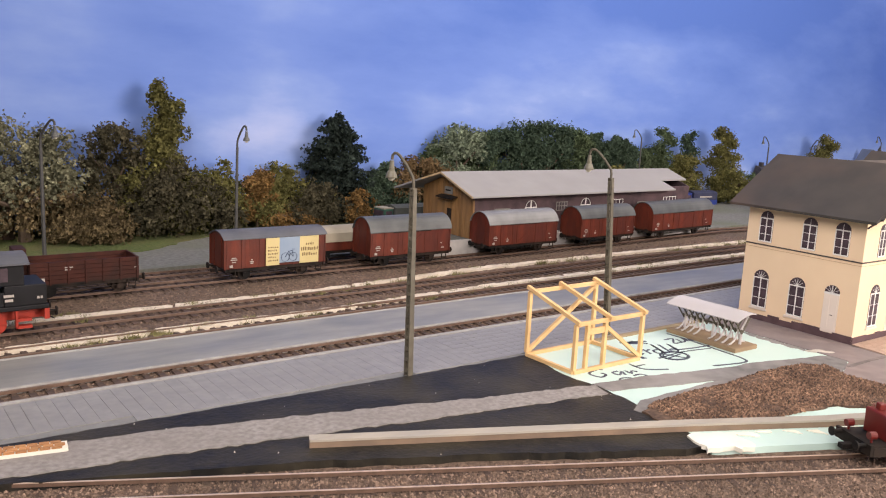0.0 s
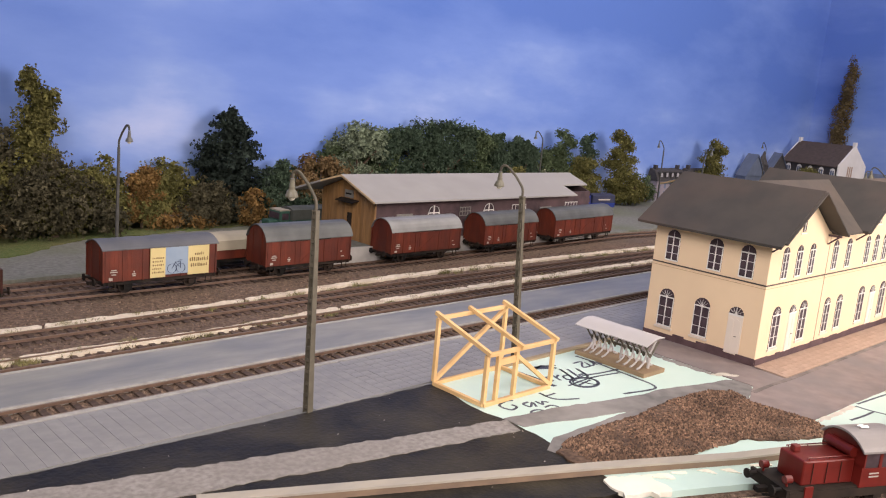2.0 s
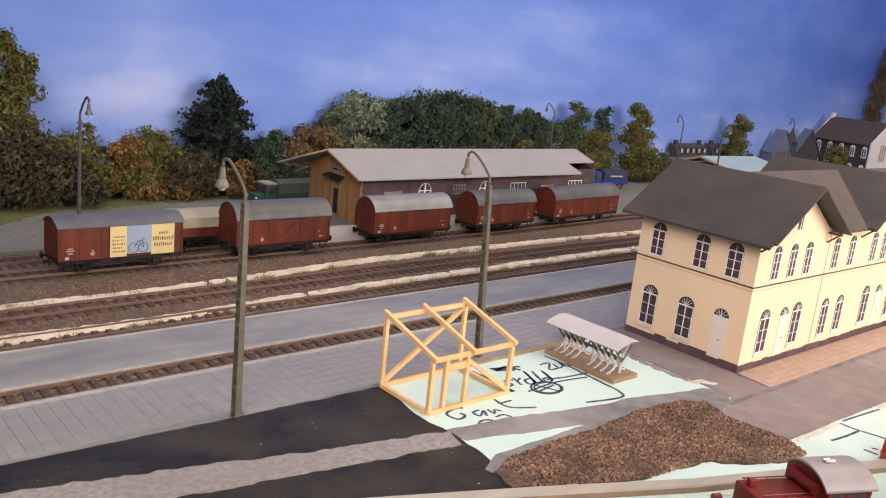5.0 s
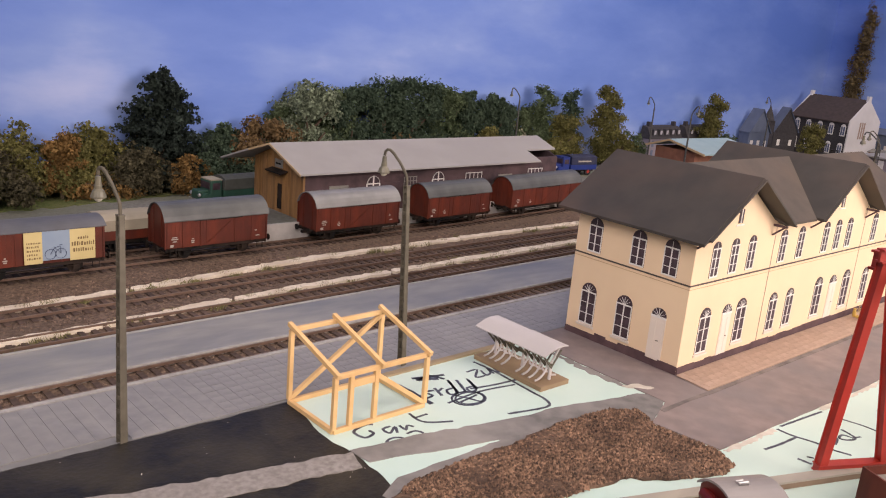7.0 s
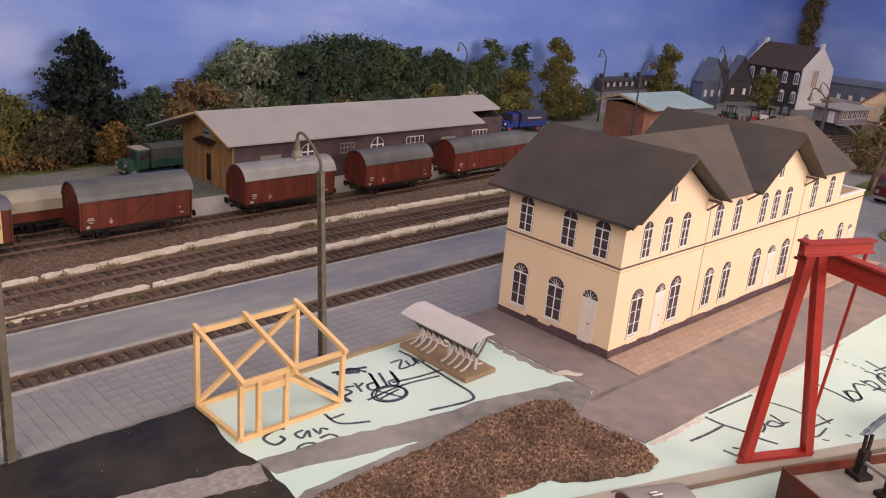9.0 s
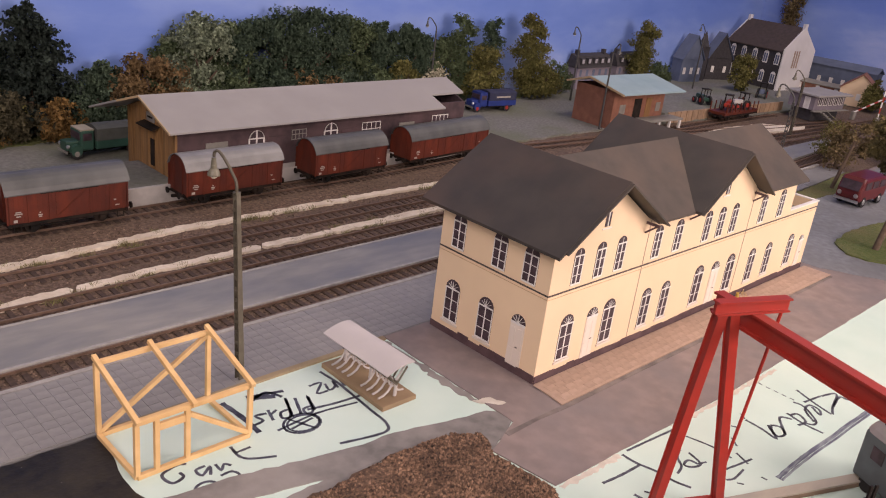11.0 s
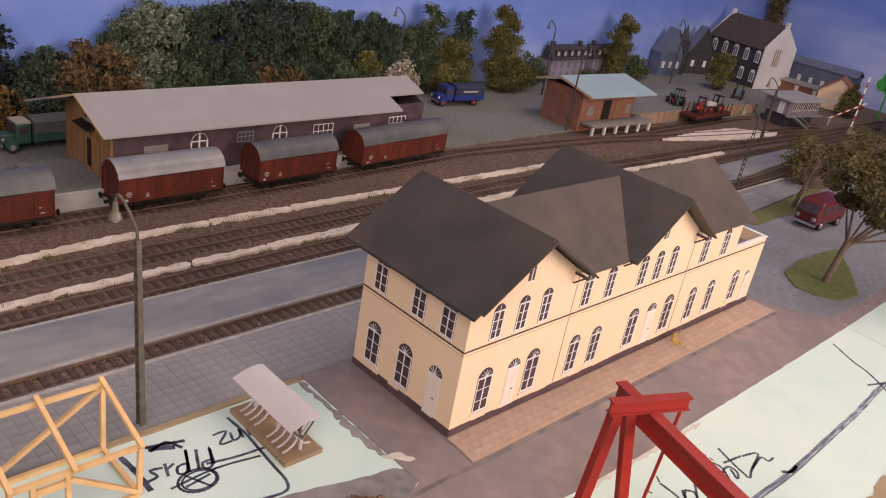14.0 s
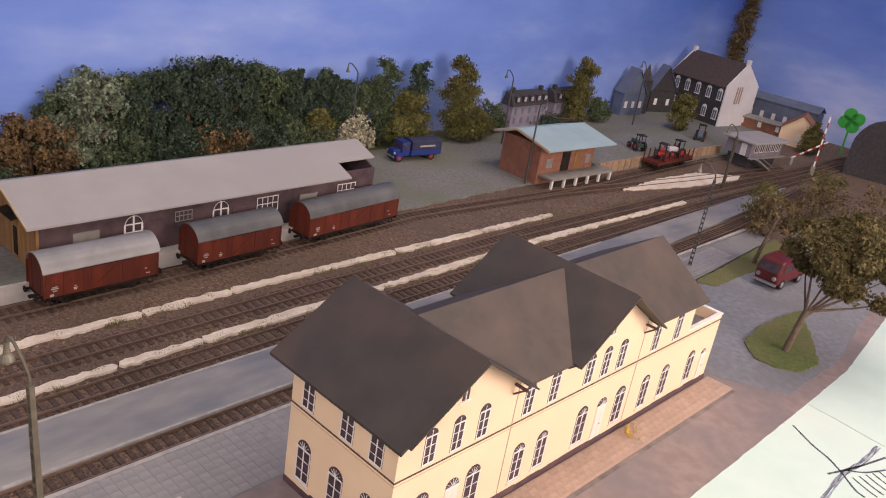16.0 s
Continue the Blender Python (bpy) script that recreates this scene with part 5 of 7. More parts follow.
# ---- steam locomotive on the loop ----
def steam_loco(x, y, rz):
    t = thing("steam_locomotive", x, y, -0.012, rz, "black tank locomotive with bright red chassis", "locomotive")
    bm = B()
    box(bm, -5.5, 0.0, -1.35, 1.35, 1.35, 1.6)
    box(bm, -2.2, -0.1, -1.3, 1.3, 1.6, 2.75)
    box(bm, -5.4, -2.2, -1.25, 1.25, 1.6, 2.4)
    part("bunker", bm, M_LOCOB, t, bevel=0.05)
    bm = B()
    box(bm, -3.7, -1.2, -1.3, 1.3, 2.75, 4.0)
    cab = part("cab", bm, M_LOCOB, t, bevel=0.05)
    bm = B()
    box(bm, -2.9, -2.0, -1.34, -1.3, 3.0, 3.75)
    part("cab_window", bm, M_GLASS, cab)
    bm = B()
    pr = arc(3.0, 4.0, 4.4, 8)
    prof = pr + [(a, b - 0.1) for a, b in pr[::-1]]
    r = [[bm.verts.new((xx, a, b)) for a, b in prof] for xx in (-4.0, -0.95)]
    n = len(prof)
    for i in range(n):
        j = (i + 1) % n
        bm.faces.new((r[0][i], r[0][j], r[1][j], r[1][i]))
    for k in range(8):
        for q_ in r:
            bm.faces.new((q_[k], q_[k + 1], q_[n - 2 - k], q_[n - 1 - k]))
    part("cab_roof", bm, M_WROOFD, t)
    bm = B()
    tube(bm, (-9.5, 0, 2.7), (-3.7, 0, 2.7), 1.0, 1.0, 20)
    part("boiler", bm, M_LOCOB, t, smooth=True)
    bm = B()
    tube(bm, (-8.9, 0, 3.6), (-8.9, 0, 4.5), 0.32, 0.38, 14)
    part("chimney", bm, M_LOCOB, t)
    bm = B()
    box(bm, -9.6, -0.1, -0.75, 0.75, 0.75, 1.35)
    box(bm, -0.25, 0.0, -1.35, 1.35, 0.75, 1.35)
    box(bm, -1.7, -0.9, -1.4, -1.0, 0.35, 0.5)
    box(bm, -1.7, -0.9, -1.4, -1.0, 0.75, 0.9)
    box(bm, -1.7, -1.6, -1.4, -1.0, 0.35, 1.35)
    part("chassis", bm, M_CHRED, t, "bright red chassis")
    for xx, rr in ((-2.6, 0.55), (-4.3, 0.75), (-6.0, 0.75), (-7.7, 0.75)):
        for sy in (-1, 1):
            bm = B()
            tube(bm, (xx, sy * 0.62, rr), (xx, sy * 0.8, rr), rr, rr, 18)
            for k in range(6):
                a = k * math.pi / 3
                bar(bm, (xx, sy * 0.83, rr), (xx + rr * 0.9 * math.cos(a), sy * 0.83, rr + rr * 0.9 * math.sin(a)), 0.08, 0.06)
            part("wheel", bm, M_CHRED, t)
    bm = B()
    bar(bm, (-7.7, -0.92, 0.7), (-4.3, -0.92, 0.7), 0.12, 0.08)
    part("coupling_rod", bm, M_CHROME, t)
    for sy in (-1, 1):
        bm = B()
        tube(bm, (0, sy * 0.85, 1.05), (0.42, sy * 0.85, 1.05), 0.11, 0.09)
        tube(bm, (0.42, sy * 0.85, 1.05), (0.5, sy * 0.85, 1.05), 0.26, 0.26, 14)
        part("buffer", bm, M_BLACK, t)
    bm = B()
    box(bm, 0.0, 0.6, -0.12, 0.12, 0.6, 0.85)
    bar(bm, (0, 0, 0.7), (0.55, 0.1, 0.35), 0.08, 0.08)
    part("coupler", bm, M_BLACK, t)
    bm = B()
    for xx, zz, w in ((-0.55, 1.95, 0.12), (-0.38, 1.95, 0.1), (-2.0, 2.15, 0.5), (-2.0, 1.9, 0.4)):
        box(bm, xx - w / 2, xx + w / 2, -1.37, -1.34, zz, zz + 0.14)
    part("lettering", bm, M_LETTER, t)
    return t


steam_loco(-40.9, 25.55, 0.9)


# ---- red shunting locomotive on the siding ----
def shunter():
    px, py = siding(22.0)
    t = thing("diesel_shunter", px + 0.21, py + 0.43, -0.012, -26.1, "dark red diesel shunter with grey cab roof", "locomotive")
    bm = B()
    box(bm, 0.05, 6.3, -1.0, 1.0, 0.5, 0.86)
    box(bm, 0.0, 0.14, -1.1, 1.1, 0.45, 0.92)
    box(bm, 0.2, 6.2, -1.06, -1.0, 0.42, 0.78)
    part("frame", bm, M_BLACK, t)
    bm = B()
    box(bm, 0.98, 3.55, -0.72, 0.72, 0.86, 1.92)
    hood = part("hood", bm, M_LRED, t, bevel=0.07)
    bm = B()
    box(bm, 1.2, 1.52, 0.14, 0.42, 1.92, 2.2)
    part("exhaust", bm, M_LRED, hood, bevel=0.04)
    for k in range(3):
        bm = B()
        bar(bm, (1.45 + k * 0.7, -0.735, 0.95), (1.45 + k * 0.7, -0.735, 1.82), 0.025, 0.025)
        part("hood_panel_seam", bm, M_BLACK, hood)
    for sy in (-0.62, 0.62):
        bm = B()
        tube(bm, (1.2, sy, 2.02), (3.4, sy, 2.02), 0.025, n=6)
        for xx in (1.3, 2.3, 3.3):
            tube(bm, (xx, sy, 1.9), (xx, sy, 2.02), 0.02, n=6)
        part("handrail", bm, M_LRED, hood)
    bm = B()
    box(bm, 3.6, 5.6, -1.08, -1.0, 0.8, 1.62)
    box(bm, 3.6, 5.6, 1.0, 1.08, 0.8, 1.62)
    for xx in (3.6, 4.45, 5.45):
        box(bm, xx, xx + 0.15, -1.08, -1.0, 1.62, 2.36)
        box(bm, xx, xx + 0.15, 1.0, 1.08, 1.62, 2.36)
    box(bm, 3.6, 3.7, -1.0, 1.0, 0.8, 2.42)
    box(bm, 5.5, 5.6, -1.0, 1.0, 0.8, 2.42)
    cab = part("cab", bm, M_LRED, t)
    for a, b in ((3.75, 4.45), (4.6, 5.45)):
        bm = B()
        box(bm, a, b, -1.05, -1.02, 1.62, 2.36)
        part("cab_window", bm, M_GLASS, cab)
    bm = B()
    tube(bm, (3.42, -0.72, 2.18), (3.42, 0.72, 2.18), 0.22, 0.22, 16)
    part("air_tank", bm, M_LRED, t, "dark red cylinder before the cab", smooth=False)
    bm = B()
    pr = arc(2.42, 2.4, 2.92, 14)
    prof = pr + [(a, b - 0.09) for a, b in pr[::-1]]
    r = [[bm.verts.new((xx, a, b)) for a, b in prof] for xx in (3.42, 5.75)]
    n = len(prof)
    for i in range(n):
        j = (i + 1) % n
        bm.faces.new((r[0][i], r[0][j], r[1][j], r[1][i]))
    for k in range(14):
        for q_ in r:
            bm.faces.new((q_[k], q_[k + 1], q_[n - 2 - k], q_[n - 1 - k]))
    part("cab_roof", bm, M_CABR, t, "plain mid grey cab roof")
    bm = B()
    pf = arc(2.3, 2.32, 2.84, 14)
    plate_pts = [(a, b) for a, b in pf] + [(pf[-1][0], 1.7), (pf[0][0], 1.7)]
    v = [[bm.verts.new((xx, a, b)) for a, b in plate_pts] for xx in (3.56, 3.6)]
    bm.faces.new(v[0])
    bm.faces.new(v[1][::-1])
    part("cab_front", bm, M_LRED, cab)
    bm = B()
    tube(bm, (4.15, -0.08, 2.97), (4.55, -0.08, 2.97), 0.05, 0.08, 8)
    tube(bm, (4.15, 0.08, 2.97), (4.45, 0.08, 2.97), 0.04, 0.06, 8)
    part("roof_horn", bm, M_CHROME, t)
    for xx in (1.5, 4.7):
        wheel_set(t, xx, 0.45)
    for sy in (-1, 1):
        bm = B()
        tube(bm, (0, sy * 0.75, 0.82), (-0.4, sy * 0.75, 0.82), 0.1, 0.08, 10)
        tube(bm, (-0.4, sy * 0.75, 0.82), (-0.47, sy * 0.75, 0.82), 0.2, 0.2, 14)
        part("buffer", bm, M_BLACK, t)
        bm = B()
        tube(bm, (0.3, sy * 0.7, 0.9), (0.3, sy * 0.7, 1.15), 0.05)
        tube(bm, (0.15, sy * 0.7, 1.2), (0.45, sy * 0.7, 1.2), 0.16, 0.17, 12)
        part("headlight", bm, M_LRED, t)
    bm = B()
    box(bm, -0.55, 0.0, -0.15, 0.15, 0.4, 0.6)
    bar(bm, (-0.45, -0.3, 0.42), (0.3, -0.55, 0.36), 0.1, 0.08)
    part("coupler", bm, M_BLACK, t)
    bm = B()
    box(bm, 0.9, 1.3, -1.1, -1.03, 0.3, 1.0)
    box(bm, 0.9, 1.3, -1.16, -0.9, 0.26, 0.32)
    part("footstep", bm, M_LRED, t)
    for z in (1.22, 1.36):
        bm = B()
        box(bm, 4.0, 4.5, -1.1, -1.078, z, z + 0.06)
        part("lettering", bm, M_LETTER, t)


shunter()


def low_wagon():
    px, py = siding(32.5)
    t = thing("low_side_wagon", px, py, -0.012, -26.1, "dark red low side wagon with pale wooden deck and black cradles", "wagon")
    L, W = 11.5, 2.55
    bm = B()
    box(bm, 0, L, -W / 2, W / 2, 2.1, 2.3)
    part("deck", bm, M_DIM, t)
    for b in ((0, L, -W / 2 - 0.08, -W / 2), (0, L, W / 2, W / 2 + 0.08), (-0.08, 0, -W / 2 - 0.08, W / 2 + 0.08), (L, L + 0.08, -W / 2 - 0.08, W / 2 + 0.08)):
        bm = B()
        box(bm, *b, 1.1, 2.68)
        part("drop_side", bm, M_WAGON, t)
    bm = B()
    box(bm, 0.1, L - 0.1, -1.0, 1.0, 0.6, 1.88)
    part("underframe", bm, M_BLACK, t)
    for xx in (2.2, L - 2.2):
        wheel_set(t, xx)
    for sy in (-1, 1):
        bm = B()
        tube(bm, (-0.08, sy * 0.85, 0.9), (-0.5, sy * 0.85, 0.9), 0.1, 0.09)
        tube(bm, (-0.5, sy * 0.85, 0.9), (-0.58, sy * 0.85, 0.9), 0.25, 0.25, 12)
        part("buffer", bm, M_BLACK, t)
    for xx in (3.0, 8.0):
        for yy in (-0.7, 0.7):
            bm = B()
            box(bm, xx - 0.35, xx + 0.35, yy - 0.35, yy + 0.35, 2.3, 2.5)
            foot = part("cradle_foot", bm, M_BLACK, t, "black load cradle foot", bevel=0.02)
            bm = B()
            bar(bm, (xx, yy, 2.5), (xx, yy, 3.45), 0.34, 0.3)
            part("cradle_post", bm, M_BLACK, foot)
            for o in (-0.12, 0.12):
                bm = B()
                bar(bm, (xx + o, yy, 3.45), (xx + o * 1.1, yy, 4.1), 0.09, 0.12)
                part("cradle_prong", bm, M_BLACK, foot)
        bm = B()
        bar(bm, (xx, -0.55, 3.0), (xx, 0.55, 3.0), 0.12, 0.12)
        part("cradle_bar", bm, M_DIM, t)


low_wagon()

# retaining strip between yard and siding
WALL = [(-35.7, 3.35), (-20.7, -3.35), (-14.5, -6.3), (-3.0, -10.75), (6.0, -14.6), (14, -18)]
bm = B()
for (xa, ya), (xb, yb) in zip(WALL, WALL[1:]):
    d = Vector((xb - xa, yb - ya, 0))
    m = Matrix.Translation((xa, ya, 0)) @ Matrix.Rotation(math.atan2(d.y, d.x), 4, "Z")
    box(bm, 0, d.length + 0.02, -0.22, 0.27, -0.2, 0.27, m)
strip = tagged(part("retaining_strip", bm, mat("brown_strip_side", (0.24, 0.165, 0.11), (0.17, 0.12, 0.085), rough=0.8, scale=70, stretch=(0.4, 2, 2))), "grey beige wooden edging strip along the siding", "edging", kind="structure")
bm = B()
for (xa, ya), (xb, yb) in zip(WALL, WALL[1:]):
    d = Vector((xb - xa, yb - ya, 0))
    m = Matrix.Translation((xa, ya, 0)) @ Matrix.Rotation(math.atan2(d.y, d.x), 4, "Z")
    box(bm, 0, d.length + 0.02, -0.25, 0.3, 0.27, 0.36, m)
part("strip_top", bm, M_CORK, strip, "pale grey top of the edging strip")
# torn paper fringe at the foot of the strip
rf = random.Random(21)
for k in range(6):
    f = k / 5
    px, py = -20.6 + 6.0 * f + rf.uniform(-0.3, 0.3), -3.95 - 2.85 * f
    l = rf.uniform(0.5, 1.5)
    pts = [(px, py), (px + l * 0.9, py - l * 0.44), (px + l * 0.8, py - l * 0.44 - rf.uniform(0.15, 0.55)), (px + 0.1, py - rf.uniform(0.1, 0.35))]
    bm = B()
    prism(bm, jag(pts, 0.2, 0.07, 50 + k), 0.012, 0.05 + 0.01 * (k % 3))
    tagged(part("paper_scrap", bm, M_CARDW), "torn strip of white paper below the edging", "paper", "torn paper scraps")
bm = B()
prism(bm, jag([(-21.4, -3.9), (-19.2, -4.7), (-19.9, -6.2), (-21.9, -5.3)], 0.3, 0.2, 5), -0.1, 0.1)
place(tagged(part("card_scrap", bm, M_CARDW), "torn scrap of raw white card", "card"), 0, 0)
bm = B()
prism(bm, [(-46.5, 8.62), (-43.6, 8.05), (-43.7, 7.35), (-46.6, 7.9)], 0.05, 0.2)
brick_strip = tagged(part("brick_strip", bm, M_CARDW), "loose strip of orange brick card", "card")
for r_ in range(3):
    for k in range(7):
        f = (k + 0.5 + 0.3 * (r_ % 2)) / 7.4
        bm = B()
        cx, cy = -46.55 + 2.9 * f - 0.03 * r_, 8.5 - 0.56 * f - 0.24 * r_
        box(bm, -0.18, 0.18, -0.1, 0.1, 0.2, 0.26, Matrix.Translation((cx, cy, 0)) @ Matrix.Rotation(-0.19, 4, "Z"))
        part("brick", bm, M_BRICKO, brick_strip)


# ---- gantry crane ----
def gantry():
    t = thing("gantry_crane", 0, 0, 0, 0, "bright red steel gantry crane over the siding", "crane")
    A, C = (-4.05, -9.9, 0.5), (-1.2, -11.38, 0.5)

    def ibeam(nm, a, b, w, h, web=0.3):
        """A rolled section: two flanges w wide, a thin web between them, h high."""
        bm = B()
        a, b = Vector(a), Vector(b)
        d = b - a
        y = Vector((0, 0, 1))
        x = y.cross(d).normalized() if abs(d.normalized().z) < 0.8 else Vector((0.9, -0.44, 0))
        y = d.normalized().cross(x)
        q_ = Matrix.Translation(a) @ Matrix((x, y, d.normalized())).transposed().to_4x4()
        t_ = h * 0.12
        box(bm, -w / 2, w / 2, -h / 2, -h / 2 + t_, 0, d.length, q_)
        box(bm, -w / 2, w / 2, h / 2 - t_, h / 2, 0, d.length, q_)
        box(bm, -w * web / 2, w * web / 2, -h / 2 + t_, h / 2 - t_, 0, d.length, q_)
        return part(nm, bm, M_RED, t)

    ibeam("leg", A, (-3.95, -10.55, 9.95), 0.42, 0.4, 0.7)
    ibeam("leg", C, (-3.5, -10.8, 9.95), 0.42, 0.4, 0.7)
    ibeam("foot_beam", (A[0] - 0.2, A[1] + 0.1, 0.4), (C[0] + 0.2, C[1] - 0.1, 0.4), 0.5, 0.36, 0.7)
    ibeam("head_beam", (-4.36, -10.47, 10.2), (-1.34, -11.95, 10.25), 0.42, 0.56)
    far = (-7.0, -23.2, 9.55)
    ibeam("main_girder", (-2.1, -9.5, 9.55), far, 0.5, 0.85)
    bm = B()
    tube(bm, (-1.5, -11.85, 10.0), (-1.2, -11.2, 0.9), 0.07)
    part("stay_rod", bm, M_RED, t)
    ibeam("leg", (-10.6, -22.0, -0.3), (far[0] - 0.2, far[1] + 0.6, 9.1), 0.5, 0.5, 0.7)
    ibeam("leg", (-7.2, -23.6, -0.3), (far[0] + 0.2, far[1] + 0.5, 9.1), 0.5, 0.5, 0.7)


gantry()


# ---- goods shed ----
def goods_shed():
    t = thing("goods_shed", -1.6, 35.85, 0.0, 0.5, "long goods shed with ochre board gable and pale grey roof", "shed")
    L, D = 32.6, 8.0
    bm = B()
    box(bm, 0, L, -1.2, D, -0.1, 1.15)
    part("loading_platform", bm, M_CONC, t, "pale concrete loading platform")
    bm = B()
    box(bm, 0.15, L - 0.1, 0, 0.25, 1.15, 5.25)
    part("front_wall", bm, M_SHEDB, t, "dark printed brick wall")
    bm = B()
    box(bm, 0.15, L - 0.1, D - 0.25, D, 1.15, 5.25)
    part("rear_wall", bm, M_SHEDB, t)
    nb = 20
    for x0, x1, m in ((-0.05, 0.15, M_SHEDW), (L - 0.1, L + 0.1, M_SHEDB)):
        for i in range(nb):
            ya, yb = D * i / nb, D * (i + 1) / nb - 0.03
            zt = [5.2 + 1.5 * (1 - abs(2 * q_ / D - 1)) for q_ in (ya, yb)]
            v = [(x0, ya, 0.1), (x0, yb, 0.1), (x0, yb, zt[1]), (x0, ya, zt[0])]
            bm = B()
            a = [bm.verts.new(p) for p in v]
            b = [bm.verts.new((x1, p[1], p[2])) for p in v]
            bm.faces.new(a)
            bm.faces.new(b[::-1])
            for k in range(4):
                bm.faces.new((a[k], a[(k + 1) % 4], b[(k + 1) % 4], b[k]))
            part("gable_board", bm, m, t)
    bm = B()
    box(bm, -0.12, -0.05, 3.3, 3.9, 1.2, 3.4)
    part("gable_door", bm, M_BLACK, t, "dark slot of the gable door")
    bm = B()
    slab(bm, [(-0.8, 2.4, 4.5), (0, 2.4, 4.7), (0, 5.0, 4.7), (-0.8, 5.0, 4.5)], 0.1)
    part("gable_canopy", bm, M_BLACK, t)
    bm = B()
    box(bm, -0.16, -0.05, 3.2, 4.4, 4.8, 5.5)
    sign = part("gable_sign", bm, M_DIM, t, "small grey gable sign")
    bm = B()
    box(bm, -0.19, -0.16, 3.4, 4.2, 5.08, 5.22)
    part("sign_bars", bm, M_BLACK, sign)
    zr, ze = 6.95, 5.1
    bm = B()
    slab(bm, [(-1.0, -1.05, ze), (28.8, -1.05, ze), (28.8, 1.2, ze + 0.82), (33.6, 1.2, ze + 0.82), (33.6, 4.0, zr), (-1.0, 4.0, zr)], 0.16)
    part("roof", bm, M_SHEDR, t)
    bm = B()
    slab(bm, [(-1.0, 4.0, zr), (33.6, 4.0, zr), (33.6, 9.6, ze - 0.2), (-2.6, 9.6, ze - 0.2), (-1.8, 6.0, zr - 0.75)], 0.16)
    part("roof", bm, M_SHEDR, t)
    bm = B()
    bar(bm, (-1.04, -1.05, ze - 0.1), (-1.04, 4.0, zr - 0.1), 0.1, 0.17)
    bar(bm, (-1.04, 4.0, zr - 0.1), (-1.84, 6.0, zr - 0.85), 0.1, 0.17)
    part("fascia", bm, M_FASC, t)
    bm = B()
    box(bm, -1.0, 28.8, -1.1, -1.05, ze - 0.15, ze - 0.01)
    part("fascia", bm, M_SHEDR, t)
    for i, xx in enumerate((7.35, 11.7, 15.2, 20.0, 29.2)):
        if i in (0, 2):
            bm = B()
            plate(bm, [(a * 1.0 + xx, b + 2.2) for a, b in arch(1.5, 2.2)], -0.04, 0.0)
            w = part("window", bm, M_GLASS, t)
            bm = B()
            for a in (-0.72, 0, 0.72):
                box(bm, xx + a - 0.07, xx + a + 0.07, -0.07, -0.04, 2.2, 3.7 if a else 4.4)
            for z in (2.2, 2.95, 3.62):
                box(bm, xx - 0.75, xx + 0.75, -0.07, -0.04, z, z + 0.1)
            pts = [(xx + 0.72 * math.cos(math.pi * k / 8), -0.055, 3.65 + 0.72 * math.sin(math.pi * k / 8)) for k in range(9)]
            for a, b in zip(pts, pts[1:]):
                bar(bm, a, b, 0.12, 0.03)
            part("window_frame", bm, M_WHITE, w)
        else:
            hw, z0 = (0.8, 3.2) if i == 1 else (1.15, 2.7)
            bm = B()
            box(bm, xx - hw, xx + hw, -0.04, 0, z0, 4.1)
            w = part("window", bm, M_GLASS, t)
            bm = B()
            for k in range(5):
                box(bm, xx - hw + k * (hw / 2 - 0.02), xx - hw + 0.06 + k * (hw / 2 - 0.02), -0.07, -0.04, z0, 4.1)
            for z in (z0, z0 * 0.5 + 2.05, 4.04):
                box(bm, xx - hw, xx + hw, -0.07, -0.04, z, z + 0.07)
            # second window: grey stands for a white frame in the eave's shade
            part("window_frame", bm, M_DIM if i == 1 else M_WHITE, w)
    for xx in (3.6, 9.4, 17.4, 24.6, 31.2):
        bm = B()
        box(bm, xx - 1.0, xx + 1.0, -0.08, 0, 1.2, 3.7)
        part("loading_door", bm, M_DIM if xx in (3.6, 24.6) else M_SHEDB, t, "plank loading door")


goods_shed()
bm = B()
box(bm, -7.0, -1.65, 34.45, 34.74, -0.2, 1.2)
tagged(part("ramp_edge", bm, M_CONC), "pale concrete edge of the loading ramp", "ramp edge", kind="structure")
surface("shed_forecourt", [(-6.4, 34.75), (-1.7, 34.75), (-1.7, 42), (-6.4, 42)], -0.2, 0.9, M_YARD, "grey yard ramp before the shed gable", 31)


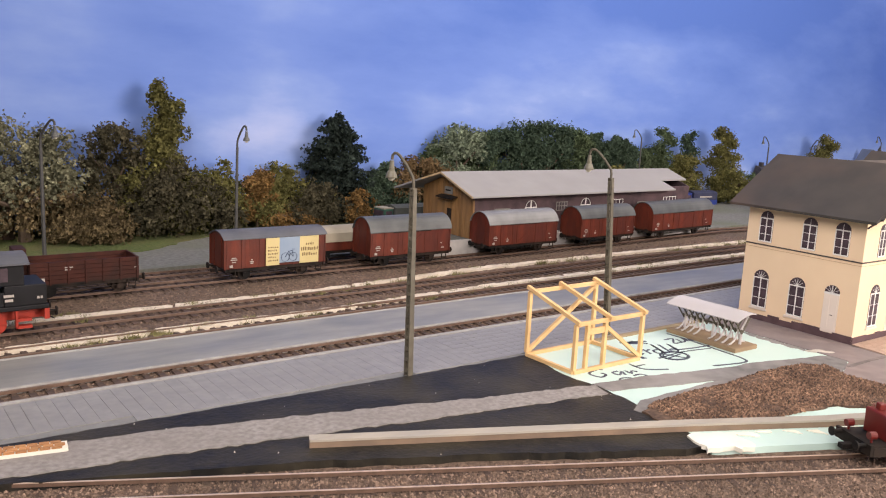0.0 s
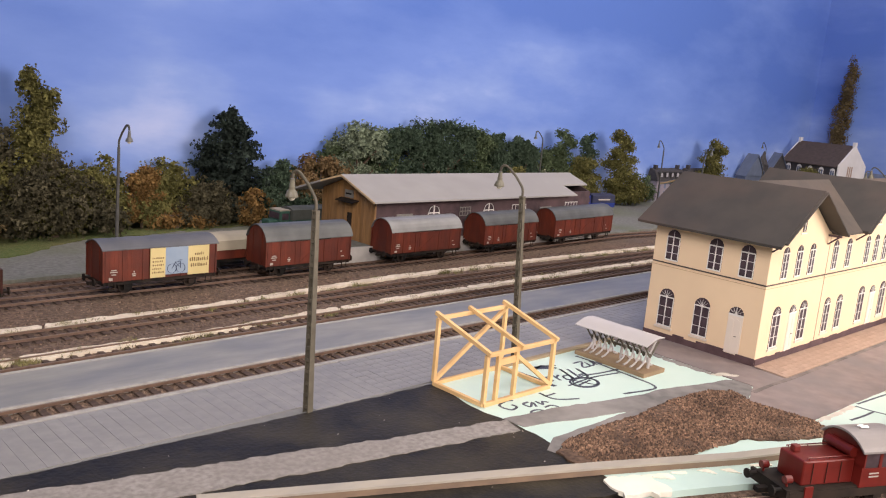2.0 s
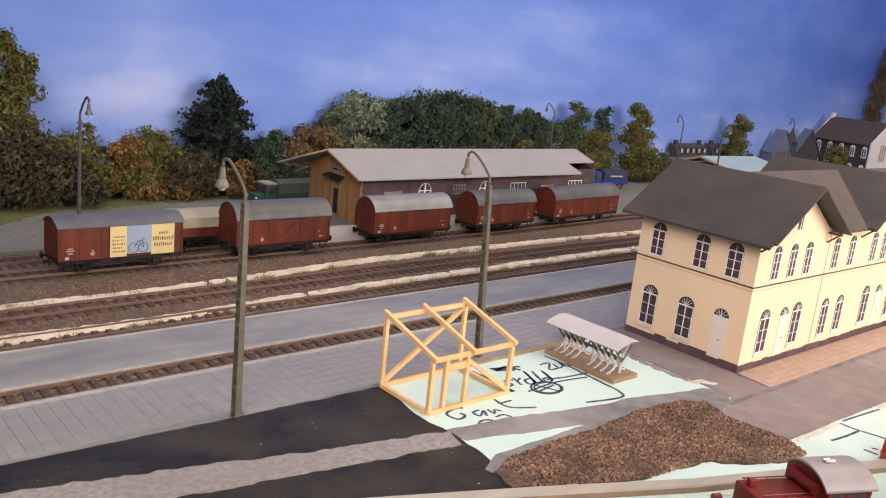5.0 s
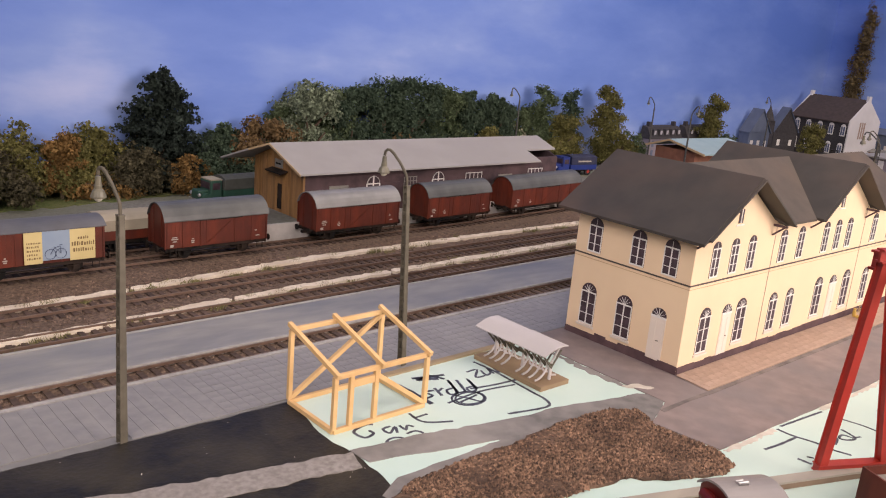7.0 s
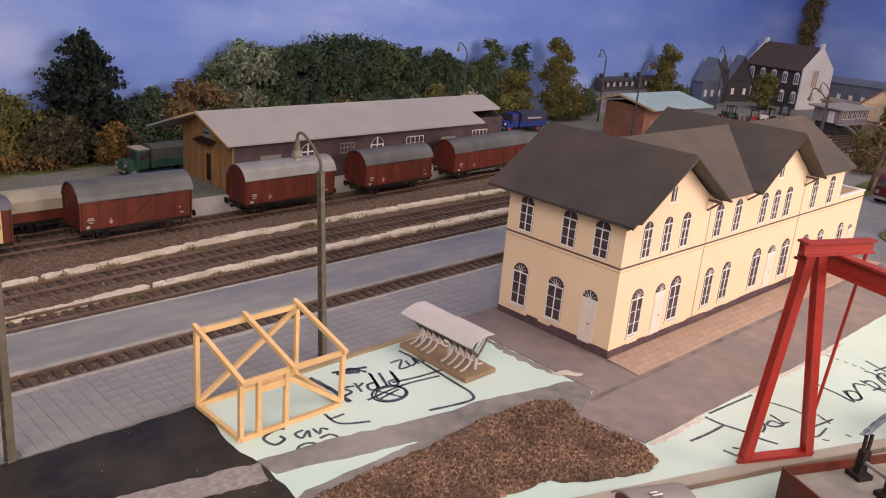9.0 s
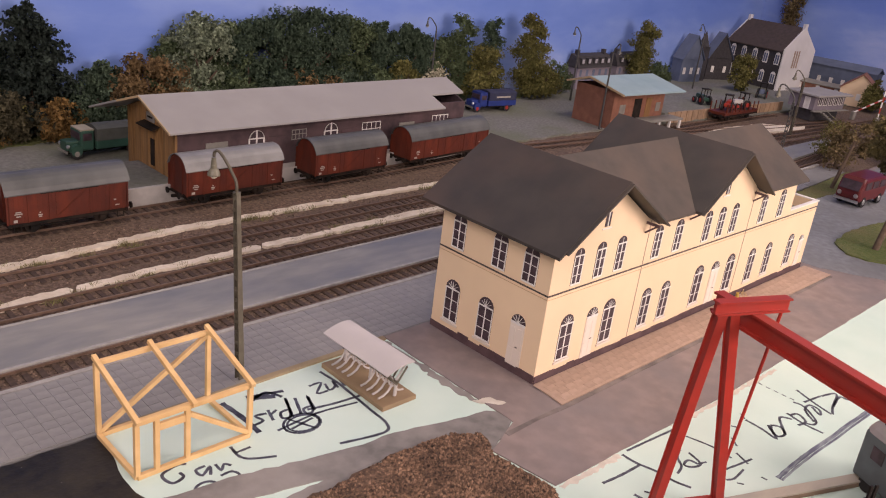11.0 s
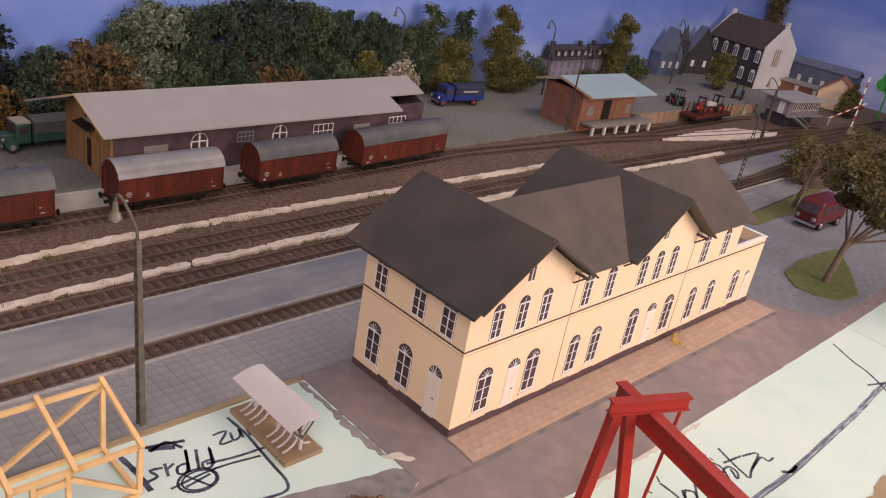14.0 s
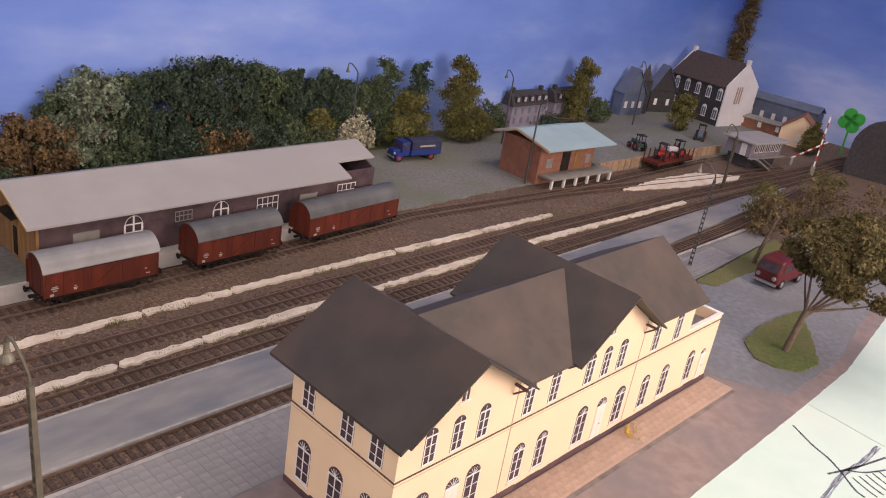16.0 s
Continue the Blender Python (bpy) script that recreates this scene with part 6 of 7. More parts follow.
# ---- lorries ----
def lorry(x, y, rz, paint, load, label, hub=M_TYRE, sign=False):
    t = thing("lorry", x, y, -0.03, rz, label, "lorry")
    bm = B()
    box(bm, -3.6, 3.4, -0.55, 0.55, 0.5, 0.75)
    part("chassis", bm, M_BLACK, t)
    bm = B()
    box(bm, 1.2, 2.4, -1.0, 1.0, 0.7, 2.45)
    cab = part("cab", bm, paint, t, bevel=0.16)
    bm = B()
    box(bm, 1.16, 2.36, -0.9, 0.9, 2.4, 2.52)
    part("cab_roof", bm, M_TARP if paint == M_GTRUCK else paint, cab)
    bm = B()
    box(bm, 2.3, 3.5, -0.62, 0.62, 0.7, 1.55)
    part("bonnet", bm, paint, t, bevel=0.14)
    for sy in (-1, 1):
        bm = B()
        tube(bm, (2.75, sy * 0.6, 0.78), (2.75, sy * 1.02, 0.78), 0.52, 0.5, 14)
        part("mudguard", bm, paint, t)
        bm = B()
        box(bm, 1.45, 2.2, sy * 1.02 - 0.02, sy * 1.02 + 0.02, 1.6, 2.2)
        part("side_window", bm, M_GLASS, cab)
        bm = B()
        bmesh.ops.create_uvsphere(bm, u_segments=10, v_segments=6, radius=0.17, matrix=Matrix.Translation((3.4, sy * 0.75, 1.15)))
        part("headlight", bm, M_CHROME, t)
    bm = B()
    box(bm, 2.4, 2.44, -0.8, 0.8, 1.65, 2.25)
    part("windscreen", bm, M_GLASS, cab)
    bm = B()
    box(bm, 3.5, 3.58, -0.9, 0.9, 0.55, 0.75)
    part("bumper", bm, M_DIM, t)
    bm = B()
    box(bm, -3.7, 1.05, -1.1, 1.1, 0.8, 1.5)
    part("load_bed", bm, paint, t)
    bm = B()
    pr = arc(2.2, 2.5, 2.75, 6)
    prof = [(-1.1, 1.45), (1.1, 1.45)] + pr[::-1]
    r = [[bm.verts.new((xx, a, b)) for a, b in prof] for xx in (-3.65, 1.0)]
    for i in range(len(prof)):
        j = (i + 1) % len(prof)
        bm.faces.new((r[0][i], r[0][j], r[1][j], r[1][i]))
    bm.faces.new(r[0][::-1])
    bm.faces.new(r[1])
    tarp = part("tarpaulin", bm, load, t)
    if sign:
        for sy in (-1, 1):
            bm = B()
            box(bm, -2.6, -0.2, sy * 1.12 - 0.01, sy * 1.12 + 0.01, 1.85, 2.05)
            part("sign_bar", bm, M_LETTER, tarp)
    for xx in (2.75, -2.3):
        for sy in (-1, 1):
            bm = B()
            tube(bm, (xx, sy * 0.7, 0.5), (xx, sy * 1.0, 0.5), 0.5, 0.5, 16)
            w = part("tyre", bm, M_TYRE, t)
            bm = B()
            tube(bm, (xx, sy * 1.0, 0.5), (xx, sy * 1.05, 0.5), 0.26, 0.22, 12)
            part("hub", bm, hub, w)
    return t


lorry(-2.2, 47.8, 183, M_GTRUCK, M_TARPG, "dark green lorry with grey green tarpaulin", M_DIM)
lorry(50.0, 49.2, 172, M_BTRUCK, M_TARPB, "blue lorry with dark cover and red wheels", M_HUBR, True)


# ---- brick store with loading ramp ----
def store():
    t = thing("brick_store", 58.6, 35.8, 0, -4, "small red brick store with pale blue roof and loading ramp", "store")
    bm = B()
    box(bm, 0, 11.0, 0, 6.4, -0.1, 4.9)
    part("wall", bm, M_SHOPW, t)
    bm = B()
    slab(bm, [(-1.0, -2.2, 5.0), (12.4, -2.2, 5.0), (12.4, 3.6, 6.2), (-1.0, 3.6, 6.2)], 0.18)
    slab(bm, [(-1.0, 3.6, 6.2), (12.4, 3.6, 6.2), (12.4, 7.4, 5.0), (-1.0, 7.4, 5.0)], 0.18)
    part("roof", bm, M_SHOPR, t)
    bm = B()
    bar(bm, (-1.05, -2.2, 4.85), (-1.05, 3.6, 6.05), 0.1, 0.25)
    bar(bm, (-1.05, 3.6, 6.05), (-1.05, 7.4, 4.85), 0.1, 0.25)
    part("barge_board", bm, M_FASC, t)
    bm = B()
    box(bm, 0.4, 13.2, -2.2, -0.02, 1.0, 1.25)
    ramp = part("loading_ramp", bm, M_DIM, t)
    for k in range(6):
        bm = B()
        box(bm, 0.6 + k * 2.4, 0.9 + k * 2.4, -2.15, -1.85, -0.1, 1.0)
        part("ramp_post", bm, M_WHITE, ramp)
    for xx, w, z0, z1, m in ((2.0, 1.2, 1.9, 3.1, M_DIM), (5.2, 1.6, 1.25, 3.8, M_BLACK), (7.6, 1.2, 1.25, 3.8, M_SHEDW), (9.8, 1.0, 1.9, 3.1, M_DIM)):
        bm = B()
        box(bm, xx - w / 2, xx + w / 2, -0.06, 0, z0, z1)
        part("door" if z0 < 1.5 else "window", bm, m, t)


store()
bm = B()
for k in range(22):
    box(bm, 72.2 + k * 1.5, 73.66 + k * 1.5, 35.2 - k * 0.09, 35.5 - k * 0.09, -0.2, 1.35)
tagged(part("ramp_wall", bm, mat("sandstone_wall", (0.36, 0.24, 0.15), (0.28, 0.185, 0.115), rough=0.85, scale=120, island=0.15)), "long low sandstone loading wall", "wall", kind="structure")
surface("ramp_top", [(71.5, 35.5), (105, 33.5), (112, 40), (112, 46), (85, 44), (72.5, 41.5)], -0.2, 1.25, M_YARD, "grey gravel top of the loading ramp", 33, 0.8, 0.2)


# ---- stake wagon with machines, tractors ----
def machine(nm, x, y, z, rz, paint, label, category="tractor"):
    t = thing(nm, x, y, z, rz, label, category)
    bm = B()
    box(bm, -0.2, 1.5, -0.35, 0.35, 0.75, 1.4)
    part("bonnet", bm, paint, t, bevel=0.1)
    bm = B()
    box(bm, -1.1, -0.2, -0.5, 0.5, 0.6, 1.1)
    part("seat_deck", bm, paint, t, bevel=0.08)
    bm = B()
    for sx in (-1.0, -0.15):
        for sy in (-0.5, 0.5):
            bar(bm, (sx, sy, 1.1), (sx, sy, 2.3), 0.08, 0.08)
    box(bm, -1.15, 0.0, -0.6, 0.6, 2.3, 2.42)
    part("cab_frame", bm, M_BLACK, t)
    for xx, rr in ((-0.7, 0.7), (1.1, 0.45)):
        for sy in (-1, 1):
            bm = B()
            tube(bm, (xx, sy * 0.55, rr), (xx, sy * 0.85, rr), rr, rr, 14)
            w = part("tyre", bm, M_TYRE, t)
            bm = B()
            tube(bm, (xx, sy * 0.85, rr), (xx, sy * 0.89, rr), rr * 0.5, rr * 0.45, 10)
            part("hub", bm, M_HUBR, w)
    return t


def stake_wagon():
    t = thing("stake_wagon", 87.0, 33.0, -0.012, 0, "rust brown stake wagon loaded with machines", "wagon")
    L, W = 10.5, 2.6
    underframe(t, L, W, (-3.2, 3.2), False)
    bm = B()
    box(bm, -L / 2, L / 2, -W / 2, W / 2, 1.0, 1.4)
    part("deck", bm, M_WAGON, t)
    for k in range(8):
        for sy in (-1, 1):
            bm = B()
            xx = -L / 2 + 0.3 + k * (L - 0.6) / 7
            box(bm, xx - 0.07, xx + 0.07, sy * W / 2 - 0.06, sy * W / 2 + 0.06, 1.4, 2.7)
            part("stake", bm, M_WAGON, t)


stake_wagon()
machine("farm_machine", 84.7, 33.0, 1.39, 20, M_CHRED, "red and white farm machine on the stake wagon", "machine")
machine("farm_machine", 88.6, 33.0, 1.39, 160, M_SHELT, "grey farm machine on the stake wagon", "machine")
machine("tractor", 85.5, 37.6, 1.25, 60, M_GTRUCK, "dark green tractor on the ramp")
machine("tractor", 104.5, 37.0, 1.25, 200, M_MIST, "dark blue tractor on the ramp")


# ---- buildings at the far end ----
def villa():
    t = thing("brick_villa", 127.0, 56.0, 0, -100, "two storey dark brick house with white gable", "house")
    L, D, H = 12.4, 10.0, 7.6
    bm = B()
    box(bm, 0, L, 0, D, -0.2, H)
    part("wall", bm, M_DBRICK, t)
    bm = B()
    a = [(0, -0.2), (D, -0.2), (D, H), (D / 2, 11.8), (0, H)]
    for x0, x1 in ((L, L + 0.25), (-0.25, 0)):
        bm = B()
        lo = [bm.verts.new((x0, p, z)) for p, z in a]
        hi = [bm.verts.new((x1, p, z)) for p, z in a]
        bm.faces.new(lo)
        bm.faces.new(hi[::-1])
        for i in range(5):
            bm.faces.new((lo[i], lo[(i + 1) % 5], hi[(i + 1) % 5], hi[i]))
        part("gable_wall", bm, M_VWHITE, t, "white rendered gable wall")
    bm = B()
    slab(bm, [(-0.1, -0.5, H - 0.3), (L, -0.5, H - 0.3), (L, D / 2, 11.7), (-0.1, D / 2, 11.7)], 0.2)
    slab(bm, [(-0.1, D / 2, 11.7), (L, D / 2, 11.7), (L, D + 0.5, H - 0.3), (-0.1, D + 0.5, H - 0.3)], 0.2)
    roof = part("roof", bm, M_VROOF, t)
    for xx in (0.1, L):
        bm = B()
        box(bm, xx - 0.25, xx + 0.3, D / 2 - 0.4, D / 2 + 0.4, 11.2, 12.4)
        part("chimney", bm, M_VWHITE, roof)
    for k in range(5):
        for z in (4.6, 1.0):
            bm = B()
            xx = 1.5 + k * 2.5
            plate(bm, [(xx + p, z + q_) for p, q_ in arch(1.05, 2.3)], -0.06, 0)
            w = part("window", bm, M_WHITE, t)
            bm = B()
            box(bm, xx - 0.4, xx - 0.06, -0.09, -0.06, z + 0.2, z + 1.8)
            box(bm, xx + 0.06, xx + 0.4, -0.09, -0.06, z + 0.2, z + 1.8)
            part("pane", bm, M_MIST, w)
    bm = B()
    for k in range(3):
        box(bm, L + 0.25, L + 0.29, 3.3 + k * 0.7, 3.7 + k * 0.7, 4.2, 7.4)
    part("gable_lettering", bm, M_WALK, t, "faded painted gable bars")


villa()


def far_house(nm, x, y, rz, L, D, H, ridge, wall, roof, label, windows=4, along=True, storeys=1):
    t = thing(nm, x, y, -0.1, rz, label, "house")
    bm = B()
    box(bm, 0, L, 0, D, -0.1, H)
    part("wall", bm, wall, t)
    bm = B()
    if along:
        slab(bm, [(-0.2, -0.3, H), (L + 0.2, -0.3, H), (L + 0.2, D / 2, ridge), (-0.2, D / 2, ridge)], 0.15)
        slab(bm, [(-0.2, D / 2, ridge), (L + 0.2, D / 2, ridge), (L + 0.2, D + 0.3, H), (-0.2, D + 0.3, H)], 0.15)
    else:
        slab(bm, [(-0.2, -0.3, H), (L / 2, -0.3, ridge), (L / 2, D, ridge), (-0.2, D, H)], 0.15)
        slab(bm, [(L / 2, -0.3, ridge), (L + 0.2, -0.3, H), (L + 0.2, D, H), (L / 2, D, ridge)], 0.15)
    part("roof", bm, roof, t)
    if not along:
        bm = B()
        plate(bm, [(0, H - 0.1), (L, H - 0.1), (L / 2, ridge - 0.15)], 0, D - 0.1)
        part("gable_wall", bm, wall, t)
    for s in range(storeys):
        for k in range(windows):
            bm = B()
            xx = L * (k + 0.5) / windows
            z = H * (s + 0.35) / storeys
            box(bm, xx - 0.35, xx + 0.35, -0.06, 0, z, z + min(1.2, H * 0.5 / storeys))
            part("window", bm, M_WHITE, t)
    return t




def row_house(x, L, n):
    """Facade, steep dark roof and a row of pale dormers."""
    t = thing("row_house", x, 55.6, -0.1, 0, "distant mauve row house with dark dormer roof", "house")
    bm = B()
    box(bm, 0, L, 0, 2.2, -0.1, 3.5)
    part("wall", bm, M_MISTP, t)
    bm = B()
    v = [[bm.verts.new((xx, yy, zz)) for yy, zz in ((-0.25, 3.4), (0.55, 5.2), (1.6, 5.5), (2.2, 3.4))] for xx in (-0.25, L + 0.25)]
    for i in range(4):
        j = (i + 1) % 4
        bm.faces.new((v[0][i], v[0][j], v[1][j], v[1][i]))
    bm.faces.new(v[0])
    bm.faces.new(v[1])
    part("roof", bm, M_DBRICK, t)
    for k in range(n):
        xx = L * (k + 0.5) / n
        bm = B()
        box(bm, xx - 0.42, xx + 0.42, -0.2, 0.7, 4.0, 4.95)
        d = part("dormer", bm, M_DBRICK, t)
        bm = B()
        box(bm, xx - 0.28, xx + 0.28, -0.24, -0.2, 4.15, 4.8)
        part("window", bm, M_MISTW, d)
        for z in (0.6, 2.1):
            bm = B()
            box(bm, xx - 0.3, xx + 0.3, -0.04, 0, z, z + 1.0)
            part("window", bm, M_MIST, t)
    for xx in (0.8, L - 0.8):
        bm = B()
        box(bm, xx - 0.3, xx + 0.3, 0.9, 1.5, 5.2, 6.1)
        part("chimney", bm, M_DBRICK, t)


row_house(77.5, 8.8, 5)
row_house(88.5, 9.8, 5)
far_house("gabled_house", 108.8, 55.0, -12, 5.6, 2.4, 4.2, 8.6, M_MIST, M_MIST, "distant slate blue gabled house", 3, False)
t = thing("church_tower", 116.0, 55.3, -0.1, -12, "distant dark church tower with pointed roof", "church")
bm = B()
box(bm, -1.0, 1.0, -0.8, 0.8, -0.1, 6.4)
part("tower", bm, M_DBRICK, t)
bm = B()
tube(bm, (0, 0, 6.4), (0, 0, 9.2), 1.35, 0.05, 4)
part("spire", bm, M_DBRICK, t)
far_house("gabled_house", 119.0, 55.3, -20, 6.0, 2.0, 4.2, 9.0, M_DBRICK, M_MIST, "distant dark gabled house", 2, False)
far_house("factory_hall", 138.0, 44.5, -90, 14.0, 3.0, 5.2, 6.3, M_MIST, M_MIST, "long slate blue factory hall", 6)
far_house("brick_outhouse", 132.5, 44.0, -88, 10.5, 3.0, 2.0, 2.5, M_SHOPW, M_DIM, "low red brick outhouse", 3)
far_house("cottage", 127.5, 32.8, -75, 6.5, 5.0, 3.0, 5.8, M_CREAM, M_SHOPW, "small cream cottage with red tiled roof", 1, False)
t = thing("signal_box", 101.5, 27.0, -0.1, -10, "mauve grey signal box with flat pale roof", "signal box")
bm = B()
box(bm, 0.5, 8.0, 0.4, 4.1, -0.1, 1.7)
part("base", bm, M_DBRICK, t, "dark brick ground floor")
bm = B()
box(bm, 0, 8.5, 0, 4.5, 1.7, 3.9)
part("wall", bm, M_MISTP, t)
bm = B()
box(bm, -0.7, 9.2, -0.9, 5.2, 3.9, 4.2)
part("roof", bm, M_SHEDR, t, bevel=0.05)
for k in range(5):
    bm = B()
    box(bm, 0.9 + k * 1.5, 1.9 + k * 1.5, -0.04, 0, 2.5, 3.6)
    w = part("window", bm, M_GLASS, t)
    bm = B()
    for a in (0.86, 1.36, 1.86):
        box(bm, a + k * 1.5, a + 0.09 + k * 1.5, -0.08, -0.04, 2.46, 3.64)
    box(bm, 0.86 + k * 1.5, 1.95 + k * 1.5, -0.08, -0.04, 2.4, 2.48)
    part("window_frame", bm, M_WHITE, w)
bm = B()
box(bm, -0.05, 0.0, 0.8, 1.8, 1.75, 3.6)
part("door", bm, M_WHITE, t)
bm = B()
box(bm, -0.6, 9.1, -0.8, 0, 1.6, 1.7)
part("gallery", bm, M_DIM, t)
bm = B()
for k in range(7):
    box(bm, 0.5 * k, 0.5 * k + 0.5, -0.5, 0.5, 1.6 - 0.26 * k - 0.12, 1.6 - 0.26 * k)
bar(bm, (0, -0.5, 2.3), (3.4, -0.5, 0.6), 0.08, 0.08)
stair = place(part("outdoor_stair", bm, M_DIM), 102.0, 25.9, -0.1, -20)
tagged(stair, "grey outdoor stair beside the signal box", "stair")


def barrier(x, y, rz, ang):
    t = thing("crossing_barrier", x, y, -0.2, rz, "red and white striped level crossing barrier", "barrier")
    bm = B()
    box(bm, -0.3, 0.3, -0.3, 0.3, 0, 1.3)
    part("post", bm, M_DIM, t)
    for k in range(9):
        bm = B()
        c, s = math.cos(radians(ang)), math.sin(radians(ang))
        bar(bm, (k * 0.9 * c, 0, 1.2 + k * 0.9 * s), ((k + 1) * 0.9 * c, 0, 1.2 + (k + 1) * 0.9 * s), 0.22, 0.16)
        part("boom_segment", bm, M_WHITE if k % 2 == 0 else M_CHRED, t)


barrier(112.0, 20.5, 15, 82)
barrier(113.5, 24.8, -20, 20)
bm = B()
for k in range(4):
    a = k * 1.571 + 0.4
    tube(bm, (math.cos(a) * 1.1, 0, 6.4 + math.sin(a) * 1.1), (math.cos(a) * 1.1, 0.25, 6.4 + math.sin(a) * 1.1), 1.15, 1.15, 18)
bar(bm, (0, 0.12, 0), (0, 0.12, 5.6), 0.3, 0.2)
place(tagged(part("clover_sign", bm, M_CLOVER), "bright green clover leaf ornament on a stem", "ornament"), 134, 23.5, -0.3, -80)
bm = B()
arcp = arch(9.0, 9.5, 12)
plate(bm, arcp, 0, 3.0)
place(tagged(part("tunnel_portal", bm, M_DBRICK), "dark arched tunnel portal", "tunnel", kind="structure"), 121, 14.0, -0.3, -80)


# ---- vans and small things near the station ----
def van():
    t = thing("minibus", 59.2, 4.3, 0.085, 176, "wine red old minibus parked on the road", "minibus")
    prof = [(-3.1, 0.55), (3.0, 0.55), (3.25, 1.0), (3.2, 1.75), (2.75, 2.75), (2.3, 3.0), (-2.8, 3.0), (-3.2, 2.6), (-3.3, 1.2)]
    bm = B()
    plate(bm, prof, -1.25, 1.25)
    body = part("body", bm, M_BUS, t, bevel=0.25)
    for sy in (-1, 1):
        for k in range(3):
            bm = B()
            box(bm, -2.5 + k * 1.7, -1.1 + k * 1.7, sy * 1.26 - 0.02, sy * 1.26 + 0.02, 1.85, 2.6)
            part("side_window", bm, M_GLASS, body)
        bm = B()
        tube(bm, (3.2, sy * 0.85, 1.25), (3.3, sy * 0.85, 1.25), 0.24, 0.2, 12)
        part("headlight", bm, M_CHROME, t)
        for xx in (-1.9, 1.9):
            bm = B()
            tube(bm, (xx, sy * 0.95, 0.55), (xx, sy * 1.28, 0.55), 0.55, 0.55, 16)
            w = part("tyre", bm, M_TYRE, t)
            bm = B()
            tube(bm, (xx, sy * 1.28, 0.55), (xx, sy * 1.33, 0.55), 0.3, 0.26, 12)
            part("hub", bm, M_CHROME, w)
    bm = B()
    slab(bm, [(2.8, -1.0, 2.68), (3.22, -1.0, 1.8), (3.22, 1.0, 1.8), (2.8, 1.0, 2.68)], 0.04)
    part("windscreen", bm, M_GLASS, body)
    bm = B()
    box(bm, 3.2, 3.42, -1.25, 1.25, 0.55, 0.8)
    part("bumper", bm, M_CHROME, t)


van()

# seated yellow figure beside the station, as a plain form
bm = B()
tube(bm, (0, 0, 0.25), (0, 0.05, 0.68), 0.16, 0.12, 8)
bmesh.ops.create_uvsphere(bm, u_segments=8, v_segments=6, radius=0.11, matrix=Matrix.Translation((0, 0.05, 0.78)))
tube(bm, (-0.1, 0, 0.35), (-0.15, -0.5, 0.25), 0.08, 0.07, 6)
tube(bm, (0.1, 0, 0.35), (0.15, -0.5, 0.25), 0.08, 0.07, 6)
place(tagged(part("figurine", bm, M_YELLOW), "small yellow seated model figure", "figurine"), 20.7, -1.25, 0.13)
t = thing("bicycle", 21.3, -1.5, 0.13, 60, "tiny orange bicycle beside the figure", "bicycle")
for xx in (-0.45, 0.45):
    bm = B()
    pts = [(xx + 0.32 * math.cos(k / 10 * 6.2832), 0, 0.32 + 0.32 * math.sin(k / 10 * 6.2832)) for k in range(11)]
    for a, b in zip(pts, pts[1:]):
        tube(bm, a, b, 0.03, n=5)
    part("wheel", bm, M_FASC, t)
bm = B()
for a, b in (((-0.45, 0.32), (-0.1, 0.75)), ((-0.1, 0.75), (0.35, 0.75)), ((0.35, 0.75), (0.45, 0.32)), ((-0.1, 0.75), (0.05, 0.3)), ((0.05, 0.3), (0.35, 0.75)), ((0.35, 0.75), (0.3, 0.95))):
    tube(bm, (a[0], 0, a[1]), (b[0], 0, b[1]), 0.03, n=5)
part("frame", bm, M_FASC, t)

# grey van parked across the end of the siding
t = thing("grey_van", 7.4, -14.9, 0.0, 241.5, "slate grey van with light rounded roof", "van")
bm = B()
box(bm, 0, 4.1, -1.1, 1.1, 0.45, 2.9)
body = part("body", bm, M_GREYV, t, bevel=0.1)
for k in range(3):
    bm = B()
    box(bm, 0.7 + k * 1.05, 1.4 + k * 1.05, -1.14, -1.09, 1.75, 2.4)
    part("side_window", bm, M_GLASS, body)
bm = B()
pr = arc(2.3, 2.85, 3.4, 10)
rows = []
for xx, k in ((-0.12, 0.72), (0.05, 0.9), (0.35, 1.0), (3.8, 1.0), (4.1, 0.9), (4.25, 0.72)):
    rows.append([bm.verts.new((xx, a * k, 2.85 + (b - 2.85) * k)) for a, b in pr])
for a, b in zip(rows, rows[1:]):
    for i in range(10):
        bm.faces.new((a[i], a[i + 1], b[i + 1], b[i]))
for r_ in (rows[0], rows[-1]):
    bm.faces.new(r_)
part("roof", bm, M_CABR, t, "light mauve grey rounded roof")
bm = B()
bar(bm, (0.4, -0.55, 3.33), (3.9, -0.55, 3.33), 0.06, 0.05)
part("roof_seam", bm, M_BLACK, t)
for xx in (0.9, 3.2):
    for sy in (-1, 1):
        bm = B()
        tube(bm, (xx, sy * 0.8, 0.42), (xx, sy * 1.08, 0.42), 0.42, 0.42, 16)
        part("tyre", bm, M_TYRE, t)

# ---- marker drawing on the foam ----
ink = tagged(new("marker_drawing"), "black marker sketch lines on the foam", "drawing", kind="structure")
ink.empty_display_size = 0.01


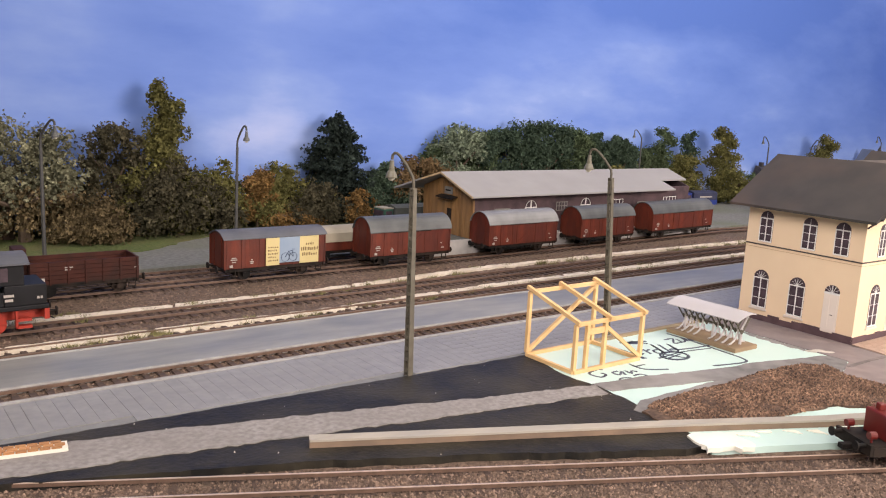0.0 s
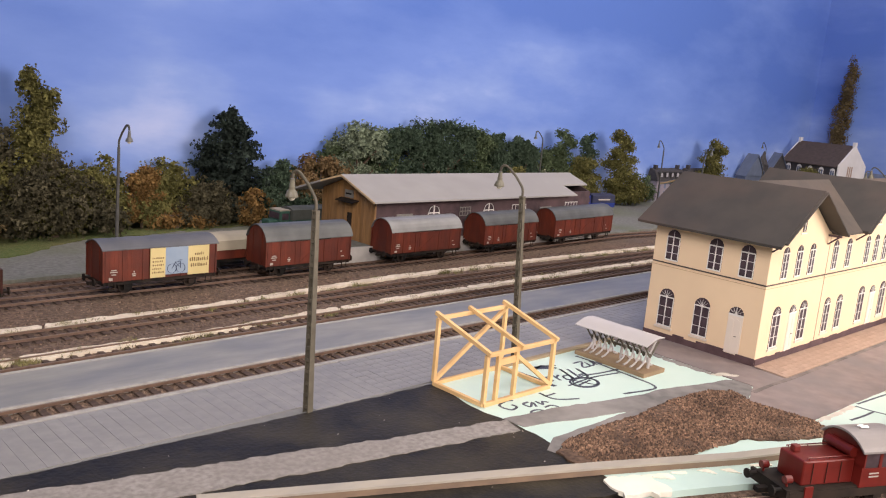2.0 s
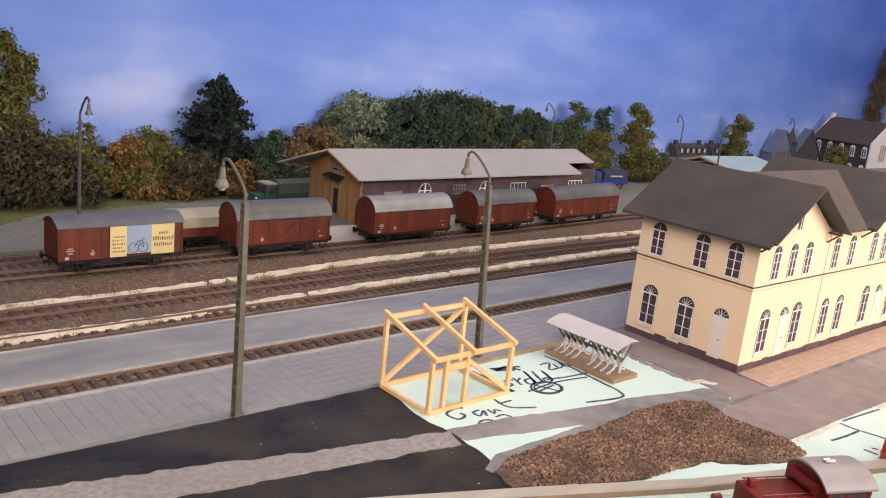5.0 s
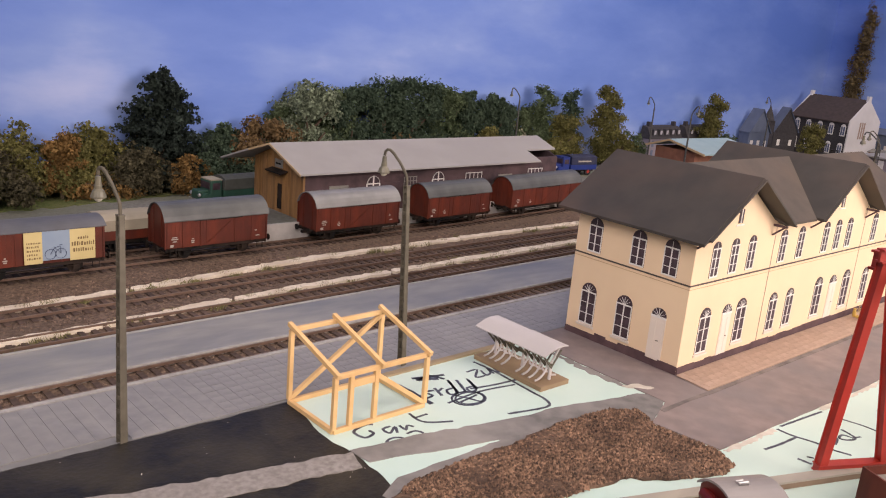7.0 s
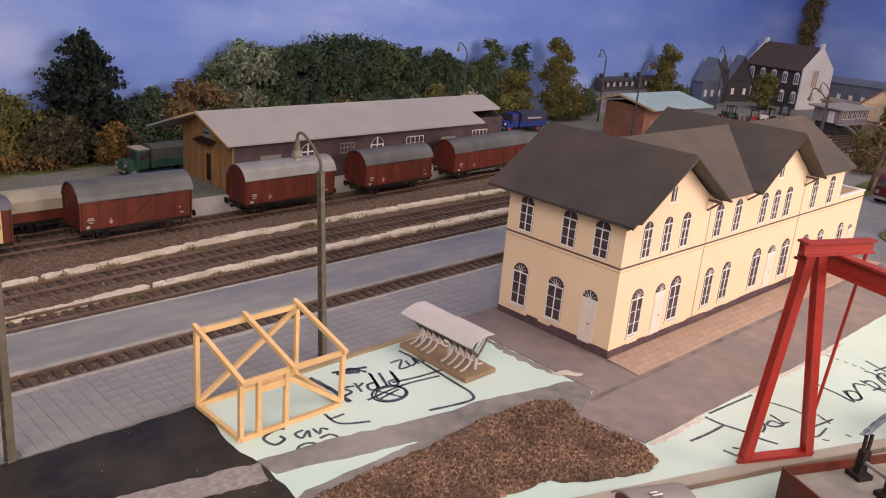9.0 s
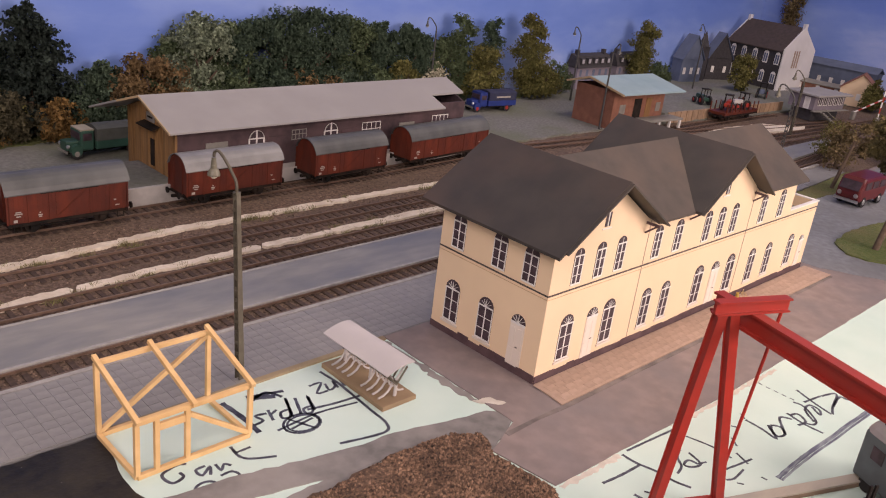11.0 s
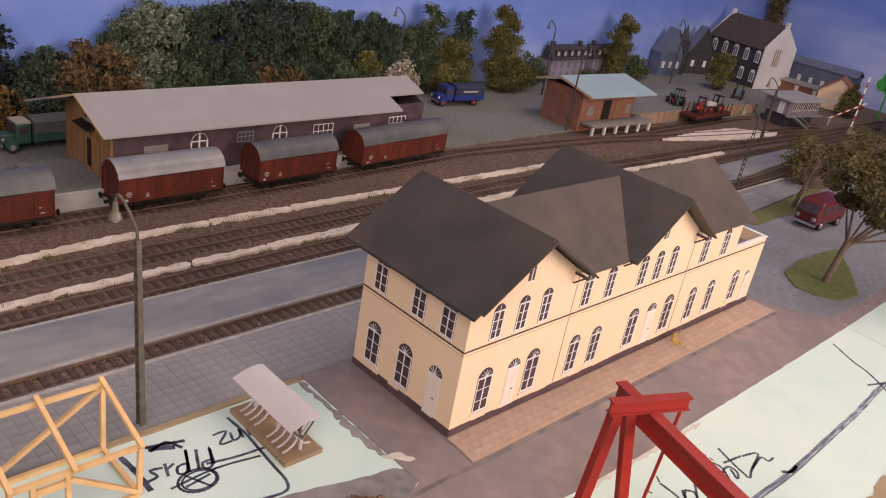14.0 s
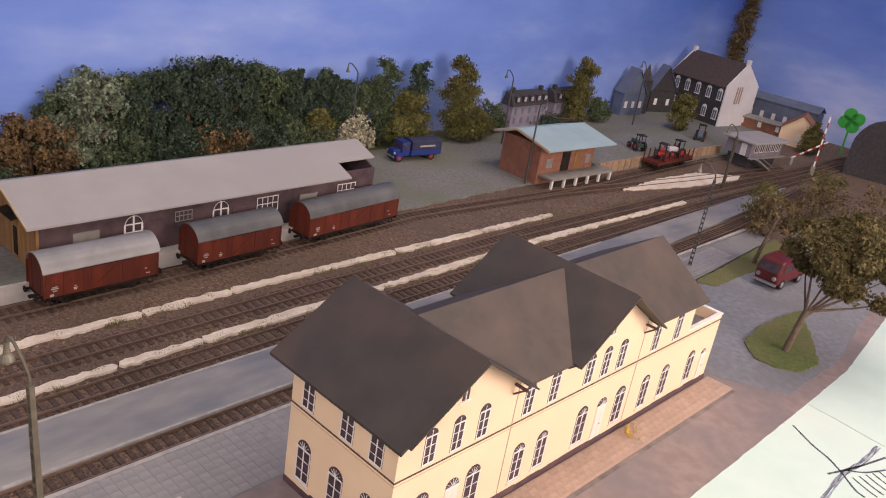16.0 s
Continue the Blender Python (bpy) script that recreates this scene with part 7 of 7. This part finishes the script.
def stroke(pts, w=0.16, smooth=4, pen=M_INK):
    """A marker line through the points, rounded between them."""
    out = []
    for i in range(len(pts) - 1):
        p0, p1, p2, p3 = pts[max(i - 1, 0)], pts[i], pts[i + 1], pts[min(i + 2, len(pts) - 1)]
        for k in range(smooth):
            f = k / smooth
            out.append(tuple(0.5 * (2 * b + (c - a) * f + (2 * a - 5 * b + 4 * c - d) * f * f + (3 * b - a - 3 * c + d) * f ** 3) for a, b, c, d in zip(p0, p1, p2, p3)))
    out.append(pts[-1])
    bm = B()
    ribbon(bm, out, w, 0.0, 0.012)
    return part("marker_stroke", bm, pen, ink)


def circle(cx, cy, rx, ry, w=0.16):
    stroke([(cx + rx * math.cos(k * math.pi / 6), cy + ry * math.sin(k * math.pi / 6)) for k in range(13)], w)


# outline of the planned sheds
stroke([(-14.2, 7.5), (-14.05, 6.1), (-14.05, 4.5)], 0.36)
stroke([(-8.6, 7.3), (-8.5, 5.9), (-8.6, 4.3), (-8.7, 2.9), (-8.8, 1.75), (-9.4, 1.25), (-11.6, 1.75)], 0.2)
stroke([(-11.2, 4.8), (-9.8, 4.5), (-8.2, 4.35)], 0.2)
stroke([(-13.3, 4.15), (-11.0, 4.3), (-8.8, 3.95)], 0.17)
stroke([(-13.0, 7.3), (-11.2, 6.8)], 0.26)
stroke([(-12.9, 6.9), (-12.0, 7.15), (-11.55, 6.4)], 0.24)
stroke([(-12.9, 7.1), (-12.3, 6.85), (-11.8, 6.6)], 0.42)
circle(-12.05, 4.02, 0.92, 0.72, 0.17)
circle(-12.0, 4.0, 0.8, 0.6, 0.14)
stroke([(-12.4, 4.65), (-11.75, 3.35)], 0.17)
stroke([(-11.4, 4.1), (-12.7, 3.9)], 0.17)
# looped handwriting, as unread strokes
stroke([(-12.95, 5.6), (-13.5, 5.7), (-13.4, 5.2), (-13.9, 5.1)], 0.2)
stroke([(-12.75, 5.8), (-13.0, 4.95)], 0.2)
stroke([(-12.85, 5.4), (-12.4, 5.6)], 0.18)
stroke([(-11.8, 5.3), (-12.35, 5.3), (-12.55, 4.85), (-12.1, 4.85), (-11.5, 6.2), (-12.1, 4.7)], 0.19)
stroke([(-11.1, 5.95), (-11.65, 4.65)], 0.2)
stroke([(-10.8, 4.95), (-11.3, 4.95), (-11.4, 4.55), (-11.0, 4.6), (-10.5, 5.8), (-10.9, 4.6)], 0.19)
stroke([(-9.9, 6.45), (-9.2, 6.4), (-9.95, 5.7), (-9.35, 5.6)], 0.18)
stroke([(-9.1, 6.2), (-9.25, 5.6), (-8.8, 5.75), (-8.6, 6.25), (-8.75, 5.55)], 0.18)
stroke([(-8.05, 6.6), (-8.4, 5.5)], 0.2)
stroke([(-17.75, 4.3), (-18.1, 4.45), (-18.9, 4.2), (-18.8, 3.5), (-18.25, 3.6), (-18.25, 3.95)], 0.19)
stroke([(-17.2, 3.75), (-17.65, 3.7), (-17.6, 3.25), (-17.05, 3.6), (-17.3, 3.1)], 0.18)
stroke([(-16.8, 3.6), (-16.8, 3.1), (-16.5, 3.4), (-16.3, 3.15)], 0.17)
stroke([(-15.65, 4.3), (-15.7, 3.5), (-15.35, 3.05), (-14.4, 2.6)], 0.18)
stroke([(-15.7, 3.8), (-14.95, 3.8)], 0.17)
circle(-17.85, 2.43, 0.48, 0.4, 0.17)
stroke([(-17.0, 2.8), (-16.5, 2.8), (-16.35, 2.4), (-16.8, 2.3), (-16.5, 1.95)], 0.17)
# forecourt side: the planned lay-by, a short unread word and its brush line
for w, pts in (
        (0.16, [(-0.79, -6.55), (1.15, -6.75), (2.92, -6.95)]),
        (0.15, [(2.86, -7.64), (3.17, -8.95), (3.1, -10.0)]),
        (0.2, [(-1.24, -6.6), (-1.24, -7.38), (-0.98, -8.4), (-0.95, -9.24), (-0.72, -9.98)]),
        (0.18, [(-3.86, -7.31), (-2.62, -7.48), (-1.18, -7.57)]),
        (0.2, [(-3.34, -8.64), (-3.28, -9.27)]),
        (0.15, [(-2.78, -8.8), (-2.62, -9.05)]),
        (0.17, [(1.53, -8.08), (0.87, -8.33), (0.38, -8.84), (-0.3, -9.03)]),
        (0.17, [(1.22, -9.16), (1.1, -8.79), (0.59, -8.85), (0.75, -9.19), (1.35, -9.31), (1.69, -8.48)]),
        (0.14, [(1.17, -9.19), (1.72, -9.41)])):
    stroke(pts, w)
for w, pts in (
        (0.12, [(11.55, -6.95), (11.51, -7.59)]),
        (0.12, [(12.3, -6.95), (11.64, -7.29)]),
        (0.12, [(7.39, -8.35), (7.09, -8.72)]),
        (0.13, [(5.81, -8.6), (6.0, -8.96)]),
        (0.13, [(4.78, -9.16), (4.31, -9.67)]),
        (0.14, [(3.72, -9.95), (3.34, -10.75)]),
        (0.15, [(1.97, -10.27), (3.09, -10.52), (3.91, -10.67)]),
        (0.15, [(1.23, -10.7), (1.68, -10.89), (2.73, -10.82)]),
        (0.12, [(1.45, -11.13), (1.62, -11.39)]),
        (0.12, [(2.89, -11.64), (2.9, -11.92)])):
    stroke(pts, w)
for k in range(4):
    stroke([(11.48, -7.85 - k * 0.47), (11.46, -8.1 - k * 0.47)], 0.1)
# the word "Vorplatz", letter by letter
for pts in (
        [(7.04, -8.79), (6.96, -9.73), (6.73, -10.64), (7.41, -9.96), (7.63, -9.77)],
        [(7.73, -9.85), (8.02, -10.25), (7.57, -10.72), (7.02, -10.59), (7.25, -10.17), (7.7, -9.89)],
        [(7.57, -10.72), (8.67, -9.93), (9.06, -9.86), (9.35, -10.3)],
        [(9.71, -9.86), (9.46, -10.93), (9.47, -11.94)],
        [(9.59, -10.05), (10.17, -10.28), (9.78, -10.88), (9.07, -10.78)]):
    stroke(pts, 0.19)
for pts in (
        [(9.62, -10.94), (9.87, -11.28), (10.42, -11.15), (11.27, -10.15), (11.21, -9.56)],
        [(10.19, -11.16), (10.94, -10.35), (11.73, -10.28), (11.71, -10.82), (11.18, -11.09), (11.65, -10.42)],
        [(12.75, -9.1), (12.18, -10.41), (11.84, -11.44)],
        [(11.78, -9.95), (13.29, -10.24)],
        [(13.36, -10.29), (14.29, -10.57), (14.21, -10.83), (12.74, -11.17), (11.91, -11.49)],
        [(12.77, -11.19), (14.22, -10.98), (14.33, -11.4), (14.89, -11.44)]):
    stroke(pts, 0.18)
for dy, w in ((0.0, 0.3), (-0.2, 0.16)):
    stroke([(3.5, -12.18 + dy), (5.2, -12.17 + dy), (7.5, -12.25 + dy), (9.8, -12.4 + dy), (11.3, -12.44 + dy), (14.5, -12.6 + dy), (21.0, -12.54 + dy), (25.0, -12.5 + dy), (30.0, -12.3 + dy), (32.6, -12.67 + dy), (36.0, -12.8 + dy)], w, 4, M_INKD)
stroke([(14.1, -12.3), (14.6, -12.65), (15.4, -12.6)], 0.3)
for w, pts in (
        (0.2, [(33.0, -7.83), (31.72, -9.75), (31.14, -11.0), (30.21, -12.24), (29.04, -13.51), (28.8, -14.21)]),
        (0.2, [(48.56, -7.65), (45.3, -9.19), (41.18, -11.04), (37.09, -12.89)]),
        (0.15, [(45.52, -9.12), (45.13, -8.65), (42.87, -8.5), (41.09, -9.0), (40.45, -9.78), (41.47, -10.95)]),
        (0.15, [(45.8, -9.72), (45.7, -10.51)]),
        (0.2, [(29.21, -11.69), (31.68, -12.65), (35.0, -13.66)]),
        (0.18, [(30.74, -12.3), (31.71, -13.29), (33.37, -14.14)])):
    stroke(pts, w)
for k in range(5):
    stroke([(30.3 + k * 0.6, -12.93 - k * 0.25), (29.8 + k * 0.62, -14.0 - k * 0.22), (29.55 + k * 0.65, -14.75 - k * 0.2)], 0.16)

# ---- woods, bushes and trees before the sky board ----
tree("willow", -38.0, 54.8, 11.4, 15, L_WILLOW, "broad grey green willow", 1, "round", 4200, 0.36)
tree("bush", -37, 53.0, 6.5, 14, L_BROWN, "tall brown green bush", 2, "bush", 3600, 0.34)
tree("bush", -47, 53.0, 7.5, 13, L_WILLOW, "tall brown green bush", 3, "bush", 3000, 0.34)
tree("dark_tree", -29.2, 54.3, 10.6, 6.5, L_UMBER, "dark green tree with loose crown", 4, "round", 2200, 0.33)
tree("poplar", -24.4, 55.2, 14.6, 3.6, L_OLIVE, "tall narrow olive poplar", 5, "poplar", 3400, 0.32)
tree("bush", -25.5, 53.6, 7.8, 9, L_OLIVE, "dense olive brown bush", 6, "bush", 3400, 0.33)
tree("bush", -23.8, 52.0, 7.8, 9, L_UMBER, "dense olive brown bush", 7, "bush", 3000, 0.33)
tree("autumn_bush", -33.0, 50.2, 3.0, 5.0, L_BROWN, "low dull brown bush", 8, "bush", 900, 0.26)
tree("bush", -18.5, 55.0, 7.2, 8, L_OLIVE, "rounded olive green bush", 9, "bush", 2400, 0.32)
tree("autumn_birch", -15.2, 54.0, 6.2, 4.2, L_ORANGE, "orange autumn birch", 10, "round", 2200, 0.26)
tree("bush", -11.0, 55.6, 6.6, 8, L_OLIVE, "rounded olive green bush", 11, "bush", 2400, 0.32)
tree("bush", -12.0, 53.2, 2.4, 6, L_ORANGE, "low orange bush", 30, "bush", 700, 0.24)
tree("bush", -7.8, 54.0, 5.4, 7, L_UMBER, "dark umber bush", 12, "bush", 2400, 0.32)
tree("fir_tree", -5.3, 55.6, 12.1, 8.8, L_FIR, "tall dark fir", 13, "fir", 5200, 0.34)
tree("autumn_bush", -3.4, 53.0, 4.0, 4.2, L_ORANGE, "orange bush below the fir", 14, "bush", 1100, 0.26)
tree("bush", 0.5, 54.8, 5.6, 7, L_DARK, "dark green bush", 15, "bush", 2400, 0.32)
tree("autumn_tree", 5.4, 54.6, 7.4, 7.5, L_RUST, "rust brown autumn tree", 16, "round", 3000, 0.3)
tree("broad_tree", 11.4, 55.4, 11.4, 8.8, L_LIGHT, "broad silvery green tree", 17, "round", 4600, 0.34)
for i, (xx, hh, ww, lm) in enumerate(((17.4, 10.4, 7, L_DARK), (22.0, 11.4, 8, L_DARK), (26.4, 11.6, 8.4, L_DARK), (31.0, 10.9, 7.6, L_MID), (35.6, 10.0, 6, L_DARK), (40.5, 9.6, 4.4, L_DARK))):
    tree("wood_tree", xx, 55.6, hh * 1.06, ww * 1.05, lm, "dense dark green wood tree", 40 + i, "round", 4200, 0.33)
for i, xx in enumerate((14.5, 20, 25, 30, 35)):
    tree("bush", xx, 54.0, 5.6, 8, L_DARK if i % 2 else L_RUST if i == 2 else L_MID, "dark undergrowth bush", 60 + i, "bush", 1800, 0.32)
for i, (xx, hh, ww, lm) in enumerate(((8.4, 8.6, 5.5, L_MID), (43.6, 8.8, 4.6, L_DARK), (47.2, 8.6, 4.2, L_MID), (14.6, 10.6, 6.0, L_MID), (1.8, 6.6, 5.0, L_DARK))):
    tree("wood_tree", xx, 56.0, hh, ww, lm, "dense dark green wood tree", 140 + i, "round", 2400, 0.33)
tree("young_tree", 38.3, 53.6, 6.2, 4.2, L_OLIVE, "small yellow green tree", 70, "round", 1500, 0.28)
tree("blossom_bush", 44.6, 54.4, 5.6, 4.4, L_PALE, "pale flowering bush", 71, "bush", 1200, 0.26)
tree("poplar", 49.4, 54.8, 11.6, 4.4, L_MID, "green poplar", 72, "poplar", 2600, 0.3)
tree("bush", 52.0, 52.8, 8.0, 7.0, L_OLIVE, "olive green bush tree", 73, "round", 2600, 0.3)
tree("poplar", 55.4, 55.2, 11.3, 3.4, L_DARK, "dark green poplar", 74, "poplar", 2000, 0.3)
tree("poplar", 62.6, 53.6, 12.0, 5.0, L_OLIVE, "olive green poplar", 75, "poplar", 3600, 0.3)
tree("bush", 65.8, 53.2, 5.2, 6.4, L_OLIVE, "olive green bush", 76, "bush", 1500, 0.28)
tree("bush", 71.5, 55.2, 5.0, 5.0, L_MID, "green bush", 77, "bush", 1300, 0.28)
tree("poplar", 92.6, 53.4, 11.3, 5.0, L_OLIVE, "olive green poplar", 78, "poplar", 3200, 0.3)
tree("bush", 99.5, 54.2, 4.2, 5.5, L_MID, "green bush", 79, "bush", 1200, 0.28)
tree("hedge", 88.0, 53.8, 2.4, 10, L_DARK, "low dark hedge", 80, "bush", 1500, 0.28, category="hedge")
tree("poplar", 141.0, 50.6, 31.0, 4.6, L_BROWN, "tall brown green poplar behind the house", 81, "poplar", 3600, 0.36)
tree("young_tree", 107.0, 42.0, 6.6, 5.4, L_OLIVE, "small olive green tree", 82, "round", 1800, 0.3, base=1.2)
tree("bush", 127.5, 27.0, 5.6, 5, L_OLIVE, "olive green bush", 83, "bush", 1500, 0.3)
# tree on the turf island with a wide loose crown
t = thing("island_tree", 43.9, -2.7, 0.15, 0, "small deciduous tree with loose olive brown crown", "tree")
rng = np.random.default_rng(90)
rnd = random.Random(90)
bm = B()
tube(bm, (0, 0, -0.2), (0.5, -0.4, 4.0), 0.3, 0.24, 9)
blobs = []
for i in range(52):
    a, f = rnd.uniform(0, 6.3), rnd.uniform(0.2, 1)
    e = (2.4 + math.cos(a) * 6.0 * f, -2.6 + math.sin(a) * 5.6 * f, 8.9 + rnd.uniform(-2.6, 2.6))
    s = (0.5, -0.4, rnd.uniform(2.8, 4.0))
    mid = ((s[0] + e[0]) / 2, (s[1] + e[1]) / 2, s[2] * 0.55 + e[2] * 0.45)
    if i % 8 == 0:
        tube(bm, s, mid, 0.13, 0.08, 6)
        tube(bm, mid, e, 0.08, 0.025, 6)
    blobs.append((*e, rnd.uniform(1.0, 1.9), rnd.uniform(0.9, 1.7), rnd.uniform(0.55, 1.0)))
part("trunk", bm, M_TRUNK, t)
V, F = leaves(rng, blobs, 60000, 0.15)
tagged(stuff_mesh("crown", V, F, L_GOLD, t), kind="stuff")
# bare brown shrubs and small trees beyond the platform end
for i, (xx, yy, hh, ww) in enumerate(((73, 12, 4.6, 6), (79, 15, 4.6, 6), (86, 10, 5.4, 8), (95, 13, 5.0, 8), (84, 3.5, 7.0, 8))):
    tree("shrub", xx, yy, hh * 1.1, ww * 1.2, L_OLIVE if i % 2 else L_BROWN, "loose brown shrub by the platform end", 100 + i, "round", 900, 0.22)
t = thing("bare_tree", 61.5, 8.0, 0.1, 0, "thin leaning young tree with sparse leaves", "tree")
rnd, rng = random.Random(120), np.random.default_rng(120)
bm, blobs = B(), []
tube(bm, (0, 0, -0.2), (1.2, -0.3, 3.6), 0.24, 0.16, 8)
tube(bm, (1.2, -0.3, 3.6), (2.6, -0.6, 7.2), 0.16, 0.06, 8)
for i in range(14):
    f = rnd.uniform(0.45, 1.0)
    p0 = (2.6 * f, -0.6 * f, 7.2 * f)
    a = rnd.uniform(0, 6.3)
    p1 = (p0[0] + 1.5 * math.cos(a), p0[1] + 1.5 * math.sin(a), p0[2] + rnd.uniform(0.4, 1.3))
    tube(bm, p0, p1, 0.07, 0.025, 6)
    blobs.append((*p1, 0.7, 0.7, 0.5))
part("trunk", bm, M_TRUNK, t)
V, F = leaves(rng, blobs, 3600, 0.14)
tagged(stuff_mesh("crown", V, F, L_BROWN, t), kind="stuff")

# dark strip along the pavement; the shadow of its step edge is in the colour
bm = B()
ribbon(bm, [(-4.7, -2.3), (-2.4, -2.3), (-0.3, -2.42), (6, -2.53), (12, -2.64), (18, -2.74), (24, -2.85), (33.4, -3.0)], 0.34, 0.05, 0.085)
tagged(part("kerb", bm, mat("worn_kerb_with_step_shadow", (0.17, 0.145, 0.135), (0.1, 0.085, 0.08), rough=0.85, scale=90, stain=(0.24, 0.2, 0.18), sscale=40, bump=0.3)), "worn dark grey kerb strip with the step's shadow along the brick walk", "kerb", kind="structure")
M_GLUE = mat("dried_white_filler", (0.62, 0.58, 0.5), (0.5, 0.45, 0.38), rough=0.8, scale=150, bump=0.4)
for i, (pts, m) in enumerate((
        ([(-3.75, 8.0), (-3.45, 7.9), (-3.5, 4.0), (-3.55, 0.6), (-3.95, 0.9), (-4.05, 3.0), (-3.8, 5.2)], M_DPATH),
        ([(-5.7, -6.25), (-3.5, -6.3), (-1.4, -6.45), (-1.5, -6.75), (-3.6, -6.62), (-5.6, -6.5)], M_GLUE),
        ([(3.0, -6.65), (8.6, -6.85), (14.0, -7.1), (14.0, -7.35), (8.5, -7.15), (3.2, -6.95)], M_GLUE),
        ([(-3.9, 0.75), (-2.9, 0.4), (-2.6, -0.4), (-3.1, -0.3), (-3.5, 0.2)], M_GLUE))):
    ob = surface("filler_smear", pts, 0.0, 0.066 if i == 3 else 0.024, m, "ragged smear of dried filler on the foam", 200 + i, 0.25, 0.12)

stones("chalk_specks", ASPH, 50, 0.045, 0.012, M_GLUE, 77, (-48, -19.5, -5, 11), label="loose white crumbs on the asphalt")

# ---- paving pieces ----
TS = 0.62
bm = B()
box(bm, -0.302, 0.302, -0.303, 0.303, -0.05, 0.0)
slab_mesh = mesh_of("slab", bm, M_TILE)
rest = B()
for i in range(200):
    for j in range(8):
        xx, yy = -62.0 + i * TS, 13.2 - j * TS
        if not all(inside(xx + a, yy + b, NEARP) for a in (-0.29, 0.29) for b in (-0.29, 0.29)):
            continue
        if -22.5 < xx < 0.3:
            ob = new("slab", slab_mesh)
            ob.matrix_basis = P(xx, yy, rs.uniform(-0.005, 0.005))
            ob.parent = near_platform
        else:
            box(rest, xx - 0.303, xx + 0.303, yy - (0.303 if xx > 0 else 0.31), yy + (0.303 if xx > 0 else 0.31), -0.05, 0.0)
tagged(part("slabs", rest, M_TILE, near_platform), kind="stuff")
bm = B()
box(bm, -0.343, 0.343, -0.232, 0.232, 0, 0.018)
pave_mesh = mesh_of("paving_slab", bm, M_WALK)
for i in range(48):
    for j in range(4):
        xx, yy = 0.15 + i * 0.7 + (0.35 if j % 2 else 0), -0.42 - j * 0.475
        if xx > 33.1:
            continue
        ob = new("paving_slab", pave_mesh)
        ob.matrix_basis = P(xx, yy - 0.017 * xx, 0.125)
        ob.parent = walk_way
